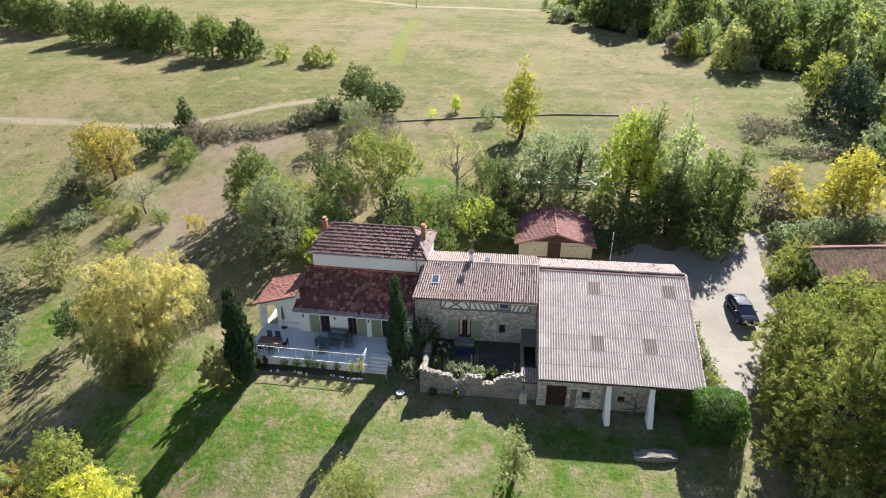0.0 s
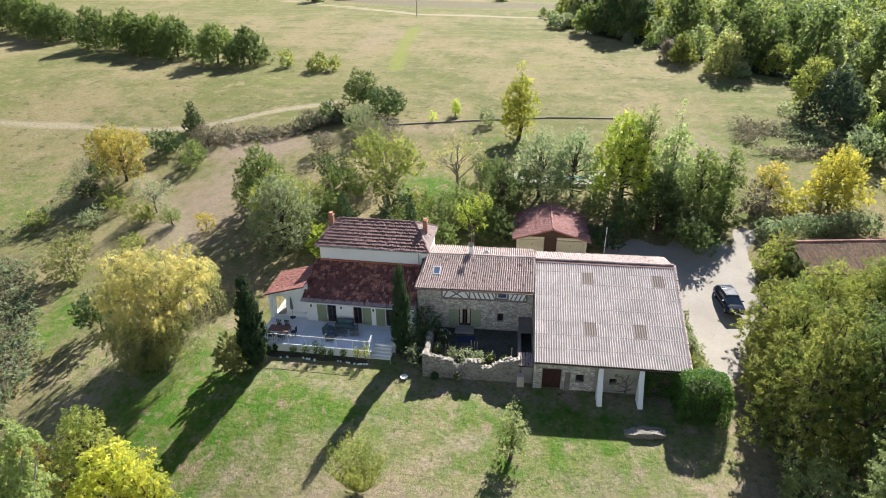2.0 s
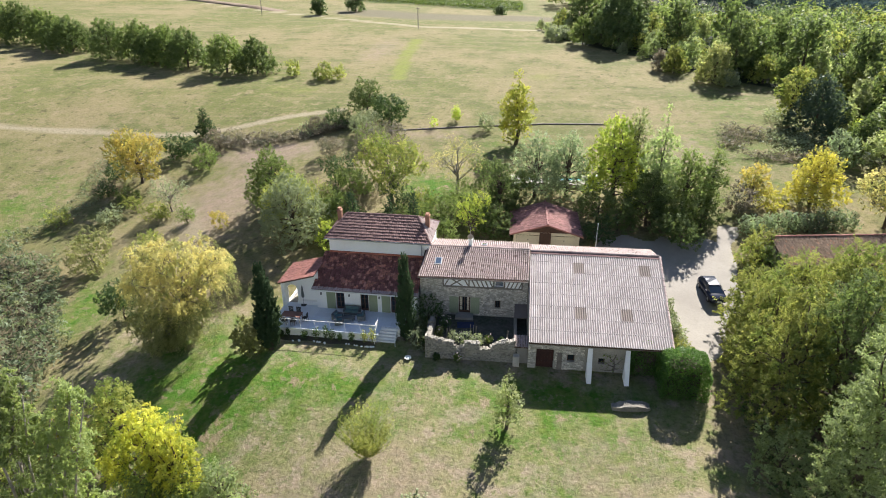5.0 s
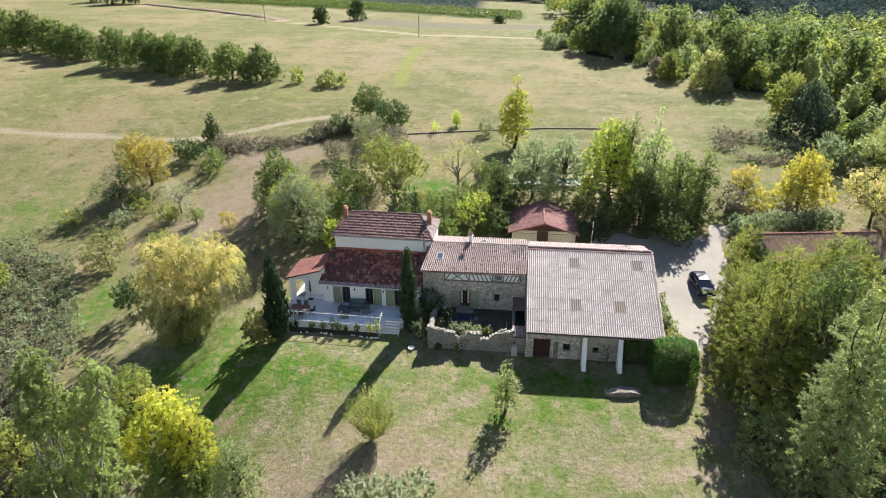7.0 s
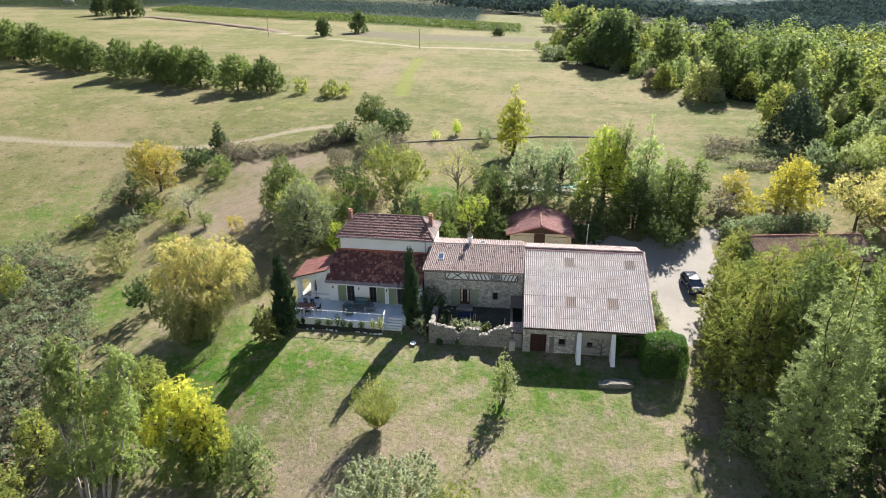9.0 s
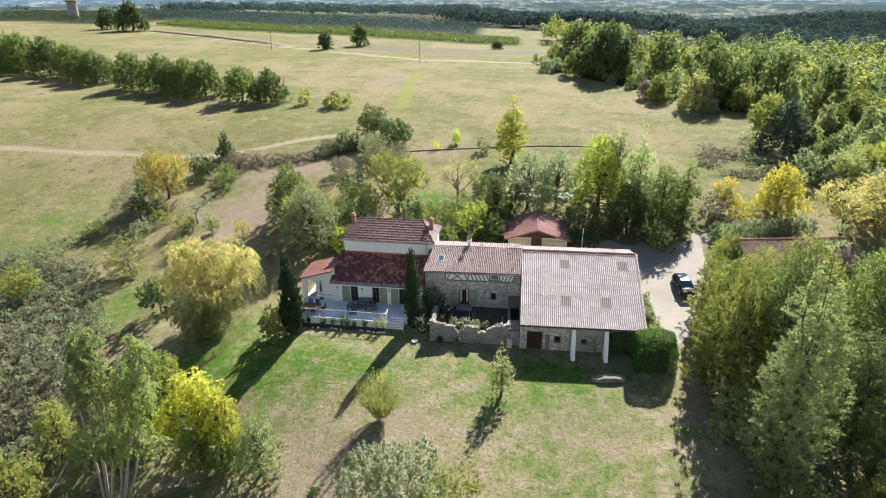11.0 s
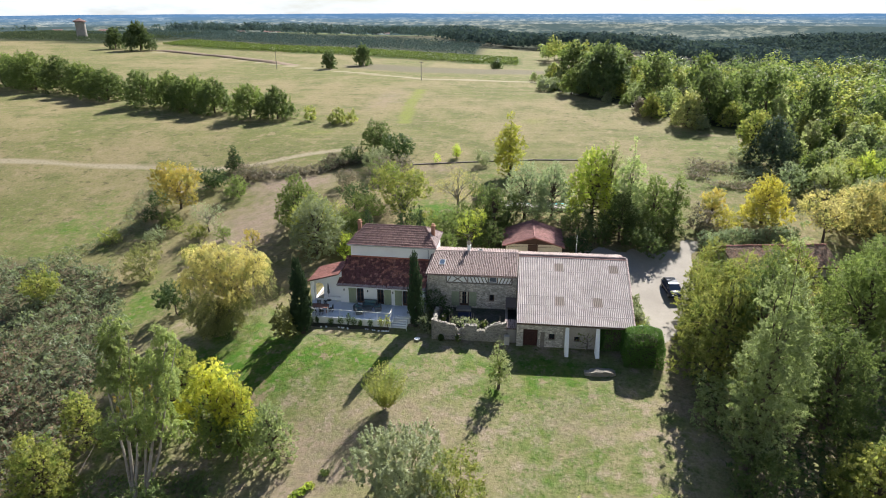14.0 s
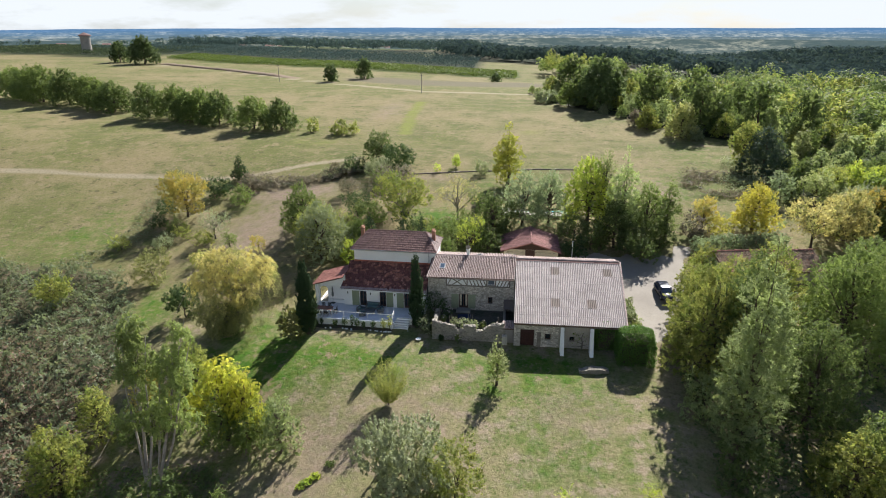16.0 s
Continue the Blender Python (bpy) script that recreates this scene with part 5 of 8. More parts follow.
# roof: two slopes
sroof = part("roof", prism(bmesh.new(), [(-7.65, 45.15, 4.55), (-7.3, 49.7, 5.78), (-7.2, 53.2, 4.9), (-7.2, 53.2, 4.8), (-7.3, 49.7, 5.66), (-7.65, 45.15, 4.43)], (11.0, 0, 0)), M["wood_dark"], stone_house, "pale pink clay canal tile roof")
# dark deck colour in the gaps stands in for shade in the pans
roof_tiles("tiles", (-7.6, 45.1, 4.6), (3.45, 45.3, 4.6), (3.6, 49.75, 5.86), (-7.15, 49.65, 5.86), M["tile_pink"], sroof, 0.21, 0.34, 0.11, 31, True, 0.008, 0.13, 0.005)
roof_tiles("tiles", (3.6, 53.3, 4.93), (-7.1, 53.3, 4.93), (-7.15, 49.65, 5.86), (3.6, 49.75, 5.86), M["tile_pink"], sroof, 0.21, 0.34, 0.11, 32, True, 0.008, 0.13, 0.005)
cap_row("ridge_tiles", (-7.15, 49.68, 5.93), (3.6, 49.75, 5.93), M["tile_pink"], sroof, 0.15)
part("gutter", boxes((-7.6, 3.4, 45.0, 45.1, 4.46, 4.56), bevel=0.02), M["fibre_dark"], sroof)


def roof_window(cx, y, z, slope, w, l, parent):
    """A roof light lying on a slope."""
    ww = part("roof_window", boxes((-w / 2, w / 2, -l / 2, l / 2, 0, 0.12)), M["metal"], parent, "small roof window in a grey frame")
    ww.matrix_basis = pose(cx, y, z, slope)
    part("pane", boxes((-w / 2 + 0.09, w / 2 - 0.09, -l / 2 + 0.09, l / 2 - 0.09, 0.121, 0.13)), M["skyglass"], ww)
    return ww


roof_window(-5.75, 47.35, 5.24, 15.5, 0.72, 1.05, stone_house)
roof_window(-1.2, 50.9, 5.62, -14, 0.6, 0.7, stone_house)
french_door(-3.45, -2.3, 0.35, 2.3, 45.6, stone_house, curtain=True)
shutter(-4.42, -3.5, 0.4, 2.3, 45.4, stone_house)
shutter(-2.25, -1.35, 0.4, 2.3, 45.4, stone_house)
part("door_step", boxes((-3.75, -1.95, 44.5, 45.44, 0.1, 0.38), bevel=0.02), M["concrete"], stone_house)
win = part("window", wall_mesh(0.22, 0.76, 1.17, 2.0, 45.58, 45.64, [(0.3, 0.47, 1.25, 1.92), (0.51, 0.68, 1.25, 1.92)]), M["wood_dark"], stone_house)
part("pane", boxes((0.3, 0.47, 45.6, 45.61, 1.25, 1.92), (0.51, 0.68, 45.6, 45.61, 1.25, 1.92)), M["glass"], win)
for x in (0.34, 0.49, 0.64):
    part("bar", tube(bmesh.new(), [(x, 45.5, 1.15), (x, 45.5, 2.02)], [0.015, 0.015], 6), M["black"], win)
win = part("window", wall_mesh(0.12, 1.03, 3.64, 4.43, 45.55, 45.62, [(0.2, 0.95, 3.72, 4.35)]), M["paint_white"], stone_house)
part("pane", boxes((0.2, 0.95, 45.58, 45.59, 3.72, 4.35)), M["skyglass"], win)
part("window_sill", boxes((0.05, 1.1, 45.3, 45.54, 3.58, 3.64), bevel=0.01), M["concrete"], win)
c = chimney(-2.65, 50.2, 5.4, 6.55, 0.2, M["render_white"], stone_house)
dish = thing("satellite_dish", pose(-2.65, 49.7, 7.1), "small pale satellite dish on a mast by the chimney", "satellite dish")
bm = bmesh.new()
rings = [[bm.verts.new((r * math.cos(a), -0.12 + 0.28 * r * r, r * math.sin(a))) for a in (k * math.tau / 16 for k in range(16))] for r in (0.10, 0.21, 0.31)]
for a, b in zip(rings, rings[1:]):
    for k in range(16):
        bm.faces.new((a[k], a[(k + 1) % 16], b[(k + 1) % 16], b[k]))
bm.faces.new(rings[0])
bmesh.ops.solidify(bm, geom=bm.faces[:], thickness=0.015)
part("reflector", bm, M["concrete"], dish)
part("mast", tube(bmesh.new(), [(0, 0.05, -0.25), (0, 0.05, 1.1)], [0.025, 0.02], 6), M["metal"], dish)
part("feed_arm", tube(bmesh.new(), [(0, -0.1, -0.4), (0, -0.5, -0.1)], [0.012, 0.012], 5), M["metal"], dish)
bm = bmesh.new()
tube(bm, [(-0.55, 0.05, 1.05), (0.55, 0.05, 1.05)], [0.012, 0.012], 5)
for k in range(6):
    tube(bm, [(-0.5 + 0.2 * k, -0.2, 1.06), (-0.5 + 0.2 * k, 0.3, 1.06)], [0.008, 0.008], 4)
part("aerial", bm, M["black"], dish)

# ---------------------------------------------------------------- barn
barn = thing("barn", pose(0, 0, 0), "long stone barn under a weathered corrugated fibre-cement roof", "barn")
B_HOLES = [(4.25, 5.85, -0.9, 1.35), (7.05, 7.75, 0.12, 0.9), (9.85, 10.45, 0.08, 0.7)]
part("front_wall", wall_mesh(3.5, 12.3, -1.0, 2.3, 38.5, 38.95, B_HOLES), M["mortar"], barn)
stone_courses("stonework", 3.5, 8.6, -0.85, lambda x: 2.25, 38.5, barn, B_HOLES, 41, 0.02)
bm = bmesh.new()
for x0, x1 in ((3.5, 3.95), (15.55, 16.0)):
    prism(bm, [(x0, 38.95, -1), (x0, 53.0, -1), (x0, 53.0, 4.72), (x0, 49.85, 5.45), (x0, 38.95, 2.5)], (x1 - x0, 0, 0))
box(bm, 3.95, 15.55, 52.6, 53.0, -0.8, 4.7)
box(bm, 11.9, 12.3, 38.95, 44, -1, 2.3)
part("gable_wall", bm, M["mortar"], barn)
part("shed_floor", boxes((3.95, 15.5, 38.96, 52.5, -1.0, -0.78)), M["earth"], barn)
d = part("door", boxes((4.27, 5.83, 38.745, 38.775, -0.85, 1.33)), M["wood_red"], barn, "dark red-brown plank barn door")
for k in range(6):
    part("plank", boxes((4.275 + 0.26 * k, 4.525 + 0.26 * k, 38.70, 38.744, -0.85, 1.33), bevel=0.006), M["wood_red"], d)
for zb in (-0.5, 0.85):
    part("brace", boxes((4.3, 5.8, 38.66, 38.699, zb, zb + 0.14)), M["wood_red"], d)
for a, b, z0, z1 in ((7.05, 7.75, 0.12, 0.9), (9.85, 10.45, 0.08, 0.7)):
    w = part("window", wall_mesh(a + 0.02, b - 0.02, z0 + 0.02, z1 - 0.02, 38.72, 38.78, [(a + 0.1, b - 0.1, z0 + 0.1, z1 - 0.1)]), M["wood_dark"], barn)
    part("pane", boxes((a + 0.1, b - 0.1, 38.74, 38.75, z0 + 0.1, z1 - 0.1)), M["glass"], w)
part("timber_post", boxes((6.15, 6.6, 38.38, 38.47, -0.85, 1.1), bevel=0.02), M["timber"], barn, "grey weathered timber leaning on the wall")
for x in (8.75, 12.05):
    bm = prism(bmesh.new(), [(x, 36.75, -0.9), (x, 37.95, -0.9), (x, 37.95, 2.12), (x, 37.85, 1.75)], (0.42, 0, 0))
    bmesh.ops.bevel(bm, geom=bm.edges[:], offset=0.02, segments=1, affect="EDGES")
    part("pier", bm, M["render_white"], barn, "white raking masonry pier")
part("lintel_beam", boxes((3.5, 15.9, 37.95, 38.2, 2.14, 2.36), bevel=0.02), M["timber"], barn)
part("end_post", boxes((15.5, 15.8, 37.95, 38.25, -0.95, 2.14), bevel=0.02), M["timber"], barn)


def corner(u, v):
    """A point of the barn's front roof slope: u along the eave, v up the slope."""
    a, b, c, e = Vector((3.48, 37.85, 2.4)), Vector((16.0, 37.85, 2.4)), Vector((16.72, 49.8, 5.62)), Vector((3.68, 49.85, 5.62))
    return (a * (1 - u) + b * u) * (1 - v) + (e * (1 - u) + c * u) * v


broof = part("roof", prism(bmesh.new(), [corner(0, 0) - Vector((0, 0, 0.12)), corner(1, 0) - Vector((0, 0, 0.12)), corner(1, 1) - Vector((0, 0, 0.12)), corner(0, 1) - Vector((0, 0, 0.12))], (0, 0, 0.06)), M["wood_dark"], barn, "weathered grey corrugated sheet roof")
SL = math.degrees(math.atan2(5.62 - 2.4, 49.82 - 37.85))
NR, NC = 8, 12
sheet_me = {}
for key, mat in (("plain", "fibre"), ("old", "fibre_dark")):
    n = 5 * 8 + 1
    u = np.linspace(0, 1.0, n)
    wave = 0.045 * np.cos(u * 5 * math.tau)
    P = np.stack([np.stack([u * 1.003, 0 * u, wave + 0.066], -1), np.stack([u * 1.003, 0 * u + 1.07, wave + 0.046], -1)])
    low = P.copy()
    low[..., 2] -= 0.04
    V = np.concatenate([P.reshape(-1, 3), low[0], P[0]])
    i = np.arange(n - 1)
    f = np.concatenate([np.stack([i, i + 1, n + i + 1, n + i], -1), np.stack([2 * n + i, 2 * n + i + 1, 3 * n + i + 1, 3 * n + i], -1)])
    sheet_me[key] = fill_mesh(bpy.data.meshes.new("roof_sheet"), V, f)
    sheet_me[key].materials.append(M[mat])
rr = random.Random(4)
for r in range(NR):
    for cidx in range(NC):
        p, q, s = corner(cidx / NC, r / NR), corner((cidx + 1) / NC, r / NR), corner(cidx / NC, (r + 1) / NR)
        ex, ey = q - p, s - p
        ez = ex.cross(ey).normalized()
        sheet = new("roof_sheet", sheet_me["old" if (r, cidx) in ((2, 4), (2, 8), (6, 4), (6, 10)) else "plain"])
        sheet.parent = broof
        mm = Matrix((ex, ey, ez)).transposed().to_4x4()
        mm.translation = p + ez * rr.uniform(0, 0.008)
        sheet.matrix_basis = mm
roof_tiles("back_tiles", (16.75, 53.3, 4.72), (3.6, 53.3, 4.72), (3.65, 49.95, 5.66), (16.7, 49.9, 5.66), M["tile_pink"], broof, 0.24, 0.36, 0.085, 33)
part("back_deck", prism(bmesh.new(), [(16.7, 53.3, 4.6), (3.6, 53.3, 4.6), (3.65, 49.85, 5.5), (16.7, 49.85, 5.5)], (0, 0, 0.06)), M["wood_dark"], broof)
# thin dark strip added for the band under the overhanging ridge caps
part("ridge_band", prism(bmesh.new(), [corner(0.0, 0.962) + Vector((0, 0, 0.10)), corner(1.0, 0.962) + Vector((0, 0, 0.10)), corner(1.0, 0.992) + Vector((0, 0, 0.10)), corner(0.0, 0.992) + Vector((0, 0, 0.10))], (0, 0, 0.02)), M["tile_brown"], broof, "dark brown band below the ridge")
cap_row("ridge_tiles", (3.65, 49.88, 5.76), (16.7, 49.83, 5.76), M["tile_pink"], broof, 0.17)
roof_tiles("verge_tiles", (15.95, 37.85, 2.44), (16.2, 37.85, 2.44), (16.95, 49.8, 5.68), (16.68, 49.8, 5.68), M["tile_pink"], broof, 0.25, 0.4, 0.09, 34)

# ---------------------------------------------------------------- courtyard
court = thing("courtyard", pose(0, 0, 0), "sunken stone courtyard paving in front of the stone house", "courtyard")
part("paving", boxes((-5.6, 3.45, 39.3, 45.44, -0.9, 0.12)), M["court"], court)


def wall_top(x):
    x = float(x)
    z = np.interp(x, [-6.1, -5.4, -3.45, -3.4, -2.95, -2.35, -2.3, -1.05, -1.0, 0.0, 0.05, 0.6, 2.3], [1.65, 1.42, 1.0, 0.62, 0.45, 0.62, 1.2, 1.12, 0.62, 0.42, 0.8, 1.25, 1.7])
    return float(z) + 0.05 * math.sin(9 * x) + 0.04 * math.sin(23 * x + 1)


cwall = thing("courtyard_wall", pose(0, 0, 0), "ruined limestone courtyard wall with a broken top", "wall")
bm = bmesh.new()
xs = [-6.1 + 0.15 * k for k in range(57)]
for a, b in zip(xs, xs[1:]):
    box(bm, a, b, 39.0, 39.5, -1.1, wall_top((a + b) / 2) - 0.06)
part("core", bm, M["mortar"], cwall)
stone_courses("stonework", -6.1, 2.45, -0.95, wall_top, 39.0, cwall, (), 51, 0.04).data.materials[0] = M["stone_old"]
rs = random.Random(9)
capv = [bpy.data.meshes.new("coping_stone") for _ in range(7)]
for me in capv:
    b = boxes((-0.17, 0.17, -0.17, 0.17, -0.05, 0.17), bevel=0.05)
    sx, sy, sz = rs.uniform(0.55, 1.25), rs.uniform(0.6, 1.1), rs.uniform(0.55, 1.15)
    for v in b.verts:
        v.co = Vector((v.co.x * sx, v.co.y * sy, v.co.z * sz)) + Vector((rs.uniform(-0.05, 0.05), rs.uniform(-0.05, 0.05), rs.uniform(-0.04, 0.04)))
    b.to_mesh(me)
    b.free()
    me.materials.append(M["stone_old"])
x = -5.95
while x < 2.35:
    for y in (39.12, 39.38):
        o = new("coping_stone", rs.choice(capv))
        o.parent, o.matrix_basis = cwall, pose(x + rs.uniform(-0.06, 0.06), y, wall_top(x) - 0.1 + rs.uniform(-0.05, 0.05), rs.uniform(-14, 14), rs.uniform(-14, 14), rs.uniform(0, 360))
    x += rs.uniform(0.17, 0.30)
side_top = lambda y: 1.55 - 0.12 * (y - 39.2) + 0.35 * (1 if 41.6 < y < 42.6 else 0)
bm = bmesh.new()
y = 39.5
while y < 43.4:
    box(bm, -6.1 + 0.08 * math.sin(y * 3), -5.6, y, y + 0.2, -1.0, side_top(y) - 0.05)
    o = new("coping_stone", rs.choice(capv))
    o.parent, o.matrix_basis = cwall, pose(-5.85, y + 0.1, side_top(y) - 0.1, rs.uniform(-4, 4), rs.uniform(-6, 6), 90 + rs.uniform(-8, 8))
    y += 0.2
part("return_wall", bm, M["stone_old"], cwall)
lean = thing("lean_to_store", pose(0, 0, 0), "small roofed stone store against the barn wall", "store")
part("wall", boxes((2.2, 2.5, 39.5, 45.4, -0.8, 0.75), (2.5, 3.48, 39.0, 39.3, -1.0, 1.05), bevel=0.02), M["concrete"], lean)
roof_tiles("tiles", (2.15, 38.9, 1.1), (3.5, 38.9, 1.1), (3.5, 40.3, 1.45), (2.15, 40.3, 1.45), M["tile_pink"], lean, 0.22, 0.36, 0.08, 35)
part("roof_deck", prism(bmesh.new(), [(2.18, 38.95, 0.98), (3.46, 38.95, 0.98), (3.46, 40.3, 1.33), (2.18, 40.3, 1.33)], (0, 0, 0.06)), M["wood_dark"], lean)
part("shed_roof", prism(bmesh.new(), [(2.2, 43.2, 1.5), (3.48, 43.2, 1.5), (3.48, 45.4, 1.75), (2.2, 45.4, 1.75)], (0, 0, 0.06)), M["fibre_dark"], lean, "dark sheet roof")
part("buttress", boxes((2.15, 2.75, 38.45, 39.0, -1.1, 0.3), bevel=0.04), M["stone"], lean)

# ---------------------------------------------------------------- garage
garage = thing("garage", pose(5.95, 59.4, 0), "cream garage with a rose clay tile gable roof", "garage")
GZ = float(ground(5.9, 61)) - 0.3
bm = wall_mesh(-3.95, 3.95, GZ, 3.3, 0.35, 0.6, [(-3.6, -0.85, GZ - 0.1, 2.95), (0.55, 3.6, GZ - 0.1, 2.95)])
box(bm, -3.95, -3.7, 0.6, 7.0, GZ, 3.3)
box(bm, 3.7, 3.95, 0.6, 7.0, GZ, 3.3)
box(bm, -3.7, 3.7, 6.75, 7.0, GZ, 3.3)
part("wall", bm, M["render_cream"], garage)
part("gable_boarding", prism(bmesh.new(), [(-3.9, 0.42, 3.3), (3.9, 0.42, 3.3), (0, 0.42, 4.5)], (0, 0.12, 0)), M["wood_dark"], garage, "dark brown gable boarding")
part("centre_panel", boxes((-0.84, 0.54, 0.28, 0.34, GZ, 3.3)), M["wood_dark"], garage)
for a, b in ((-3.58, -0.87), (0.57, 3.58)):
    dd = part("garage_door", boxes(*[(a, b, 0.42, 0.47, GZ + 0.5 * k + 0.01, GZ + 0.5 * (k + 1) - 0.01) for k in range(5) if GZ + 0.5 * (k + 1) < 3.05]), M["render_cream"], garage, "pale cream sectional garage door")
    part("handle", boxes(((a + b) / 2 - 0.1, (a + b) / 2 + 0.1, 0.39, 0.42, GZ + 0.9, GZ + 0.95)), M["black"], dd)
g = part("roof", prism(bmesh.new(), [(-4.45, -0.35, 3.22), (0, -0.35, 4.62), (4.25, -0.35, 3.22), (4.25, -0.35, 3.12), (0, -0.35, 4.5), (-4.45, -0.35, 3.12)], (0, 7.6, 0)), M["wood_dark"], garage)
roof_tiles("tiles", (-4.45, 7.25, 3.26), (-4.45, -0.35, 3.26), (0, -0.35, 4.66), (0, 7.25, 4.66), M["tile_garage"], g, 0.28, 0.36, 0.055, 36)
roof_tiles("tiles", (4.25, -0.35, 3.26), (4.25, 7.25, 3.26), (0, 7.25, 4.66), (0, -0.35, 4.66), M["tile_garage"], g, 0.28, 0.36, 0.055, 37)
cap_row("ridge_tiles", (0, -0.4, 4.74), (0, 7.3, 4.74), M["tile_garage"], g, 0.15)
part("bargeboard", prism(bmesh.new(), [(-4.5, -0.39, 3.1), (0, -0.39, 4.5), (4.3, -0.39, 3.1), (4.3, -0.39, 3.26), (0, -0.39, 4.68), (-4.5, -0.39, 3.26)], (0, 0.035, 0)), M["tile_orange"], g)

# ---------------------------------------------------------------- outbuilding by the drive
shed = thing("outbuilding", pose(31.8, 55.0, 0, 0, 0, 8), "low outbuilding with an old brown tile roof and ivy gable", "outbuilding")
SZ = float(ground(34, 58)) - 1.2
bm = boxes((0.4, 14, 0.5, 0.8, SZ, 2.75), (0.4, 14, 7.0, 7.3, SZ, 2.7))
for x in (0.4, 13.7):
    prism(bm, [(x, 0.8, SZ), (x, 7.0, SZ), (x, 7.0, 2.7), (x, 4.0, 4.1), (x, 0.8, 2.75)], (0.3, 0, 0))
part("wall", bm, M["mortar"], shed)
g = part("roof", prism(bmesh.new(), [(0, 0, 2.62), (0, 4.0, 4.35), (0, 7.7, 2.62), (0, 7.7, 2.5), (0, 4.0, 4.23), (0, 0, 2.5)], (14.3, 0, 0)), M["wood_dark"], shed)
roof_tiles("tiles", (0, 0, 2.66), (14.3, 0, 2.66), (14.3, 4.0, 4.39), (0, 4.0, 4.39), M["tile_old"], g, 0.2, 0.32, 0.07, 38)
roof_tiles("tiles", (14.3, 7.7, 2.66), (0, 7.7, 2.66), (0, 4.0, 4.39), (14.3, 4.0, 4.39), M["tile_brown"], g, 0.26, 0.38, 0.07, 39)
cap_row("ridge_tiles", (0, 4.0, 4.47), (14.3, 4.0, 4.47), M["tile_orange"], g, 0.15)


# ---------------------------------------------------------------- trees round the house
plant(-31.6, 42.4, 10.8, 5.7, "f_willow", "willow", 1, rise=-0.7, label="old weeping willow with straw-yellow autumn foliage on the lawn", size=0.17, dens=80, bark="bark_grey", clump=0.42)
plant(-21.2, 38.9, 9.7, 1.45, "f_cypress", "column", 2, "tall dark cypress at the terrace corner", size=0.12, dens=210, clump=0.18, rise=1.6)
plant(-8.3, 41.5, 9.7, 1.1, "f_cypress", "column", 3, "tall dark cypress beside the terrace steps", size=0.11, dens=210, clump=0.17, rise=1.6)
plant(-23.2, 38.3, 4.6, 1.55, "f_skirt", "shrub", 4, "rounded yellowing shrub beside a cypress", "shrub", "shrub", size=0.16, dens=170, clump=0.3)
plant(-25.4, 58.8, 9.2, 4.9, "f_grey", "plume", 5, "broad grey-green tree behind the white house", size=0.2, dens=26)
plant(-31.0, 67.9, 9.0, 4.4, "f_mid", "plume", 6, "dense green tree in the orchard", size=0.22, dens=24)
plant(-27.0, 62.5, 7.5, 4.2, "f_ygreen", "plume", 60, "yellow-green orchard tree", size=0.22, dens=24)
plant(-14.4, 68.2, 10.0, 5.0, "f_ygreen", "sparse", 7, "thin yellowing locust tree with open crown", size=0.21, dens=42, bark="bark_grey")
plant(-17.5, 77.5, 8.0, 4.6, "f_brown", "sparse", 61, "half-bare brownish tree in the garden", size=0.2, dens=16, bark="bark_grey")
plant(-6.1, 72.2, 8.9, 3.8, "f_willow", "bare", 8, "almost bare grey-limbed tree", size=0.18, dens=30, bark="bark_pale")
plant(2.1, 90.7, 12.2, 3.1, "f_vivid", "poplar", 9, "slender yellow poplar on the garden edge", size=0.24, dens=20)
plant(-8.7, 100.8, 2.9, 0.85, "f_lime", "poplar", 10, "young yellow poplar", size=0.2, dens=26)
plant(-12.3, 97.4, 2.0, 0.65, "f_lime", "shrub", 11, "tiny yellow bush", "shrub", "shrub", size=0.2, dens=26)
plant(-3.1, 96.8, 3.2, 1.5, "f_grey", "shrub", 12, "pampas clump with pale plumes", "shrub", "shrub", size=0.2, dens=30)
plant(-25.4, 102.6, 7.0, 3.2, "f_green", "round", 13, "dark green field maple", size=0.28, dens=18)
plant(-20.7, 99.2, 5.9, 3.9, "f_dark", "shrub", 14, "round dark green bush tree", size=0.28, dens=20)
plant(-57.0, 78.5, 8.5, 4.5, "f_gold", "round", 15, "golden-yellow autumn tree", size=0.24, dens=18)
plant(-54.6, 87.0, 4.6, 2.8, "f_dark", "shrub", 16, "dark green bush", "shrub", "shrub", size=0.25, dens=18)
plant(-53.5, 94.8, 5.2, 1.9, "f_dark", "cone", 17, "small dark conical tree", size=0.25, dens=18)
plant(-48.2, 83.2, 4.0, 2.3, "f_mid", "shrub", 18, "grey-green bush", "shrub", "shrub", size=0.25, dens=16)
plant(-48.4, 89.0, 4.2, 2.2, "f_brown", "shrub", 19, "brownish bush", "shrub", "shrub", size=0.25, dens=16)
plant(-47.4, 69.5, 5.2, 2.7, "f_grey", "sparse", 20, "thin grey fruit tree in the orchard", size=0.2, dens=16, bark="bark_grey")
plant(-43.3, 65.9, 3.0, 1.3, "f_mid", "round", 21, "small green fruit tree", size=0.2, dens=18)
plant(-48.7, 68.0, 2.6, 2.2, "f_ygreen", "shrub", 22, "low yellowish bush", "shrub", "shrub", size=0.2, dens=18)
plant(-56.8, 73.6, 2.6, 1.9, "f_mid", "shrub", 23, "low bush on the slope", "shrub", "shrub", size=0.2, dens=18)
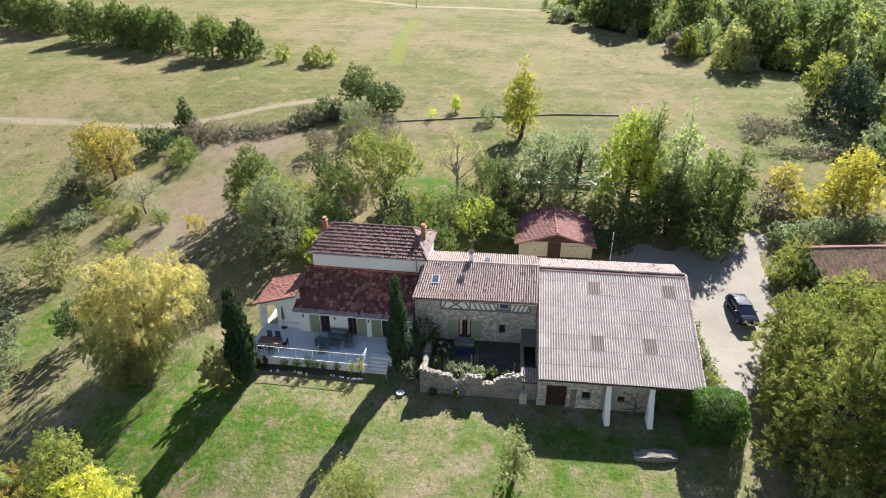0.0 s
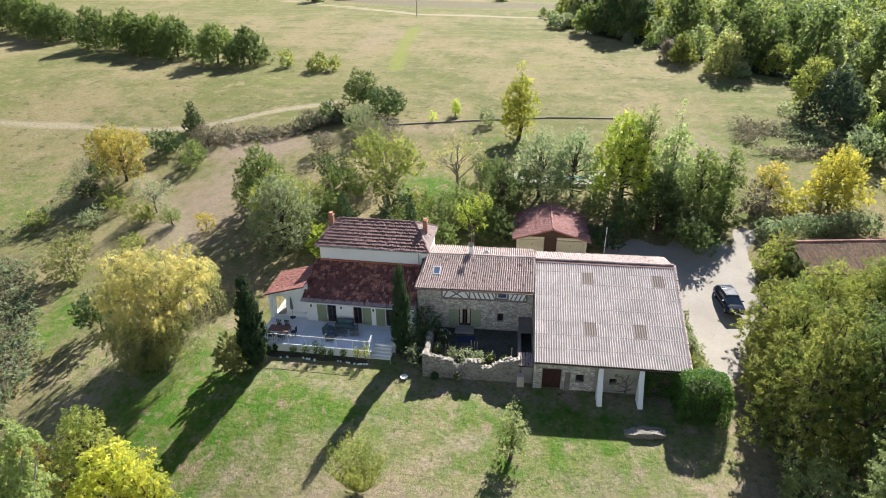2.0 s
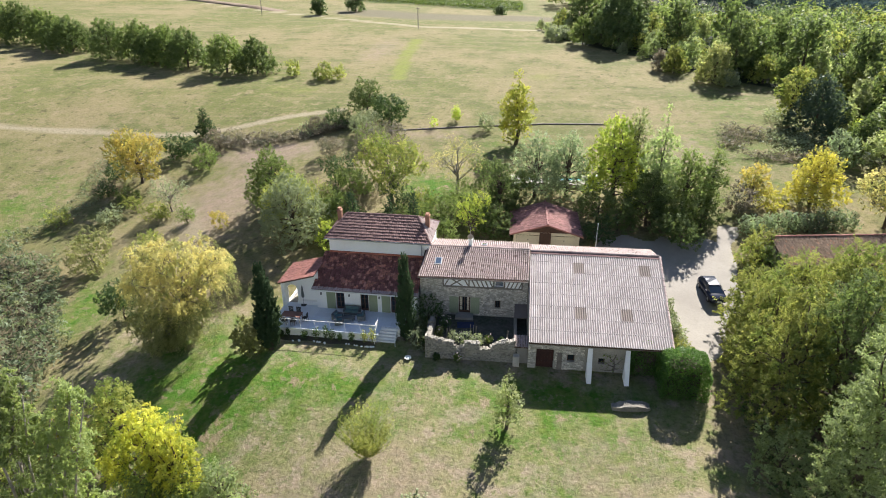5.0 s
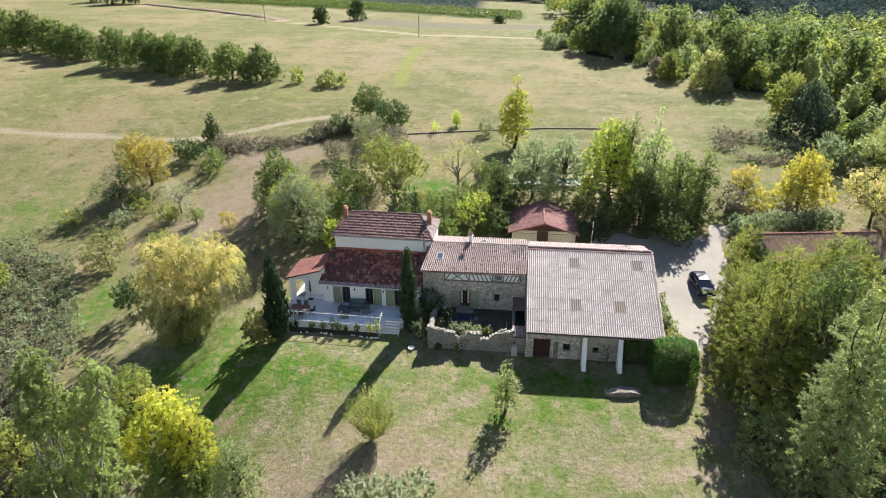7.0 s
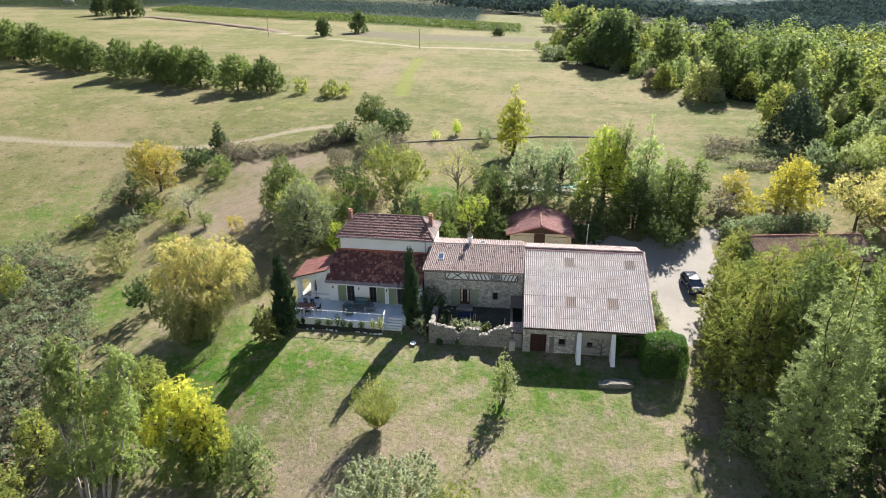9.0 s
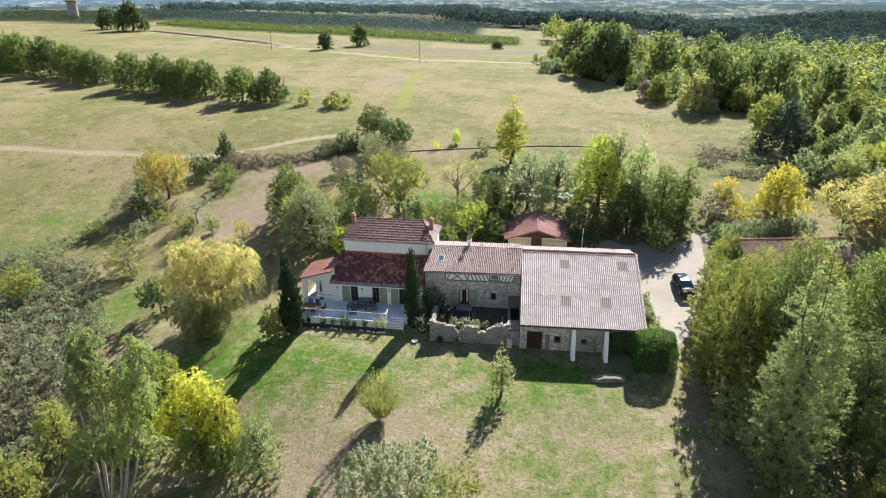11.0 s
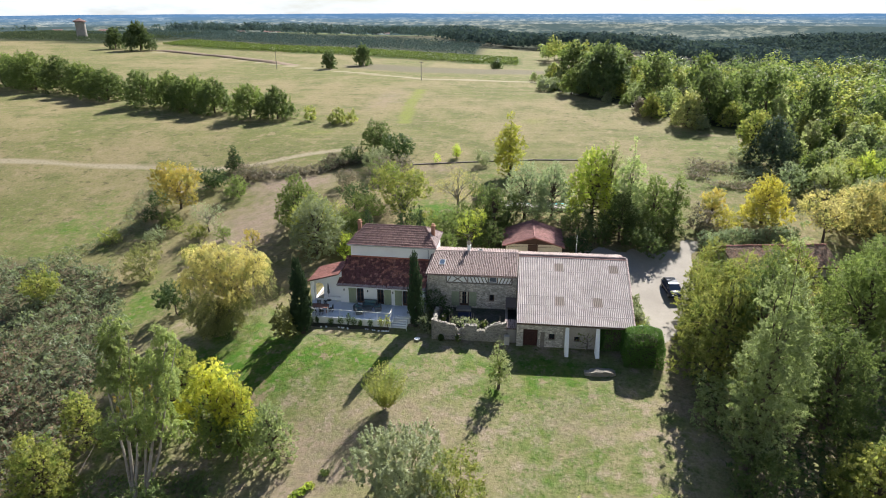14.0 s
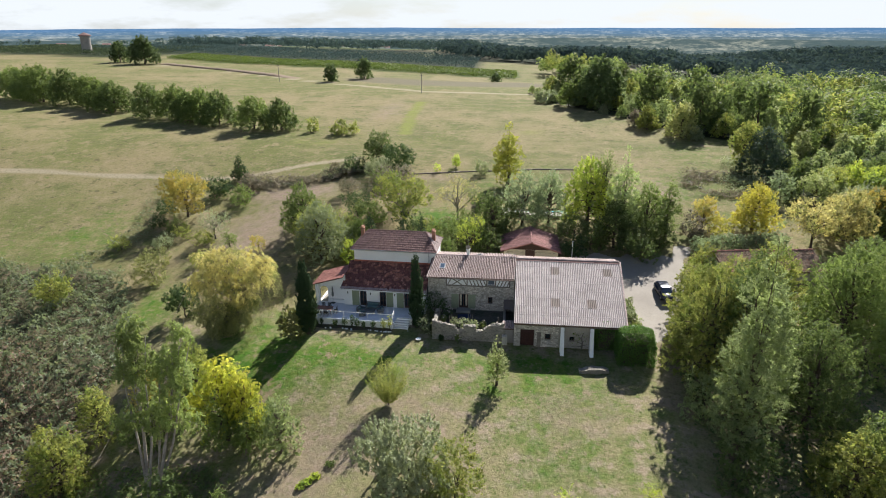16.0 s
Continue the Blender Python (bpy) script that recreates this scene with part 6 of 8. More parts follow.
plant(-51.5, 56.3, 5.2, 3.1, "f_skirt", "shrub", 24, "rounded yellowish grey-green bush on the slope", "shrub", "shrub", size=0.18, dens=34)
plant(-63.0, 66.3, 2.3, 1.7, "f_ygreen", "shrub", 25, "low yellow-green bush", "shrub", "shrub", size=0.22, dens=16)
plant(-40.2, 44.9, 5.4, 2.5, "f_dark", "shrub", 26, "compact dark green bush beside the willow", "shrub", "shrub", size=0.19, dens=44)
# behind the barn
plant(15.2, 71.2, 13.0, 4.8, "f_lime", "plume", 27, rise=0.8, label= "tall sunlit yellow-green tree behind the garage", size=0.22, dens=27)
plant(17.6, 71.8, 13.6, 3.0, "f_pale", "plume", 64, rise=0.9, label= "tall pale-tipped tree", size=0.22, dens=20)
plant(20.0, 67.4, 14.2, 2.9, "f_poplar", "poplar", 28, "tall green conical tree by the yard", size=0.22, dens=22)
plant(23.8, 68.4, 9.6, 4.0, "f_mid", "plume", 29, "broad green tree at the edge of the yard", size=0.22, dens=22)
plant(18.6, 65.0, 7.8, 3.4, "f_green", "plume", 65, "green evergreen at the edge of the yard", size=0.22, dens=24)
plant(22.0, 60.9, 4.5, 2.6, "f_green", "shrub", 66, "green evergreen shrub in the yard", "shrub", "shrub", size=0.2, dens=26)
plant(12.2, 60.8, 4.2, 2.0, "f_dark", "shrub", 67, "dark shrub beside the garage", "shrub", "shrub", size=0.2, dens=26)
plant(27.2, 69.5, 9.6, 2.0, "f_mid", "poplar", 30, "narrow green tree by the lane", size=0.22, dens=20)
plant(4.8, 72.2, 9.6, 4.6, "f_blue", "plume", 31, "blue-grey leaved tree behind the garage", size=0.2, dens=17)
plant(9.2, 72.8, 9.4, 4.2, "f_blue", "plume", 68, "blue-grey leaved tree", size=0.22, dens=17)
plant(0.0, 66.0, 8.6, 2.6, "f_green", "plume", 32, "green upright tree behind the house", size=0.22, dens=24)
plant(-3.0, 59.3, 7.6, 2.2, "f_lime", "sparse", 33, "bright yellow-green young tree", size=0.22, dens=28)
plant(-7.7, 62.5, 5.2, 2.5, "f_mid", "shrub", 34, "green shrub behind the house", "shrub", "shrub", size=0.2, dens=26)
plant(-0.5, 61.5, 5.0, 2.4, "f_green", "shrub", 69, "green leafy shrub behind the house", "shrub", "shrub", size=0.2, dens=26)
plant(-5.0, 65.0, 5.4, 2.6, "f_mid", "shrub", 70, "green shrub", "shrub", "shrub", size=0.2, dens=24)
plant(-10.2, 59.4, 7.4, 0.8, "f_cypress", "column", 35, "small dark cypress", size=0.12, dens=60, clump=0.22)
plant(-17.6, 59.0, 7.0, 1.0, "f_cypress", "column", 36, "small dark cypress", size=0.12, dens=60, clump=0.22)
plant(-13.4, 60.4, 5.6, 0.75, "f_cypress", "column", 71, "small dark cypress", size=0.12, dens=60, clump=0.22)
plant(-13.0, 60.0, 3.0, 2.0, "f_grey", "shrub", 72, "grey-green garden shrub", "shrub", "shrub", size=0.2, dens=24)
plant(-20.5, 70.5, 4.5, 3.0, "f_mid", "shrub", 73, "leafy green garden shrub", "shrub", "shrub", size=0.22, dens=22)
plant(-20.0, 63.5, 4.6, 2.5, "f_mid", "shrub", 74, "green garden shrub", "shrub", "shrub", size=0.22, dens=22)
# east of the drive
plant(41.4, 73.0, 7.8, 4.5, "f_yellow", "plume", 37, "bright yellow autumn tree", size=0.24, dens=20)
plant(33.8, 73.2, 5.6, 2.1, "f_gold", "round", 38, "small orange-gold tree", size=0.22, dens=20)
plant(35.5, 71.0, 3.0, 2.4, "f_yellow", "shrub", 39, "yellow shrub", "shrub", "shrub", size=0.22, dens=22)
plant(31.2, 69.5, 4.5, 2.2, "f_brown", "shrub", 75, "russet shrub", "shrub", "shrub", size=0.22, dens=20)
plant(48.0, 67.0, 7.5, 4.8, "f_willow", "sparse", 40, "yellow-gold open tree", size=0.22, dens=24)
plant(54.0, 70.0, 8.5, 5.0, "f_willow", "plume", 76, "straw-gold autumn tree by the lane", size=0.24, dens=18)
for i in range(8):
    plant(31.0 + 1.75 * i, 64.6 + 0.25 * i, 2.7 + 0.3 * (i % 3), 1.35, "f_blue", "shrub", 200 + i, "blue-green clipped hedge shrub", "hedge", "hedge", size=0.2, dens=30, group="hedge shrubs", clump=0.3)
plant(29.2, 57.8, 3.9, 2.0, "f_ygreen", "shrub", 41, "ivy and bush on the outbuilding gable", "shrub", "shrub", size=0.18, dens=30)
plant(23.4, 33.0, 14.2, 4.4, "f_ygreen", "plume", 42, "tall yellow-green tree beside the drive", size=0.145, dens=57)
plant(26.4, 32.0, 16.2, 4.8, "f_green", "plume", 43, "tall green tree beside the drive", size=0.145, dens=57)
plant(24.7, 40.5, 10.2, 4.0, "f_ygreen", "plume", 77, "leafy yellow-green tree beside the drive", size=0.145, dens=57)
plant(39.0, 38.5, 14.0, 6.8, "f_mid", "plume", 44, "large spreading grey-green tree", size=0.145, dens=57)
plant(33.0, 44.0, 12.0, 5.5, "f_ygreen", "plume", 78, "yellow-green spreading tree", size=0.145, dens=57)
plant(45.0, 46.0, 12.0, 6.0, "f_mid", "plume", 79, "large green tree", size=0.26, dens=20)
plant(23.4, 22.6, 21.6, 3.3, "f_poplar", "poplar", 45, "tall pale green poplar at the lawn's edge", size=0.125, dens=76)
plant(31.0, 27.0, 12.0, 5.0, "f_green", "plume", 80, "green tree at the lawn's edge", size=0.145, dens=57)
plant(22.0, 28.0, 5.4, 2.6, "f_poplar", "shrub", 81, "green thicket under the trees", "shrub", "shrub", size=0.2, dens=26)
plant(22.8, 19.5, 4.8, 2.6, "f_green", "shrub", 82, "green thicket under the trees", "shrub", "shrub", size=0.2, dens=26)
plant(30.7, 17.9, 7.4, 4.0, "f_ygreen", "plume", 46, "leafy green tree", size=0.22, dens=26)
plant(36.0, 20.0, 9.0, 5.0, "f_mid", "plume", 83, "leafy green tree", size=0.24, dens=22)
# lawn
plant(-5.7, 17.2, 7.8, 4.3, "f_olive", "shrub", 47, rise=1.0, label="silvery olive tree on the lawn", category="tree", name="olive_tree", size=0.17, dens=100, clump=0.34)
plant(-1.3, 16.4, 6.8, 2.7, "f_ygreen", "shrub", 48, "yellow-green tree beside the olive", size=0.16, dens=34)
plant(-9.15, 27.3, 5.0, 2.5, "f_ygreen", "vase", 49, "small fruit tree with upright yellow-green shoots", size=0.14, dens=44, clump=0.25)
plant(1.72, 31.0, 5.5, 1.3, "f_pale", "poplar", 50, "slim young pale-leaved tree on the lawn", size=0.15, dens=30, clump=0.3)
# west thicket
plant(-28.3, 16.1, 18.0, 2.5, "f_euc", "euc", 51, rise=-0.75, label="tall eucalyptus with pale bare trunks", size=0.19, dens=40, bark="bark_pale", clump=0.42, lean=(3.4, 3.0))
plant(-29.1, 16.0, 18.0, 2.7, "f_euc", "euc", 52, rise=-0.75, label="eucalyptus with pale trunks", size=0.19, dens=40, bark="bark_pale", clump=0.42, lean=(-0.6, 3.2))
plant(-24.6, 23.0, 10.0, 3.95, "f_vivid", "plume", 53, rise=-0.5, under=("f_mid", 0.42, "greener shade-tinted lower boughs"), label="bright lime-yellow bushy tree", size=0.2, dens=34)
plant(-22.2, 22.4, 9.0, 2.8, "f_vivid", "plume", 84, rise=-0.5, under=("f_mid", 0.42, "greener shade-tinted lower boughs"), label="bright lime-yellow tree", size=0.2, dens=34)
plant(-18.6, 21.5, 6.7, 2.2, "f_poplar", "plume", 54, "small green tree on the lawn", size=0.18, dens=30)
plant(-38.8, 23.5, 6.8, 2.2, "f_ygreen", "plume", 55, "yellow-green bush tree in the thicket", size=0.2, dens=26)
plant(-38.9, 17.4, 7.1, 3.2, "f_ygreen", "plume", 56, "green bush tree in the thicket", size=0.2, dens=28)
plant(-33.0, 22.0, 5.5, 2.6, "f_green", "shrub", 85, "green thicket shrub", "shrub", "shrub", size=0.2, dens=26)
plant(-62.3, 48.8, 5.2, 2.6, "f_ygreen", "round", 57, "yellow-green tree standing in the brambles", size=0.2, dens=30)
# hedge line across the field
HR = [(-172, 180, 10.5, 6.0), (-163, 176, 11.0, 6.0), (-155.9, 171.7, 11.5, 6.2), (-143.3, 167.5, 11.2, 5.6), (-133, 163.4, 9.6, 5.0), (-119, 154.6, 8.6, 5.2), (-126, 158.5, 8.6, 4.8), (-103.1, 146.5, 9.8, 4.6), (-94, 145, 9.4, 4.8), (-89, 142.5, 8.0, 4.2), (-84.2, 141.2, 9.4, 4.4), (-77.6, 137.8, 8.8, 4.8), (-65.7, 133.1, 8.6, 4.4), (-58.1, 132.7, 7.4, 4.3)]
for i, (x, y, h, r) in enumerate(HR):
    plant(x, y, h * 1.02, r * 1.28, ("f_mid", "f_green", "f_mid", "f_green")[i % 4], "plume", 300 + i, "dense green field tree in a hedge line", "tree", "field_tree", size=0.38, dens=9.5, group="field hedge trees", clump=0.6)
for x, y, h, r in ((-48.7, 130.9, 4.1, 1.7), (-41, 128.8, 4.3, 2.6), (-37.4, 128.9, 3.4, 1.4)):
    plant(x, y, h, r, "f_ygreen", "shrub", int(-x), "small yellow-green bush in the field", "shrub", "shrub", size=0.3, dens=14, group="field bushes")

# filling shrubs behind the buildings
for i, (x, y, hh, r, leaf) in enumerate([(-22.5, 63.0, 4.2, 2.6, "f_mid"), (-25.0, 67.0, 5.0, 2.8, "f_ygreen"), (-20.5, 59.5, 3.4, 2.0, "f_ygreen"), (-11.5, 63.5, 3.6, 2.2, "f_mid"), (-13.5, 66.5, 4.0, 2.4, "f_dark"),
                                       (-4.0, 68.0, 4.2, 2.4, "f_mid"), (-2.0, 63.0, 4.6, 2.2, "f_mid"), (-6.5, 59.5, 3.6, 2.0, "f_mid"), (-10.0, 67.5, 3.0, 1.8, "f_ygreen"), (-23.5, 74.0, 5.0, 2.8, "f_dark"),
                                       (-21.5, 88.0, 4.2, 2.8, "f_mid"), (-27.5, 84.0, 3.8, 2.4, "f_brown"), (-24.0, 93.0, 5.0, 3.0, "f_grey"), (-29.5, 97.5, 4.0, 2.6, "f_dark"), (-33.0, 95.8, 3.0, 2.2, "f_brown")]):
    plant(x, y, hh, r, leaf, "shrub", 600 + i, "leafy garden shrub behind the house", "shrub", "shrub", size=0.19, dens=24, group="garden shrubs")
for i, (x, y, hh, r, leaf) in enumerate([(2.2, 68.8, 6.5, 2.6, "f_green"), (12.6, 66.0, 6.0, 2.6, "f_green"), (15.0, 64.0, 5.0, 2.4, "f_green"), (21.0, 64.0, 5.5, 2.6, "f_green"), (22.8, 64.6, 5.0, 2.2, "f_mid"), (-1.2, 70.5, 7.4, 2.6, "f_green")]):
    plant(x, y, hh, r, leaf, "shrub", 640 + i, "dense evergreen shrub behind the barn", "shrub", "shrub", size=0.19, dens=28, group="evergreen shrubs")
# rough bushes down the western slope
for i, (x, y, hh, r, leaf) in enumerate([(-61.5, 79.5, 3.4, 2.2, "f_dark"), (-60.5, 74.5, 2.6, 1.8, "f_dark"), (-56.0, 67.5, 2.4, 2.0, "f_grey"), (-46.0, 60.5, 2.4, 1.6, "f_ygreen"),
                                       (-54.0, 70.8, 2.2, 1.6, "f_ygreen"), (-37.5, 64.0, 2.4, 1.3, "f_gold"), (-33.5, 73.5, 3.2, 1.7, "f_brown"), (-64.5, 88.0, 2.2, 1.6, "f_dark")]):
    plant(x, y, hh, r, leaf, "shrub", 670 + i, "rough bush on the grassy slope", "shrub", "shrub", size=0.2, dens=20, group="slope bushes")
plant(24.8, 45.0, 8.2, 3.3, "f_ygreen", "plume", 690, "bright yellow-green tree beside the drive", size=0.145, dens=54)
plant(22.5, 37.2, 8.8, 2.6, "f_ygreen", "plume", 691, "yellow-green tree at the drive's edge", size=0.145, dens=54)
plant(14.9, 17.0, 2.3, 0.75, "f_lime", "shrub", 692, "small lime-yellow sapling on the lawn", size=0.13, dens=34)
plant(7.9, 16.2, 2.4, 0.75, "f_lime", "shrub", 693, "small yellow sapling on the lawn", size=0.13, dens=34)
plant(-29.6, 27.0, 8.0, 3.2, "f_ygreen", "plume", 694, "green tree in the thicket", size=0.18, dens=30)
plant(-34.5, 26.5, 6.0, 2.4, "f_gold", "plume", 695, "yellowing tree in the thicket", size=0.18, dens=30)
plant(-26.5, 14.0, 5.5, 2.6, "f_green", "shrub", 696, "dark shrub below the eucalyptus", "shrub", "shrub", size=0.18, dens=28)
plant(-21.5, 14.5, 3.0, 1.0, "f_mid", "cone", 697, "small green conifer in the thicket", size=0.15, dens=34)
# varied trees between the wood and the golden tree
plant(52.2, 99.5, 10.2, 4.8, "f_slate", "plume", 700, "dark silvery willow tree at the wood edge", size=0.3, dens=16)
plant(50.0, 104.5, 10.8, 3.2, "f_ygreen", "round", 701, "light green tree at the wood edge", size=0.3, dens=16)
plant(50.5, 86.0, 5.6, 2.6, "f_blue", "shrub", 702, "blue-green bush near the scrub", "shrub", "shrub", size=0.25, dens=18)
plant(55.0, 83.0, 7.0, 3.2, "f_pale", "round", 703, "pale yellow-green tree by the wood", size=0.25, dens=18)
plant(59.0, 86.5, 7.5, 3.4, "f_ygreen", "round", 704, "yellow-green tree by the wood", size=0.25, dens=18)
plant(60.5, 79.5, 6.5, 3.4, "f_grey", "shrub", 705, "silvery grey bushy tree", size=0.25, dens=18)
plant(62.0, 74.0, 7.0, 4.0, "f_gold", "sparse", 706, "thin brown-gold autumn tree", size=0.24, dens=26)
plant(56.5, 75.5, 6.0, 3.2, "f_willow", "round", 707, "straw-coloured autumn tree", size=0.24, dens=20)
plant(66.0, 83.0, 7.5, 4.0, "f_lime", "round", 708, "bright green-yellow tree", size=0.26, dens=18)
plant(68.0, 90.0, 8.0, 4.2, "f_green", "round", 709, "green tree by the wood", size=0.28, dens=16)
plant(-20.3, 56.8, 4.4, 1.7, "f_lime", "shrub", 710, "bright yellow-green shrub beside the gable", "shrub", "shrub", size=0.18, dens=30)
plant(30.6, 48.6, 7.6, 3.8, "f_ygreen", "plume", 711, "yellow-green tree before the outbuilding", size=0.145, dens=48)
plant(17.7, 44.6, 1.9, 1.15, "f_grey", "shrub", 712, "silvery verge shrub against the barn wall", "shrub", "shrub", size=0.14, dens=40)
plant(18.0, 42.0, 1.6, 1.0, "f_ygreen", "shrub", 713, "yellow-green verge shrub beside the barn", "shrub", "shrub", size=0.14, dens=40)
plant(17.6, 47.2, 1.5, 0.9, "f_mid", "shrub", 714, "small green verge shrub beside the barn", "shrub", "shrub", size=0.14, dens=40)
plant(17.9, 39.6, 1.2, 0.8, "f_lime", "shrub", 715, "small lime-yellow verge shrub beside the hedge", "shrub", "shrub", size=0.13, dens=40)
plant(30.9, 56.6, 3.4, 1.3, "f_green", "shrub", 716, "ivy growing up the outbuilding gable", "shrub", "ivy", size=0.15, dens=45)
plant(30.6, 59.3, 4.6, 1.7, "f_ygreen", "shrub", 717, "yellowing ivy over the outbuilding gable", "shrub", "ivy", size=0.15, dens=45)
plant(25.4, 65.4, 4.6, 2.0, "f_green", "shrub", 718, "green shrub at the head of the lane", "shrub", "shrub", size=0.2, dens=26)
# autumn bushes along the wood's edge
for i, (x, y, hh, r, leaf, lab) in enumerate([(44.2, 131.0, 8.5, 4.2, "f_skirt", "bright yellow-green autumn bush at the wood edge"), (37.8, 140.0, 6.5, 3.0, "f_ygreen", "yellow-green bush at the wood edge"),
                                              (35.4, 144.0, 4.6, 2.0, "f_brown", "russet bush at the wood edge"), (47.0, 129.0, 3.0, 1.8, "f_grey", "silvery bush at the wood edge")]):
    plant(x, y, hh, r, leaf, "plume", 720 + i, lab, "shrub" if r < 3 else "tree", "shrub" if r < 3 else "tree", size=0.36, dens=12, clump=0.6)


# ---------------------------------------------------------------- brambles and scrub
def lumpy(x, y, lumps):
    """Height, 0 to 1, of tangled growth: mounds of several sizes with hollows between."""
    big = np.sin(x * lumps * 2.1 + 2 * np.sin(y * lumps)) * np.sin(y * lumps * 1.7 + 1.5 * np.sin(x * lumps * 0.8))
    mid = np.sin(x * 1.9 + 1.3 * np.sin(y * 1.1)) * np.sin(y * 1.6 + 1.2 * np.sin(x * 0.9 + 2))
    small = np.sin(x * 4.3 + 1.4 * np.sin(y * 2.7)) * np.sin(y * 4.7 + np.sin(x * 3.1))
    return np.clip(0.46 + 0.30 * big + 0.24 * mid + 0.10 * small, 0.02, 1)


def scatter(name, n, box_, inside, leaf, size, hgt, label, seed, slim=0.5, lumps=0.35, category="scrub"):
    """Low growth over a stretch of ground: leaves over a lumpy surface, facing out of its mounds."""
    rng = np.random.default_rng(seed)
    x0, x1, y0, y1 = box_
    x, y = rng.uniform(x0, x1, n), rng.uniform(y0, y1, n)
    keep = inside(x, y) > rng.uniform(0.15, 0.55, n)
    x, y = x[keep], y[keep]
    top, e = hgt * lumpy(x, y, lumps), 0.15
    z = ground(x, y) + 0.03 + top * (1 - 0.55 * rng.uniform(0, 1, len(x)) ** 2.2) + np.maximum(0, rng.normal(-0.12, 0.12, len(x)))
    slope_x = (hgt * lumpy(x + e, y, lumps) - top) / e
    slope_y = (hgt * lumpy(x, y + e, lumps) - top) / e
    out = unit(np.stack([-slope_x, -slope_y, 1 + 0 * x], -1)) * 1.2
    me = leaves_mesh(name, np.stack([x, y, z], -1), out, size * rng.choice([0.6, 0.8, 1.0, 1.4], len(x)), rng, slim)
    return tagged(link_mesh(name, me, M[leaf]), label, category, kind="stuff")


bramble_in = lambda x, y: sstep(-44.2, -47, x + 0.25 * (np.minimum(y, 41) - 45) + 0.8 * np.clip(y - 41, 0, 16) + 0.5 * np.sin(y * 1.3)) * sstep(60, 57, y + 0.8 * np.sin(x * 0.5))
scatter("brambles", 150000, (-125, -36, 6, 61), lambda x, y: bramble_in(x, y) * sstep(8, 30, y + 3 * np.sin(x * 0.3) + 0.25 * (x + 60)), "f_bramble", 0.19, 2.6, "dense grey-green bramble thicket below the meadow", 70)
scatter("withered_scrub", 80000, (-110, -32, 0, 42), lambda x, y: bramble_in(x, y) * sstep(44, 22, y + 4 * np.sin(x * 0.35) + 0.25 * (x + 60)), "f_scrub", 0.20, 2.3, "withered brown scrub", 71)
scatter("hedge_bank", 24000, (-54, -24, 88, 104), lambda x, y: near_line(x, y, [(-50, 92), (-42, 92), (-35, 93.5), (-29, 98)], 3.2), "f_brown", 0.17, 1.8, "brown bramble bank along the track", 72)
scatter("hedge_bank", 9000, (-40, -20, 92, 106), lambda x, y: near_line(x, y, [(-34, 95), (-29, 98.5), (-24, 100)], 2.6), "f_grey", 0.18, 2.3, "grey bramble bank along the track", 73)
scatter("slope_scrub", 15000, (-72, -44, 56, 86), lambda x, y: near_line(x, y, [(-66, 84), (-63, 73), (-65, 65), (-70, 59)], 3.0), "f_bramble", 0.15, 0.9, "rough scrub strip down the slope", 74)
scatter("field_scrub", 26000, (30, 52, 82, 104), lambda x, y: np.clip(blob(x, y, 40.5, 98, 3.6, 2.8) + blob(x, y, 44, 88, 6, 1.5) + 0.8 * blob(x, y, 37, 93, 2.0, 2.0), 0, 1), "f_brown", 0.17, 1.5, "brown and grey scrub patch in the meadow", 75)
scatter("field_scrub", 20000, (34, 56, 84, 112), lambda x, y: np.clip(blob(x, y, 47, 95, 4, 3.0) + blob(x, y, 50, 106, 3, 4.5) + 0.9 * blob(x, y, 47, 89.5, 5, 1.2), 0, 1), "f_grey", 0.18, 1.8, "silvery scrub in the meadow", 76)
scatter("verge_growth", 22000, (15.8, 21, 35, 50), lambda x, y: near_line(x, y, [(17.3, 38.5), (17.6, 49)], 1.5), "f_grey", 0.11, 1.5, "grey-green verge plants along the barn wall", 77, lumps=1.2)
scatter("verge_growth", 9000, (15.8, 22, 35, 50), lambda x, y: near_line(x, y, [(18.2, 39), (18.0, 45)], 1.0), "f_ygreen", 0.11, 1.4, "yellow-green verge shrubs", 78, lumps=1.2)
scatter("undergrowth", 16000, (16, 46, 4, 46), lambda x, y: sstep(20.5, 22.5, x + 0.5 * np.sin(y)) * sstep(2, 8, y) * sstep(40, 36, y), "f_dark", 0.2, 0.9, "dark undergrowth below the trees", 79, lumps=0.6)
scatter("undergrowth", 9000, (-42, -18, 0, 20), lambda x, y: sstep(-20, -24, x + 0.3 * (y - 15)) * sstep(22, 16, y), "f_green", 0.2, 0.8, "undergrowth below the thicket", 80, lumps=0.6)


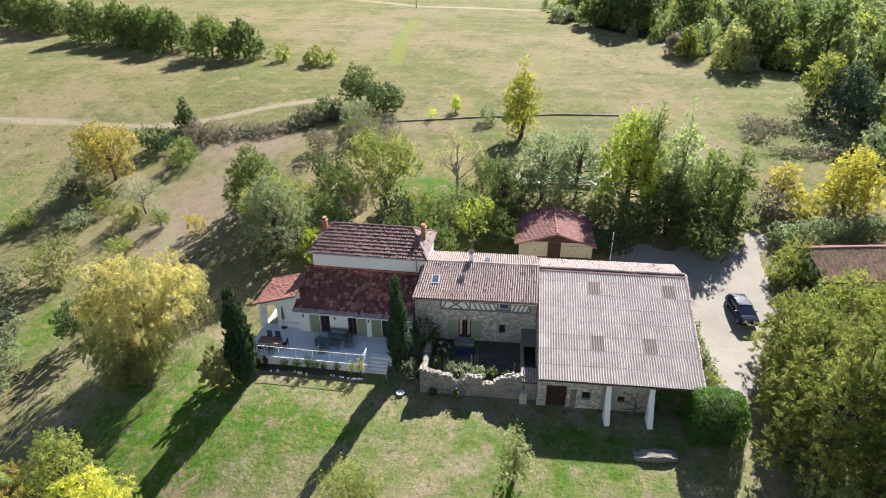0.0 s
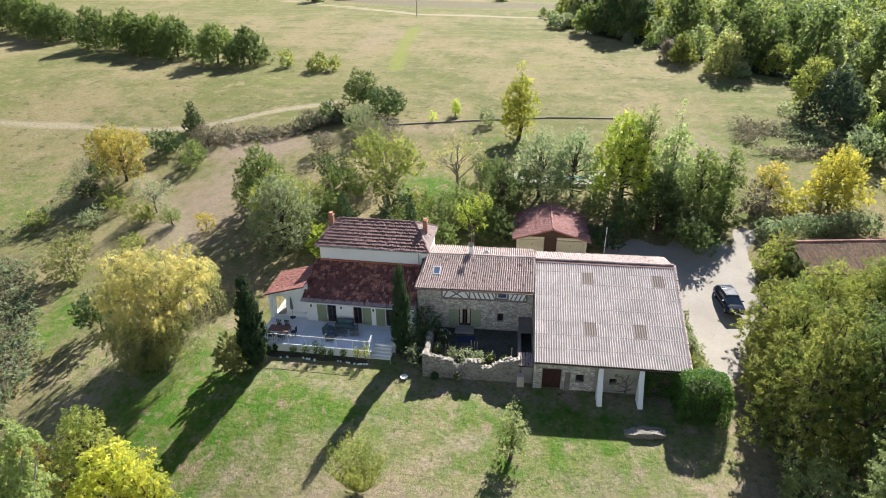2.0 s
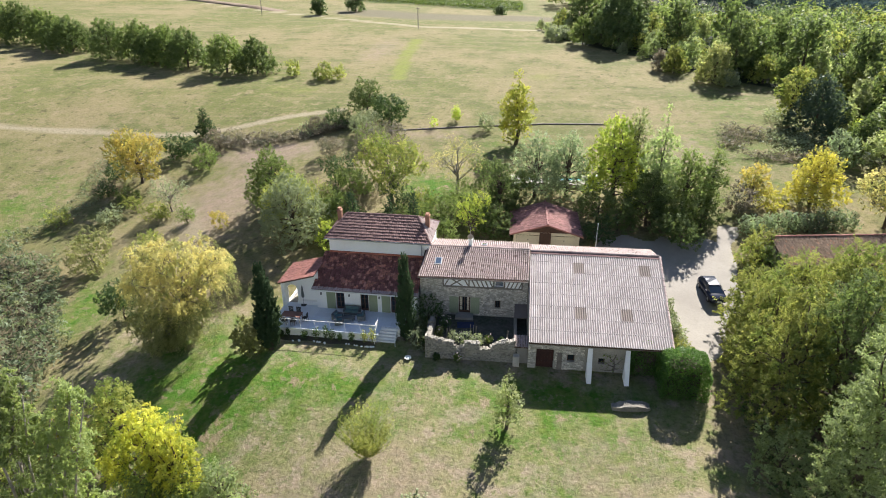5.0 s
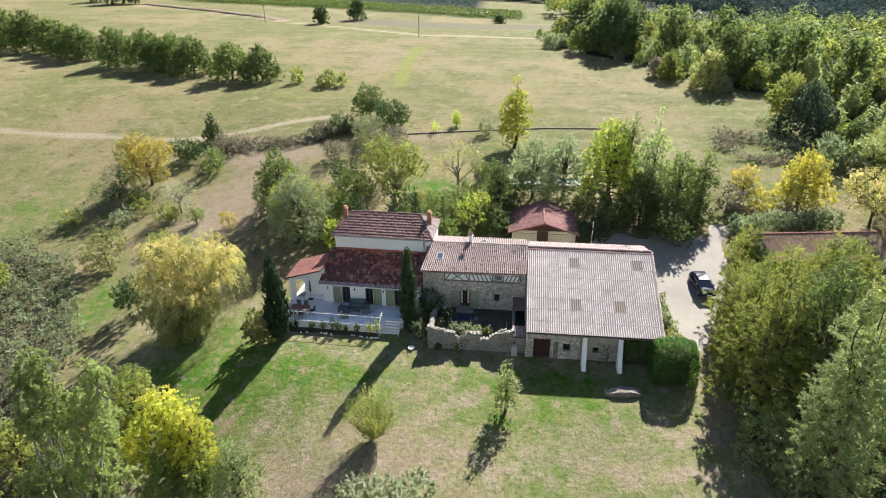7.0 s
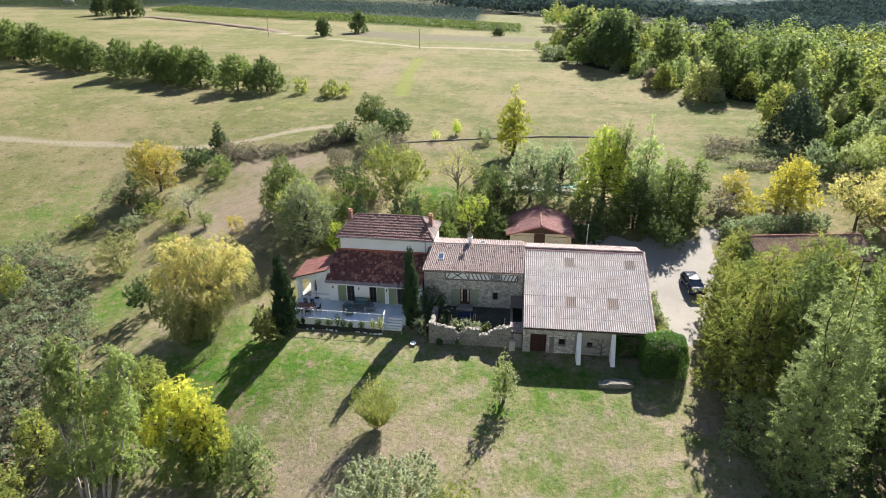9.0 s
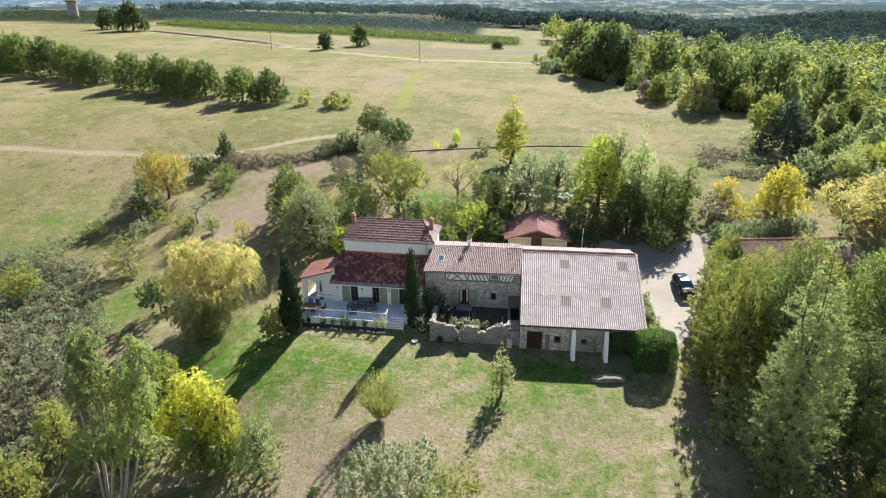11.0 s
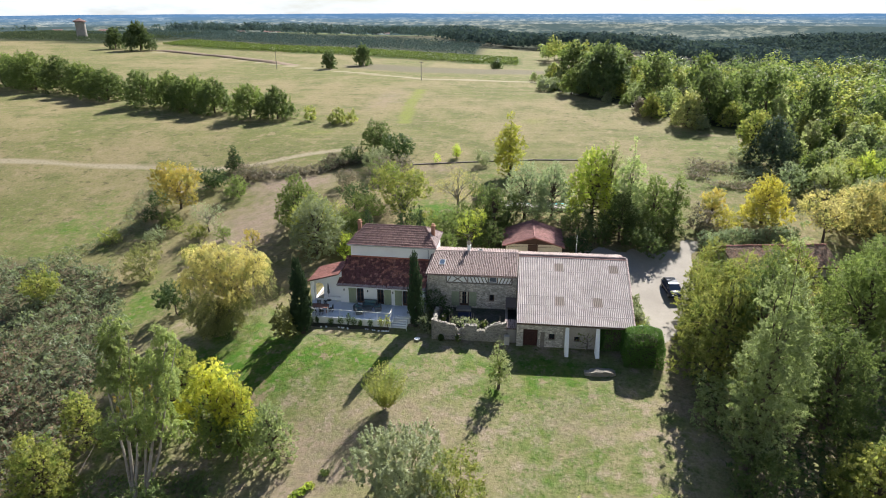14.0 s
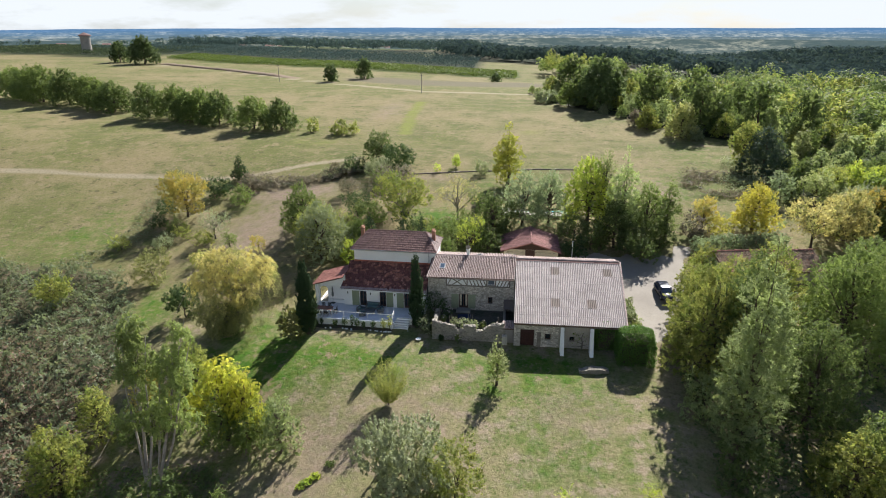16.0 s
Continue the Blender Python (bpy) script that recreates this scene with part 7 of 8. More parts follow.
# ---------------------------------------------------------------- wood east of the meadow
EDGE_Y = [60, 78, 90, 101, 112, 122, 128, 135, 153, 165, 178, 192]
EDGE_X = [62, 57, 52, 53, 55, 58, 52, 43, 33, 24, 15, 8]
wood_edge = lambda y: np.interp(y, EDGE_Y, EDGE_X)
templates = []
for i, (leaf, style, h, r) in enumerate([("f_wood", "plume", 10, 4.2), ("f_green", "plume", 9.5, 4.2), ("f_ygreen", "plume", 8.5, 3.9), ("f_mid", "plume", 9.5, 4.2), ("f_grey", "plume", 7, 3.8), ("f_lime", "plume", 7.5, 3.6), ("f_poplar", "plume", 9.5, 3.4), ("f_pale", "poplar", 11.5, 2.6)]):
    templates.append(plant(0, -120 - 12 * i, h, r, leaf, style, 400 + i, {"f_mid": "mid green woodland tree", "f_wood": "deep green woodland tree", "f_ygreen": "yellow-green woodland tree", "f_green": "green woodland tree in full leaf", "f_grey": "grey-green willow bush at the wood edge", "f_lime": "lime-yellow autumn woodland tree", "f_poplar": "silvery green woodland poplar", "f_pale": "tall pale-leaved poplar in the wood"}[leaf], "tree", "woodland_tree", size=0.46, dens=5.6, group="woodland trees", clump=0.65))
rw = random.Random(12)
used = set()
picks = [0, 0, 1, 1, 3, 3, 2, 2, 6, 6, 4, 7, 7, 2]
y = 60.0
deep = []
while y < 215:
    x = float(wood_edge(y)) + 3.0
    first = True
    while x < 175:
        px, py = x + rw.uniform(-1.6, 1.6), y + rw.uniform(-1.6, 1.6)
        d = px - float(wood_edge(py))
        if d > 1.5 and (py < 195 or px < 60) and (first or rw.random() > 0.12):
            k = rw.choice(picks if py > 105 else [2, 4, 4, 6, 6, 3, 1, 0, 5, 7, 7])
            s = rw.uniform(0.62, 1.28) * (0.72 if first else 1.0)
            if d < 36:
                m = pose(px, py, float(ground(px, py)) - 0.1, 0, 0, rw.uniform(0, 360)) @ Matrix.Diagonal((s, s, s * rw.uniform(0.85, 1.15), 1))
                if k in used:
                    copy_thing(templates[k], m)
                else:
                    templates[k].matrix_basis = m
                    used.add(k)
            else:
                deep.append((px, py, s))
        first = False
        x += 6.2
    y += 5.6
for k, tmp in enumerate(templates):
    if k not in used:
        tmp.matrix_basis = pose(62 + 4 * k, 100, float(ground(62 + 4 * k, 100)))


def canopy(name, trees, leaf, size, per, seed, label, hgt=9.0, rad=4.0, shadows=None):
    """Far woodland as one mass of leafy crowns."""
    rng = np.random.default_rng(seed)
    P, O = [], []
    for x, y, s in trees:
        n = max(12, int(per * s * s))
        d = unit(rng.normal(0, 1, (n, 3)))
        d[:, 2] = np.abs(d[:, 2]) * 1.1 - 0.2
        # seven upright lobes to a crown
        k = rng.integers(0, 7, n)
        a = k * 2.4 + s * 20
        off = np.stack([np.cos(a) * 0.62 * (k > 0), np.sin(a) * 0.62 * (k > 0), 0.10 * np.sin(k * 5.0 + s * 30) + 0.14 * (k == 0)], -1)
        c = np.array([x, y, float(ground(x, y)) + hgt * 0.50 * s])
        P.append(c + (off * np.array([rad, rad, hgt]) + d * np.array([0.45 * rad, 0.45 * rad, 0.42 * hgt]) * rng.uniform(0.75, 1.05, (n, 1))) * s)
        O.append(d + np.array([0, 0, 0.2]))
    P, O = np.concatenate(P), np.concatenate(O)
    me = leaves_mesh(name, P, O, size, rng, 0.6, 1.5 if size < 0.8 else 2.2)
    return tagged(link_mesh(name, me, M[leaf]), label, "woodland", kind="stuff")


third = [[t for i, t in enumerate(deep) if i % 3 == k] for k in range(3)]
canopy("woodland", third[0], "f_wood", 0.42, 430, 81, "mixed woodland crowns", 8.5, 4.2)
canopy("woodland", third[1], "f_mid", 0.42, 430, 82, "dark woodland crowns", 9, 4.2)
canopy("woodland", third[2], "f_ygreen", 0.42, 430, 83, "yellowing woodland crowns", 8, 4.0)
# large oak at the wood's corner, and pale trees in the field hedge
plant(29.5, 172, 15.5, 9.0, "f_wood", "plume", 90, "big round oak at the corner of the wood", size=0.5, dens=9, clump=0.8)
plant(20.5, 175, 8.0, 3.6, "f_mid", "plume", 91, "yellow-green tree at the wood corner", size=0.45, dens=9, clump=0.7)
plant(14, 184, 4.0, 4.0, "f_grey", "shrub", 92, "silvery bush at the wood corner", "shrub", "shrub", size=0.45, dens=9, clump=0.7)


def woods(name, n, region, leaf, size, per, seed, label, hgt, rad):
    rng = np.random.default_rng(seed)
    out = []
    x0, x1, y0, y1 = region[:4]
    while len(out) < n:
        x, y = rng.uniform(x0, x1), rng.uniform(y0, y1)
        if region[4](x, y):
            out.append((x, y, rng.uniform(0.7, 1.25)))
    return canopy(name, out, leaf, size, per, seed, label, hgt, rad)


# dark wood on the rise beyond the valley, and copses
woods("far_wood", 1400, (-60, 620, 270, 760, lambda x, y: y > (425 - 0.62 * x if x < 75 else 345 - 0.4 * x) and x < 0.62 * y - 20), "f_far_haze", 1.15, 105, 101, "dark wood on the rise beyond the field", 10.5, 8.0)
woods("far_wood", 240, (-330, -20, 520, 660, lambda x, y: True), "f_far_haze", 1.1, 75, 102, "dark far belt of trees", 9, 7)
woods("far_wood", 190, (180, 620, 280, 620, lambda x, y: x > 0.60 * y and (x * 0.013 + y * 0.02) % 2 < 1.2), "f_valley", 0.9, 80, 103, "scattered valley trees", 8, 5)
woods("far_wood", 26, (18, 60, 300, 345, lambda x, y: True), "f_mid", 0.6, 330, 104, "green copse beyond the field", 7.5, 4.5)
woods("far_wood", 8, (22, 40, 305, 330, lambda x, y: True), "f_ygreen", 0.6, 330, 107, "yellow-green poplars beyond the field", 12, 4.0)
woods("far_wood", 160, (-900, 1100, 820, 1200, lambda x, y: (x * 0.004 + 0.5 * math.sin(y * 0.01)) % 1.0 < 0.55), "f_far_haze", 2.4, 32, 105, "far tree belts on the plain", 9, 16)
for x, y, h, r in ((-76, 244, 7.8, 3.2), (-65.5, 262.5, 9.6, 4.0), (-5, 270, 3.6, 2.6), (-224, 323, 12.0, 5.6), (-206, 318, 15.5, 9.0)):
    plant(x, y, h, r, "f_wood", "plume", int(-x), "lone dark tree on the field edge", size=0.6, dens=6, clump=0.9, group="lone field trees")


# ---------------------------------------------------------------- vineyard
def vine_rows(name, y0, y1, x0, x1, step, leaf, seed, label, hgt=1.6):
    rng = np.random.default_rng(seed)
    P = []
    y = y0
    while y < y1:
        n = int((x1 - x0) * (13 if hgt < 2 else 8))
        x = rng.uniform(x0, x1, n)
        yy = y - 0.30 * (x + 60) + rng.normal(0, 0.25, n)
        P.append(np.stack([x, yy, ground(x, yy) + hgt * np.sqrt(rng.uniform(0.05, 1, n))], -1))
        y += step
    P = np.concatenate(P)
    me = leaves_mesh(name, P, np.tile([0.0, -0.3, 1.0], (len(P), 1)), 0.46, rng, 0.7)
    return tagged(link_mesh(name, me, M[leaf]), label, "vineyard", kind="stuff")


vine_rows("vineyard", 312, 350, -215, 5, 3.2, "f_vine", 111, "green vineyard rows beyond the meadow")
vine_rows("orchard_rows", 358, 470, -330, -20, 8, "f_far_haze", 112, "dark orchard rows beyond the vineyard", 3.2)
vine_rows("orchard_rows", 300, 420, -420, -235, 6, "f_valley", 113, "dark orchard rows on the hill", 3.0)

# earth bank between the meadow and the vineyard
bk = [(-206, 323), (-190, 316), (-170, 306), (-147, 294), (-125, 277), (-110, 265), (-95, 253)]
rows = []
rb = np.random.default_rng(77)
for (ax, ay), (bx2, by2) in zip(bk, bk[1:]):
    for k in range(8):
        x, y = ax + (bx2 - ax) * k / 8, ay + (by2 - ay) * k / 8
        tp = min(1.0, len(rows) / 8, (48 - len(rows)) / 8)
        rows.append([(x + o * 0.5 + rb.normal(0, 0.15), y + o * 0.85, float(ground(x, y)) - 0.1 + zz * rb.uniform(0.8, 1.25)) for o, zz in ((-1.2, 0.0), (-0.7, 0.5 * tp), (0.4, 0.85 * tp), (3.5, 0.7 * tp), (6.5, 0.0))])
tagged(link_mesh("earth_bank", grid_mesh("earth_bank", np.array(rows)), M["earth"]), "bare brown earth bank below the vineyard", "earth bank", kind="structure")

# ---------------------------------------------------------------- water tower, poles, village
tower = thing("water_tower", pose(-296, 398, float(ground(-296, 398)) - 0.2), "pale concrete water tower on the hill", "water tower")
bm = bmesh.new()
tube(bm, [(0, 0, 0), (0, 0, 4), (0, 0, 8.0), (0, 0, 8.8), (0, 0, 11.8)], [3.6, 3.3, 3.2, 3.3, 3.2], 20)
part("shaft", bm, M["concrete"], tower)
part("cap", tube(bmesh.new(), [(0, 0, 11.8), (0, 0, 12.4), (0, 0, 14.2)], [4.3, 4.2, 0.5], 20), M["tile_brown"], tower, "dark conical tiled cap")
part("plinth", tube(bmesh.new(), [(0, 0, -1), (0, 0, 1.2)], [5.5, 4.6], 20), M["concrete"], tower)
mast = thing("lattice_mast", pose(1010, 2900, float(ground(1010, 2900))), "far radio tower on the horizon", "mast")
part("mast", tube(bmesh.new(), [(0, 0, 0), (0, 0, 44), (0, 0, 45), (0, 0, 52)], [4, 3, 5, 5], 8), M["concrete"], mast)
for x, y, h in ((-30.7, 205.5, 7), (-98, 240, 7.5), (95, 200, 8)):
    po = thing("utility_pole", pose(x, y, float(ground(x, y)) - 0.3), "grey wooden utility pole at the field edge", "utility pole", "field poles")
    part("pole", tube(bmesh.new(), [(0, 0, 0), (0, 0, h)], [0.14, 0.1], 8), M["concrete"], po)
    part("cross_arm", boxes((-0.8, 0.8, -0.06, 0.06, h - 0.5, h - 0.38)), M["timber"], po)
rv = random.Random(31)
for i in range(34):
    x, y = rv.uniform(-160, 420) if i < 14 else rv.uniform(-700, 900), rv.uniform(700, 800) if i < 14 else rv.uniform(900, 1200)
    k = 0.8 if i < 14 else 1.0
    w, d2, h = rv.uniform(5, 9) * k, rv.uniform(4, 6) * k, rv.uniform(3, 5) * k
    hs = thing("far_house", pose(x, y, float(ground(x, y)) - 0.5, 0, 0, rv.uniform(-30, 30)), "far pale house with a brown tile roof", "house", "village houses")
    part("wall", boxes((-w, w, -d2, d2, 0, h)), M["render_white"], hs)
    part("roof", prism(bmesh.new(), [(-w - 0.4, -d2 - 0.4, h), (-w - 0.4, 0, h + d2 * 0.45), (-w - 0.4, d2 + 0.4, h)], (2 * w + 0.8, 0, 0)), M["tile_brown"], hs)


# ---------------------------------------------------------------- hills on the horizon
# unlit emission; distance haze is put into both colours
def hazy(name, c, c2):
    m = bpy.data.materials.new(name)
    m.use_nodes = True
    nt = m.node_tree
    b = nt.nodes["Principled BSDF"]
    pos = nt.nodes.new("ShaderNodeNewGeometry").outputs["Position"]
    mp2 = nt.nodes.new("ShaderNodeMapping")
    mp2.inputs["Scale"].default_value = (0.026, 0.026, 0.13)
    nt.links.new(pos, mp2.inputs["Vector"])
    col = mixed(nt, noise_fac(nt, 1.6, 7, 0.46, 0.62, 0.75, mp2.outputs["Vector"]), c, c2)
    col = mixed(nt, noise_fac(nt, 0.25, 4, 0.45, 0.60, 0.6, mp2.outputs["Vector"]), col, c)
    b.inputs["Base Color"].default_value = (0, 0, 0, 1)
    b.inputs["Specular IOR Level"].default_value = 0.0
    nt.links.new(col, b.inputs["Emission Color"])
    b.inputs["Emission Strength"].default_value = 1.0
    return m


# each ridge farther off is bluer: haze painted in, not air
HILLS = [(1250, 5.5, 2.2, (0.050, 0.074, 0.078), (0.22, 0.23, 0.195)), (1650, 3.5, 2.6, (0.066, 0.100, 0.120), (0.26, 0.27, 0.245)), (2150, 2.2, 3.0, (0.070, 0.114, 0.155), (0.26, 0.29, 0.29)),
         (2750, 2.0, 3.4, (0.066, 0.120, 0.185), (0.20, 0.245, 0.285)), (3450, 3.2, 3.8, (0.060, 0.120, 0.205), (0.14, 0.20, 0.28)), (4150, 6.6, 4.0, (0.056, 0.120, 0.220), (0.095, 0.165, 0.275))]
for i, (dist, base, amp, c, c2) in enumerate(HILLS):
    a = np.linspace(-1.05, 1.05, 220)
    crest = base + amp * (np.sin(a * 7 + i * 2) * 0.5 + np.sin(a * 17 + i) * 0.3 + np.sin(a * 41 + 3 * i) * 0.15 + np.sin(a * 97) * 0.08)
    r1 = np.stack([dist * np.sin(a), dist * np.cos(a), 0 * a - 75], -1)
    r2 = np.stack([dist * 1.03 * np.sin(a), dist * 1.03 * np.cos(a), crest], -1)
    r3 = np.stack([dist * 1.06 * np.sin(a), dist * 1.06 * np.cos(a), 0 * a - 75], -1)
    ob = link_mesh("backdrop", grid_mesh("backdrop", np.stack([r1, r2, r3])), hazy("haze_tinted_hills", c, c2))
    structure(ob, "distant wooded hills on the horizon, haze-tinted and self-lit", "backdrop")


# ---------------------------------------------------------------- car
def build_car():
    car = thing("car", pose(23.35, 51.7, float(ground(23.35, 51.7)) + 0.03, 0, 0, 184), "dark blue estate car parked on the gravel", "car")
    # side profile sections along y (front at +y): half width, sill, shoulder, roof
    secs = [(-2.25, 0.72, 0.42, 0.78, 0.84), (-2.15, 0.84, 0.28, 0.92, 1.00), (-1.5, 0.90, 0.22, 0.96, 1.02), (0.0, 0.91, 0.22, 0.94, 0.98), (0.95, 0.91, 0.22, 0.92, 0.95), (1.9, 0.86, 0.24, 0.78, 0.82), (2.2, 0.74, 0.34, 0.62, 0.66), (2.27, 0.6, 0.42, 0.55, 0.57)]
    bm = bmesh.new()
    rows = []
    for y, w, s, sh, top in secs:
        rows.append([bm.verts.new(p) for p in ((-w * 0.92, y, s), (-w, y, (s + sh) / 2), (-w * 0.97, y, sh), (-w * 0.7, y, top), (0, y, top + 0.02), (w * 0.7, y, top), (w * 0.97, y, sh), (w, y, (s + sh) / 2), (w * 0.92, y, s))])
    for a, b in zip(rows, rows[1:]):
        for k in range(8):
            bm.faces.new((a[k], a[k + 1], b[k + 1], b[k]))
        bm.faces.new((a[8], a[0], b[0], b[8]))
    bm.faces.new(rows[0][::-1])
    bm.faces.new(rows[-1])
    bmesh.ops.recalc_face_normals(bm, faces=bm.faces[:])
    for f in bm.faces:
        f.smooth = True
    part("body", bm, M["car_paint"], car)
    bm = bmesh.new()
    rows = []
    for y, w, z in ((-2.1, 0.70, 0.97), (-1.75, 0.64, 1.36), (-1.0, 0.62, 1.46), (0.0, 0.62, 1.47), (0.45, 0.60, 1.42), (1.25, 0.70, 0.93)):
        rows.append([bm.verts.new(p) for p in ((-w - 0.14 * (z > 1), y, 0.93), (-w, y, z), (0, y, z + 0.025), (w, y, z), (w + 0.14 * (z > 1), y, 0.93))])
    for a, b in zip(rows, rows[1:]):
        for k in range(4):
            bm.faces.new((a[k], a[k + 1], b[k + 1], b[k]))
    bm.faces.new(rows[0][::-1])
    bm.faces.new(rows[-1])
    bmesh.ops.recalc_face_normals(bm, faces=bm.faces[:])
    part("cabin_glass", bm, M["car_glass"], car, "dark tinted windows and windscreen")
    part("roof_panel", prism(bmesh.new(), [(-0.62, -1.7, 1.405), (0.62, -1.7, 1.405), (0.62, -0.9, 1.50), (0.62, 0.1, 1.51), (0.59, 0.42, 1.46), (-0.59, 0.42, 1.46), (-0.62, 0.1, 1.51), (-0.62, -0.9, 1.50)], (0, 0, 0.025)), M["car_paint"], car)
    for sx in (-1, 1):
        part("pillar", tube(bmesh.new(), [(sx * 0.8, 1.2, 0.95), (sx * 0.63, 0.45, 1.45), (sx * 0.64, -1.0, 1.48), (sx * 0.68, -1.75, 1.38), (sx * 0.76, -2.08, 0.98)], [0.03] * 5, 5), M["car_paint"], car)
        part("wing_mirror", boxes((sx * 0.98 - 0.09, sx * 0.98 + 0.09, 0.72, 0.84, 0.95, 1.07), bevel=0.02), M["car_paint"], car)
        part("headlight", boxes((sx * 0.62 - 0.16, sx * 0.62 + 0.16, 2.08, 2.215, 0.58, 0.70), bevel=0.02), M["car_glass"], car, "clear headlight")
        part("tail_light", boxes((sx * 0.66 - 0.12, sx * 0.66 + 0.12, -2.27, -2.14, 0.72, 0.88), bevel=0.02), M["lamp_red"], car, "red tail light")
        for wy in (-1.4, 1.38):
            bm = bmesh.new()
            tube(bm, [(sx * 0.70, wy, 0.32), (sx * 0.72, wy, 0.32), (sx * 0.90, wy, 0.32), (sx * 0.92, wy, 0.32)], [0.28, 0.32, 0.32, 0.28], 18)
            tyre = part("wheel", bm, M["rubber"], car)
            part("rim", tube(bmesh.new(), [(sx * 0.905, wy, 0.32), (sx * 0.928, wy, 0.32)], [0.21, 0.17], 12), M["rim"], tyre)
    part("number_plate", boxes((-0.26, 0.26, 2.275, 2.285, 0.42, 0.53)), M["paint_white"], car, "plain white plate")
    return car


build_car()

# ---------------------------------------------------------------- stone trough and clipped hedge by the barn
trough = thing("stone_trough", pose(12.2, 34.1, float(ground(12.2, 34.1)) - 0.05, 0, 0, 3), "long rough limestone trough on the lawn", "trough")
bm = bmesh.new()
box(bm, -1.6, 1.6, -0.42, 0.42, -0.15, 0.46)
bmesh.ops.subdivide_edges(bm, edges=bm.edges[:], cuts=8, use_grid_fill=True)
for v in bm.verts:
    end = abs(v.co.x / 1.6)
    v.co.y *= 1 - 0.35 * end ** 3
    v.co.z += (0.12 * (1 - end * end) - (0.10 + 0.2 * (v.co.x < 0)) * end ** 2) * (v.co.z > 0.1) * (1 - 0.4 * abs(v.co.y / 0.42))
    v.co += noise.noise_vector(v.co * 2.1 + Vector((3, 1, 7))) * 0.12 + noise.noise_vector(v.co * 5.0) * 0.05
part("block", bm, M["stone_old"], trough)


def clipped(name, x0, x1, y0, y1, z0, z1, leaf, n, seed, label):
    """A clipped hedge block: leaves over a box with a slightly wavy skin and a twiggy core."""
    rng = np.random.default_rng(seed)
    root = thing(name, pose((x0 + x1) / 2, (y0 + y1) / 2, z0), label, "hedge")
    w, d, h = (x1 - x0) / 2, (y1 - y0) / 2, z1 - z0
    areas = np.array([2 * w * h, 2 * w * h, 2 * d * h, 2 * d * h, 4 * w * d])
    side = rng.choice(5, n, p=areas / areas.sum())
    u, v = rng.uniform(-1, 1, n), rng.uniform(0, 1, n)
    P = np.zeros((n, 3))
    O = np.zeros((n, 3))
    for k, (ax, sg) in enumerate(((1, -1), (1, 1), (0, -1), (0, 1))):
        s = side == k
        P[s, 1 - ax] = u[s] * (w if ax else d)
        P[s, ax] = sg * (d if ax else w)
        P[s, 2] = v[s] * h
        O[s, ax] = sg
    s = side == 4
    P[s] = np.stack([u[s] * w, (v[s] * 2 - 1) * d, 0 * u[s] + h], -1)
    O[s, 2] = 1
    P += O * (0.12 * np.sin(P[:, :1] * 3) * np.sin(P[:, 2:] * 3 + P[:, 1:2] * 2) - 0.1) + rng.normal(0, 0.09, (n, 3))
    # rounded shoulders
    shoulder = np.clip(P[:, 2] / h - 0.45, 0, 1)
    P[:, 0] *= 1 - 0.32 * shoulder ** 1.6
    P[:, 1] *= 1 - 0.32 * shoulder ** 1.6
    P[:, 2] += 0.16 * h * np.clip(1 - (P[:, 0] / w) ** 2 - (P[:, 1] / d) ** 2, -0.6, 1) * (P[:, 2] > 0.7 * h)
    P[:, 2] = np.maximum(P[:, 2], 0.03)
    link_mesh("foliage", leaves_mesh("foliage", P, O, 0.085, rng), M[leaf], root)
    part("core", boxes((-w * 0.62, w * 0.62, -d * 0.62, d * 0.62, 0, h * 0.82)), M["bark"], root, "dark twiggy core")
    return root


clipped("clipped_hedge", 14.9, 18.9, 35.4, 38.2, -1.0, 2.6, "f_laurel", 15000, 5, "large clipped laurel hedge at the barn corner")
clipped("ivy_screen", 12.6, 15.4, 38.3, 39.1, -0.85, 2.15, "f_laurel", 6000, 6, "dark ivy filling the open end bay of the barn")


def garden_plant(x, y, z, h, r, leaf, seed, label, group="", n=220, size=0.09, flowers=0):
    rng = np.random.default_rng(seed)
    root = thing("garden_plant", pose(x, y, z), label, "plant", group)
    bm = bmesh.new()
    for k in range(5):
        a = rng.uniform(0, 6.28)
        tube(bm, [(0, 0, 0), (0.3 * r * math.cos(a), 0.3 * r * math.sin(a), h * 0.5), (0.6 * r * math.cos(a), 0.6 * r * math.sin(a), h * 0.85)], [0.02, 0.015, 0.008], 4)
    part("stems", bm, M["bark"], root)
    d = unit(rng.normal(0, 1, (n, 3)))
    P = d * np.array([r, r, h * 0.5]) * rng.uniform(0.4, 1, (n, 1)) + np.array([0, 0, h * 0.55])
    link_mesh("foliage", leaves_mesh("foliage", P, d, size, rng), M[leaf], root)
    if flowers:
        d = unit(rng.normal(0, 1, (flowers, 3)))
        d[:, 2] = np.abs(d[:, 2])
        P = d * np.array([r, r, h * 0.5]) * 1.03 + np.array([0, 0, h * 0.55])
        link_mesh("blossom", leaves_mesh("blossom", P, d, 0.07, rng, 0.9), M["flower"], root)
    return root


# bed along the terrace wall: dark soil, an edging of pale stones, shrubs
bed = thing("flower_bed", pose(0, 0, 0), "dark soil bed edged with pale stones below the terrace", "flower bed")
rb2 = random.Random(21)
rows = []
for k in range(36):
    x = -8.9 + 0.31 * k
    row = []
    for y in (-4.07, -4.3, -4.55, -4.78 - 0.10 * math.sin(x * 1.7)):
        p = HW @ Vector((x, y, 0))
        row.append((p.x, p.y, float(ground(p.x, p.y)) + (0.07 if y > -4.6 else 0.0) + 0.02 * rb2.random()))
    rows.append(row)
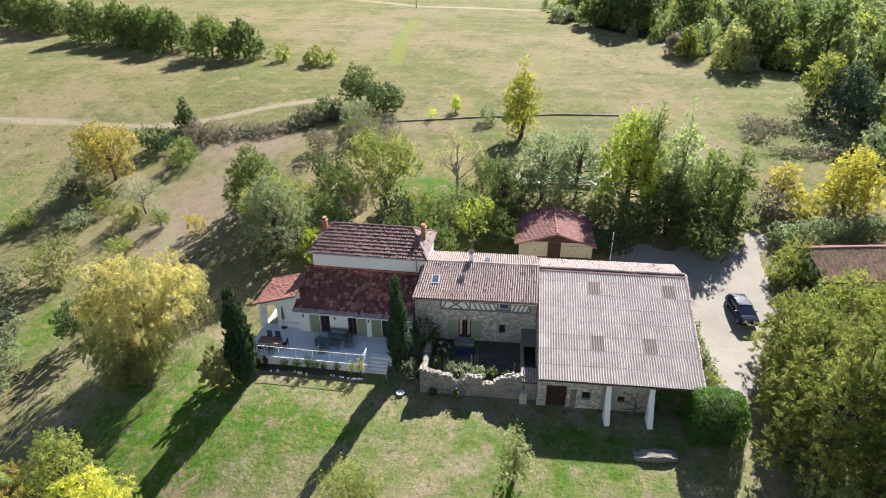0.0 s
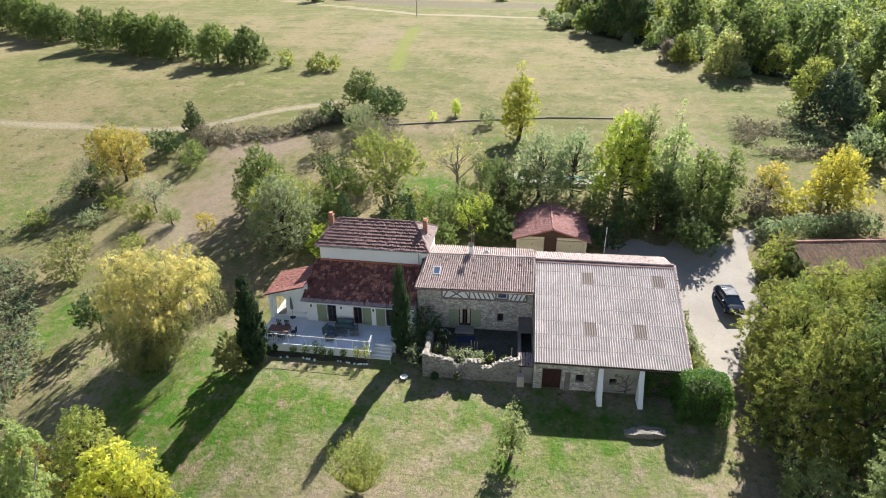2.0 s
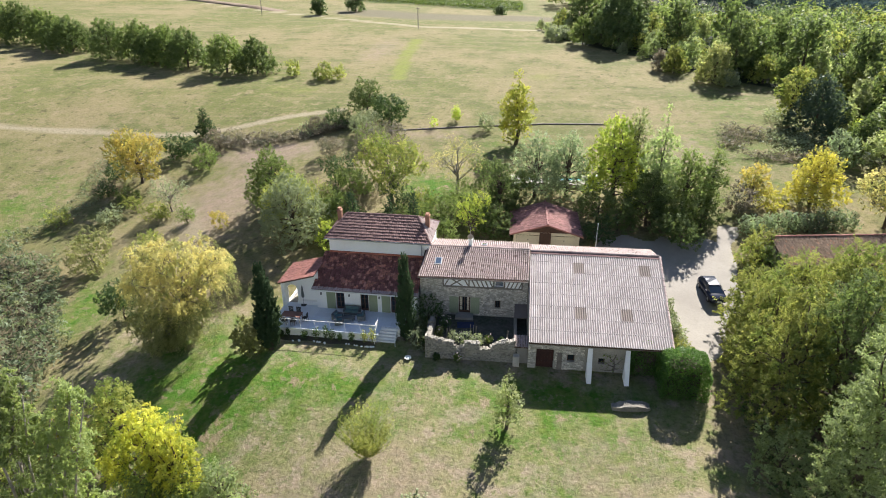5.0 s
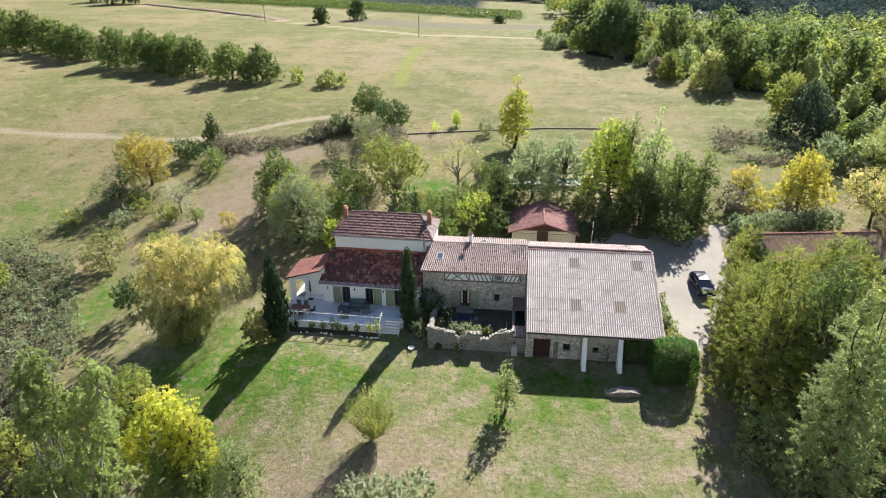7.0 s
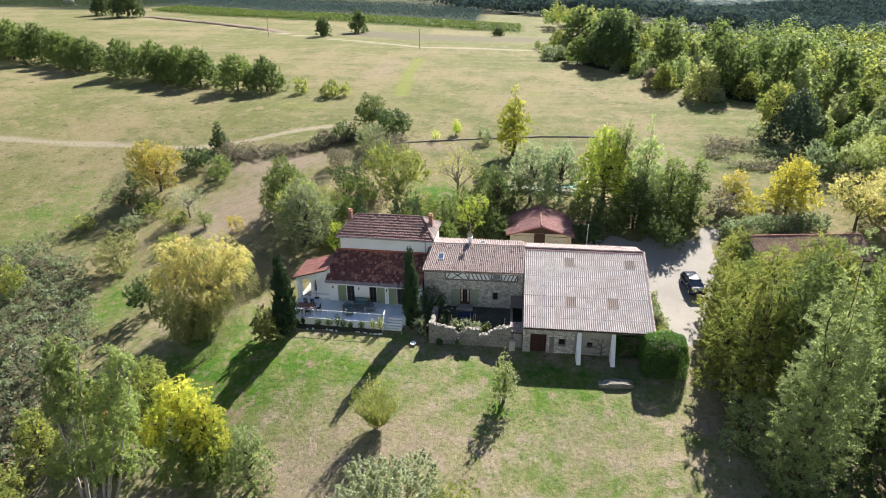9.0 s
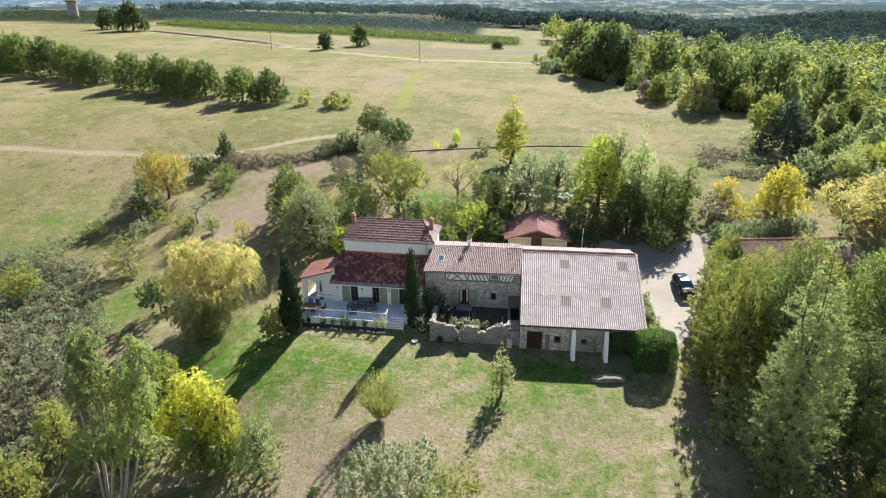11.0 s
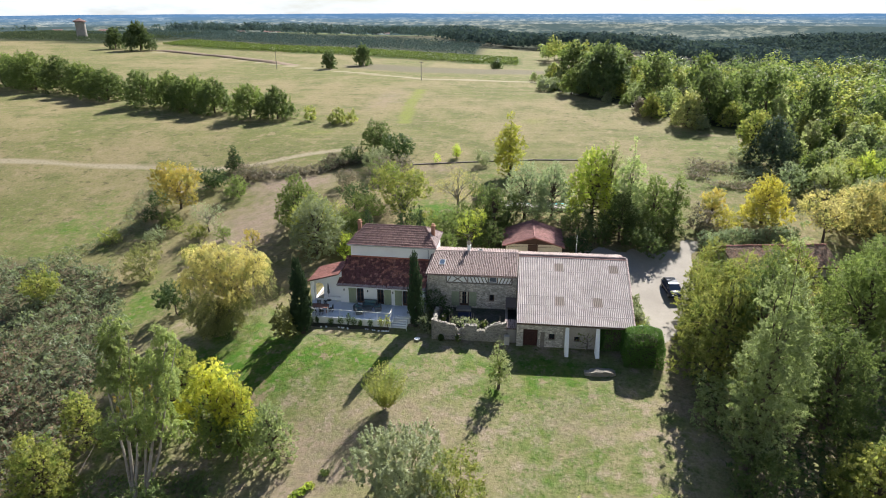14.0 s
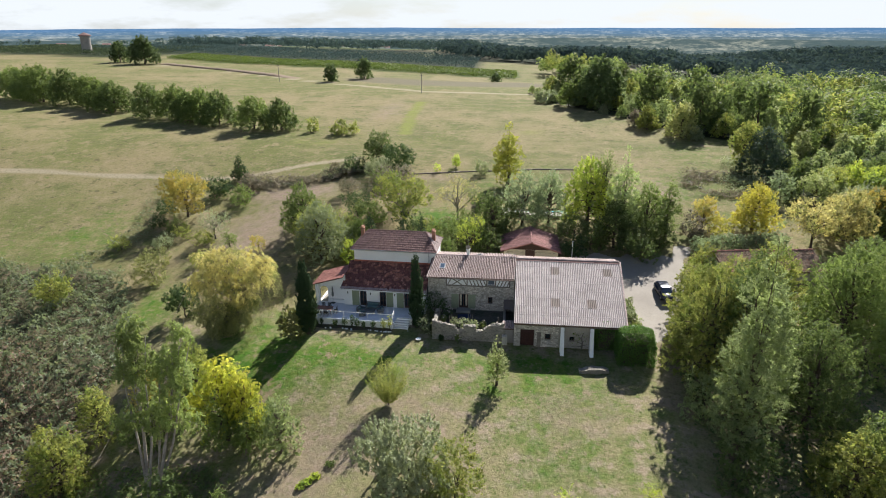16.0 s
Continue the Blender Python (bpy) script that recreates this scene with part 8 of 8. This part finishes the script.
link_mesh("soil", grid_mesh("soil", np.array(rows)), M["soil"], bed)
stone_me = bpy.data.meshes.new("border_stone")
b = boxes((-0.13, 0.13, -0.09, 0.09, -0.05, 0.13), bevel=0.045)
b.to_mesh(stone_me)
b.free()
stone_me.materials.append(M["render_white"])
for k in range(40):
    x = -8.7 + 0.27 * k + rb2.uniform(-0.06, 0.06)
    if rb2.random() < (0.35 if x < -1 else 0.8):
        p = HW @ Vector((x, -4.78 - 0.10 * math.sin(x * 1.7), 0))
        o = new("border_stone", stone_me)
        o.parent, o.matrix_basis = bed, pose(p.x, p.y, float(ground(p.x, p.y)), rb2.uniform(-12, 12), rb2.uniform(-12, 12), rb2.uniform(0, 180)) @ Matrix.Scale(rb2.uniform(0.7, 1.15), 4)
for i, (x, h, r) in enumerate([(-7.6, 0.9, 0.3), (-6.9, 1.2, 0.28), (-5.2, 1.0, 0.4), (-4.0, 1.3, 0.5), (-3.0, 1.9, 0.38), (-2.4, 1.3, 0.45), (-1.6, 0.9, 0.3), (-0.4, 1.2, 0.35), (0.9, 1.6, 0.4), (1.7, 2.0, 0.42)]):
    p = HW @ Vector((x, -4.42, 0))
    garden_plant(p.x, p.y, float(ground(p.x, p.y)) + 0.04, h, r, "f_dark" if i < 8 else "f_ygreen", 500 + i, "dark climbing shrub against the terrace wall", "terrace bed plants", 240, 0.075)
plant(-7.2, 40.6, 2.2, 0.9, "f_grey", "shrub", 501, "flowering shrub at the foot of the steps", "shrub", "shrub", size=0.11, dens=50, clump=0.25)
plant(-7.9, 42.6, 3.0, 1.1, "f_grey", "shrub", 502, "grey-green shrub below the cypress", "shrub", "shrub", size=0.11, dens=50, clump=0.25)
plant(-6.4, 44.1, 3.2, 1.7, "f_dark", "shrub", 503, "dark evergreen shrub against the stone wall", "shrub", "shrub", size=0.12, dens=50, clump=0.28, sink=-0.5)
plant(-6.5, 41.0, 1.8, 0.8, "f_dark", "shrub", 504, "dark shrub outside the courtyard wall", "shrub", "shrub", size=0.11, dens=50, clump=0.25)
for i, (x, y, h, r, leaf, fl) in enumerate([(-4.6, 42.6, 1.6, 0.7, "f_dark", 25), (-3.6, 40.4, 1.4, 0.6, "f_grey", 0), (-2.4, 40.2, 1.5, 0.9, "f_grey", 8), (-1.2, 40.1, 1.3, 0.7, "f_grey", 0), (-0.2, 40.6, 1.0, 0.5, "f_mid", 10), (-5.0, 41.2, 1.2, 0.5, "f_mid", 12), (1.0, 40.4, 0.9, 0.4, "f_dark", 0), (-3.0, 38.6, 1.0, 0.4, "f_mid", 18), (-5.0, 38.7, 0.8, 0.4, "f_dark", 6)]):
    zz = 0.11 if y > 39.3 else float(ground(x, y)) - 0.03
    garden_plant(x, y, zz, h, r, leaf, 540 + i, "flowering courtyard shrub in shade" if fl else "leafy courtyard shrub in half shade", "courtyard plants", 320, 0.1, fl)
# pale posts standing in the courtyard
for i, (x, y) in enumerate([(-4.2, 40.6), (-3.95, 40.7), (-2.0, 41.2), (-1.7, 41.4), (-1.45, 41.1), (1.6, 40.4)]):
    s = thing("garden_stake", pose(x, y, 0.1), "pale wooden garden stake in the courtyard", "stake", "courtyard stakes")
    part("stake", tube(bmesh.new(), [(0, 0, 0), (0.02, 0, 1.5 + 0.1 * (i % 3))], [0.035, 0.03], 6), M["timber"], s)
mat_ = thing("door_mat", pose(-2.6, 43.6, 0.121, 0, 0, 6), "dark blue woven mat on the courtyard paving", "mat")
part("mat", boxes((-0.85, 0.85, -0.55, 0.55, 0, 0.025), bevel=0.01), M["mat_blue"], mat_)
# creeper on the barn wall
vine = thing("climbing_vine", pose(11.3, 38.44, -0.8), "bare twisted vine trained on the barn wall", "vine")
bm = bmesh.new()
rg = np.random.default_rng(8)
tube(bm, [(0, 0, 0), (0.05, -0.04, 0.8), (-0.1, -0.05, 1.5), (0.1, -0.04, 2.1)], [0.09, 0.07, 0.05, 0.03], 6)
for a, b, c, d in ((0, 0.7, -0.9, 1.3), (0, 0.9, 0.6, 1.6), (-0.1, 1.3, -0.6, 2.0), (0, 0.4, -1.2, 0.35), (0.05, 0.5, 0.55, 0.7)):
    tube(bm, [(a, -0.03, b), ((a + c) / 2, -0.07, (b + d) / 2 - 0.1), (c, -0.04, d)], [0.05, 0.035, 0.015], 5)
part("stem", bm, M["bark_grey"], vine)
P = np.stack([rg.uniform(-1.3, 0.7, 90), rg.uniform(-0.12, -0.02, 90), rg.uniform(0.2, 2.1, 90)], -1)
link_mesh("foliage", leaves_mesh("foliage", P, np.tile([0, -1.0, 0], (90, 1)), 0.09, rg), M["f_mid"], vine)


# ---------------------------------------------------------------- terrace furniture (local frame of the white house)
def at_house(x, y, z=0.305, turn=0):
    return HW @ pose(x, y, z, 0, 0, turn)


def table(m, w, d, h, mat, label, category="table"):
    t = thing("table", m, label, category)
    part("tabletop", boxes(*[(-w / 2, w / 2, -d / 2 + d * k / 6 + 0.005, -d / 2 + d * (k + 1) / 6 - 0.005, h - 0.035, h) for k in range(6)]), M[mat], t)
    for sx in (-1, 1):
        for sy in (-1, 1):
            part("leg", boxes((sx * (w / 2 - 0.1) - 0.035, sx * (w / 2 - 0.1) + 0.035, sy * (d / 2 - 0.1) - 0.035, sy * (d / 2 - 0.1) + 0.035, 0, h - 0.036)), M[mat], t)
    return t


table(at_house(-7.0, -2.75), 2.0, 1.0, 0.75, "teak", "red-brown wooden dining table on the terrace")


def chair(m, mat):
    c = thing("chair", m, "dark slatted garden chair at the terrace table", "chair", "terrace chairs")
    part("seat", boxes((-0.24, 0.24, -0.23, 0.23, 0.42, 0.46), bevel=0.01), M[mat], c)
    bm = boxes(*[(-0.24 + 0.1 * k, -0.17 + 0.1 * k, 0.2, 0.23, 0.47, 0.92) for k in range(5)], (-0.25, 0.25, 0.195, 0.235, 0.88, 0.95))
    part("backrest", bm, M[mat], c)
    for sx in (-0.21, 0.21):
        for sy in (-0.2, 0.2):
            part("leg", boxes((sx - 0.02, sx + 0.02, sy - 0.02, sy + 0.02, 0, 0.42)), M[mat], c)
    return c


ch = chair(at_house(-7.5, -1.9, turn=0), "black")
for x, y, a in ((-6.7, -1.9, 0), (-7.5, -3.55, 180), (-6.6, -3.55, 180), (-5.65, -2.7, -90)):
    copy_thing(ch, at_house(x, y, turn=a))


def sofa(m, w, label):
    s = thing("sofa", m, label, "sofa", "terrace lounge set")
    part("base", boxes((-w / 2, w / 2, -0.4, 0.4, 0.06, 0.32), bevel=0.03), M["wicker"], s)
    part("backrest", boxes((-w / 2, w / 2, 0.26, 0.42, 0.32, 0.78), bevel=0.03), M["wicker"], s)
    for sx in (-1, 1):
        part("armrest", boxes((sx * (w / 2 - 0.07) - 0.07, sx * (w / 2 - 0.07) + 0.07, -0.4, 0.25, 0.32, 0.6), bevel=0.02), M["wicker"], s)
    n = max(1, round((w - 0.3) / 0.65))
    for k in range(n):
        a = -w / 2 + 0.15 + (w - 0.3) * k / n
        part("seat_cushion", boxes((a + 0.01, a + (w - 0.3) / n - 0.01, -0.39, 0.24, 0.325, 0.46), bevel=0.03), M["fabric_teal"], s)
        part("back_cushion", boxes((a + 0.02, a + (w - 0.3) / n - 0.02, 0.12, 0.25, 0.465, 0.76), bevel=0.03), M["fabric_teal"], s)
    for sx in (-1, 1):
        for sy in (-0.33, 0.33):
            part("foot", boxes((sx * (w / 2 - 0.1) - 0.03, sx * (w / 2 - 0.1) + 0.03, sy - 0.03, sy + 0.03, 0, 0.06)), M["black"], s)
    return s


sofa(at_house(-1.35, -0.7), 1.7, "grey wicker garden sofa with teal cushions")
sofa(at_house(-2.55, -1.9, turn=75), 0.95, "grey wicker armchair with teal cushion")
sofa(at_house(-0.15, -1.6, turn=-70), 0.95, "grey wicker armchair with teal cushion")
sofa(at_house(-2.2, -2.7, turn=110), 0.95, "grey wicker armchair with teal cushion")
table(at_house(-1.35, -2.0), 1.2, 0.7, 0.4, "wicker", "low grey wicker coffee table")
par = thing("closed_parasol", at_house(-6.9, 0.25), "closed grey parasol on its base", "parasol")
part("base_plate", tube(bmesh.new(), [(0, 0, 0), (0, 0, 0.08)], [0.3, 0.28], 14), M["black"], par)
part("pole", tube(bmesh.new(), [(0, 0, 0.08), (0, 0, 2.4)], [0.025, 0.025], 8), M["metal"], par)
part("canopy", tube(bmesh.new(), [(0, 0, 0.9), (0, 0, 1.1), (0, 0, 2.2), (0, 0, 2.35)], [0.06, 0.16, 0.07, 0.02], 9), M["wicker"], par, "folded grey canopy")
# ---------------------------------------------------------------- pool, poles, wire
PX, PY = 7.3, 79.5
pool = thing("swimming_pool", pose(PX, PY, 0), "turquoise garden pool with pale paving", "pool")
pz = float(ground(PX, PY - 3)) + 0.3
part("paving", wall_mesh(-7, 7, -4.2, 4.2, 0, 0.5, [(-4.6, 4.6, -2.2, 2.2)]), M["concrete"], pool).matrix_basis = pose(0, 0, pz, -90)
part("water", boxes((-4.6, 4.6, -2.2, 2.2, pz - 1.4, pz - 0.12)), M["pool"], pool)
part("skirt", boxes((-7, 7, -4.25, -4.2, pz - 1.2, pz + 0.0)), M["concrete"], pool)


def pole(name, x, y, h, r, mat, label):
    z = float(ground(x, y)) - 0.1
    p = thing(name, pose(x, y, z), label, "pole")
    part("shaft", tube(bmesh.new(), [(0, 0, 0), (0, 0, h)], [r, r * 0.8], 8), M[mat], p)
    part("cap", tube(bmesh.new(), [(0, 0, h), (0, 0, h + 0.12)], [r * 1.3, r * 1.1], 8), M[mat], p)
    return p


pole("garden_pole", 11.8, 59.2, 3.6, 0.06, "paint_white", "white metal pole beside the garage")
pole("wire_pole", -39.1, 46.6, 5.4, 0.11, "timber", "grey wooden pole within the willow")
wire = thing("overhead_wire", pose(0, 0, 0), "thin grey wire slanting down from the pole", "wire")
w0 = Vector((-39.1, 46.6, float(ground(-39.1, 46.6)) + 5.2))
w1 = Vector((-33.6, 15.8, -2.6))
part("cable", tube(bmesh.new(), [tuple(w0.lerp(w1, t) - Vector((0, 0, 0.3 * math.sin(math.pi * t)))) for t in (0, 0.2, 0.4, 0.6, 0.8, 1.0)], [0.012] * 6, 4), M["timber"], wire)
# low drystone edge across the garden's upper side
edge = thing("drystone_edge", pose(0, 0, 0), "low dark drystone edging above the garden", "edging")
rs = random.Random(5)
EP = [(-20, 95.3), (-12.2, 96.8), (-3.1, 99.0), (7.2, 101.0), (18.5, 101.0)]
em = bpy.data.meshes.new("edge_stone")
b = boxes((-0.42, 0.42, -0.18, 0.18, -0.1, 0.24), bevel=0.05)
b.to_mesh(em)
b.free()
em.materials.append(M["fibre_dark"])
for (ax, ay), (bx, by) in zip(EP, EP[1:]):
    n = int(math.hypot(bx - ax, by - ay) / 0.8)
    for k in range(n):
        x, y = ax + (bx - ax) * k / n, ay + (by - ay) * k / n
        o = new("edge_stone", em)
        o.parent, o.matrix_basis = edge, pose(x, y, float(ground(x, y)) - 0.05, rs.uniform(-5, 5), rs.uniform(-5, 5), math.degrees(math.atan2(by - ay, bx - ax)) + rs.uniform(-8, 8))
for i, (x, y) in enumerate([(-14.8, 17.8), (-14.2, 18.3), (-15.3, 17.3), (-13.2, 19.6)]):
    garden_plant(x, y, float(ground(x, y)) - 0.02, 0.35, 0.55, "f_lime" if i < 3 else "f_green", 580 + i, "low bright green leafy clump on the lawn", "lawn clumps", 160, 0.12)


bx, by = -7.7, 38.6
basin = thing("stone_basin", pose(bx, by, float(ground(bx, by)) - 0.02), "small white stone basin on the lawn", "basin")
part("bowl", tube(bmesh.new(), [(0, 0, 0), (0, 0, 0.16), (0, 0, 0.2), (0, 0, 0.19), (0, 0, 0.1)], [0.2, 0.32, 0.34, 0.28, 0.18], 16), M["paint_white"], basin)
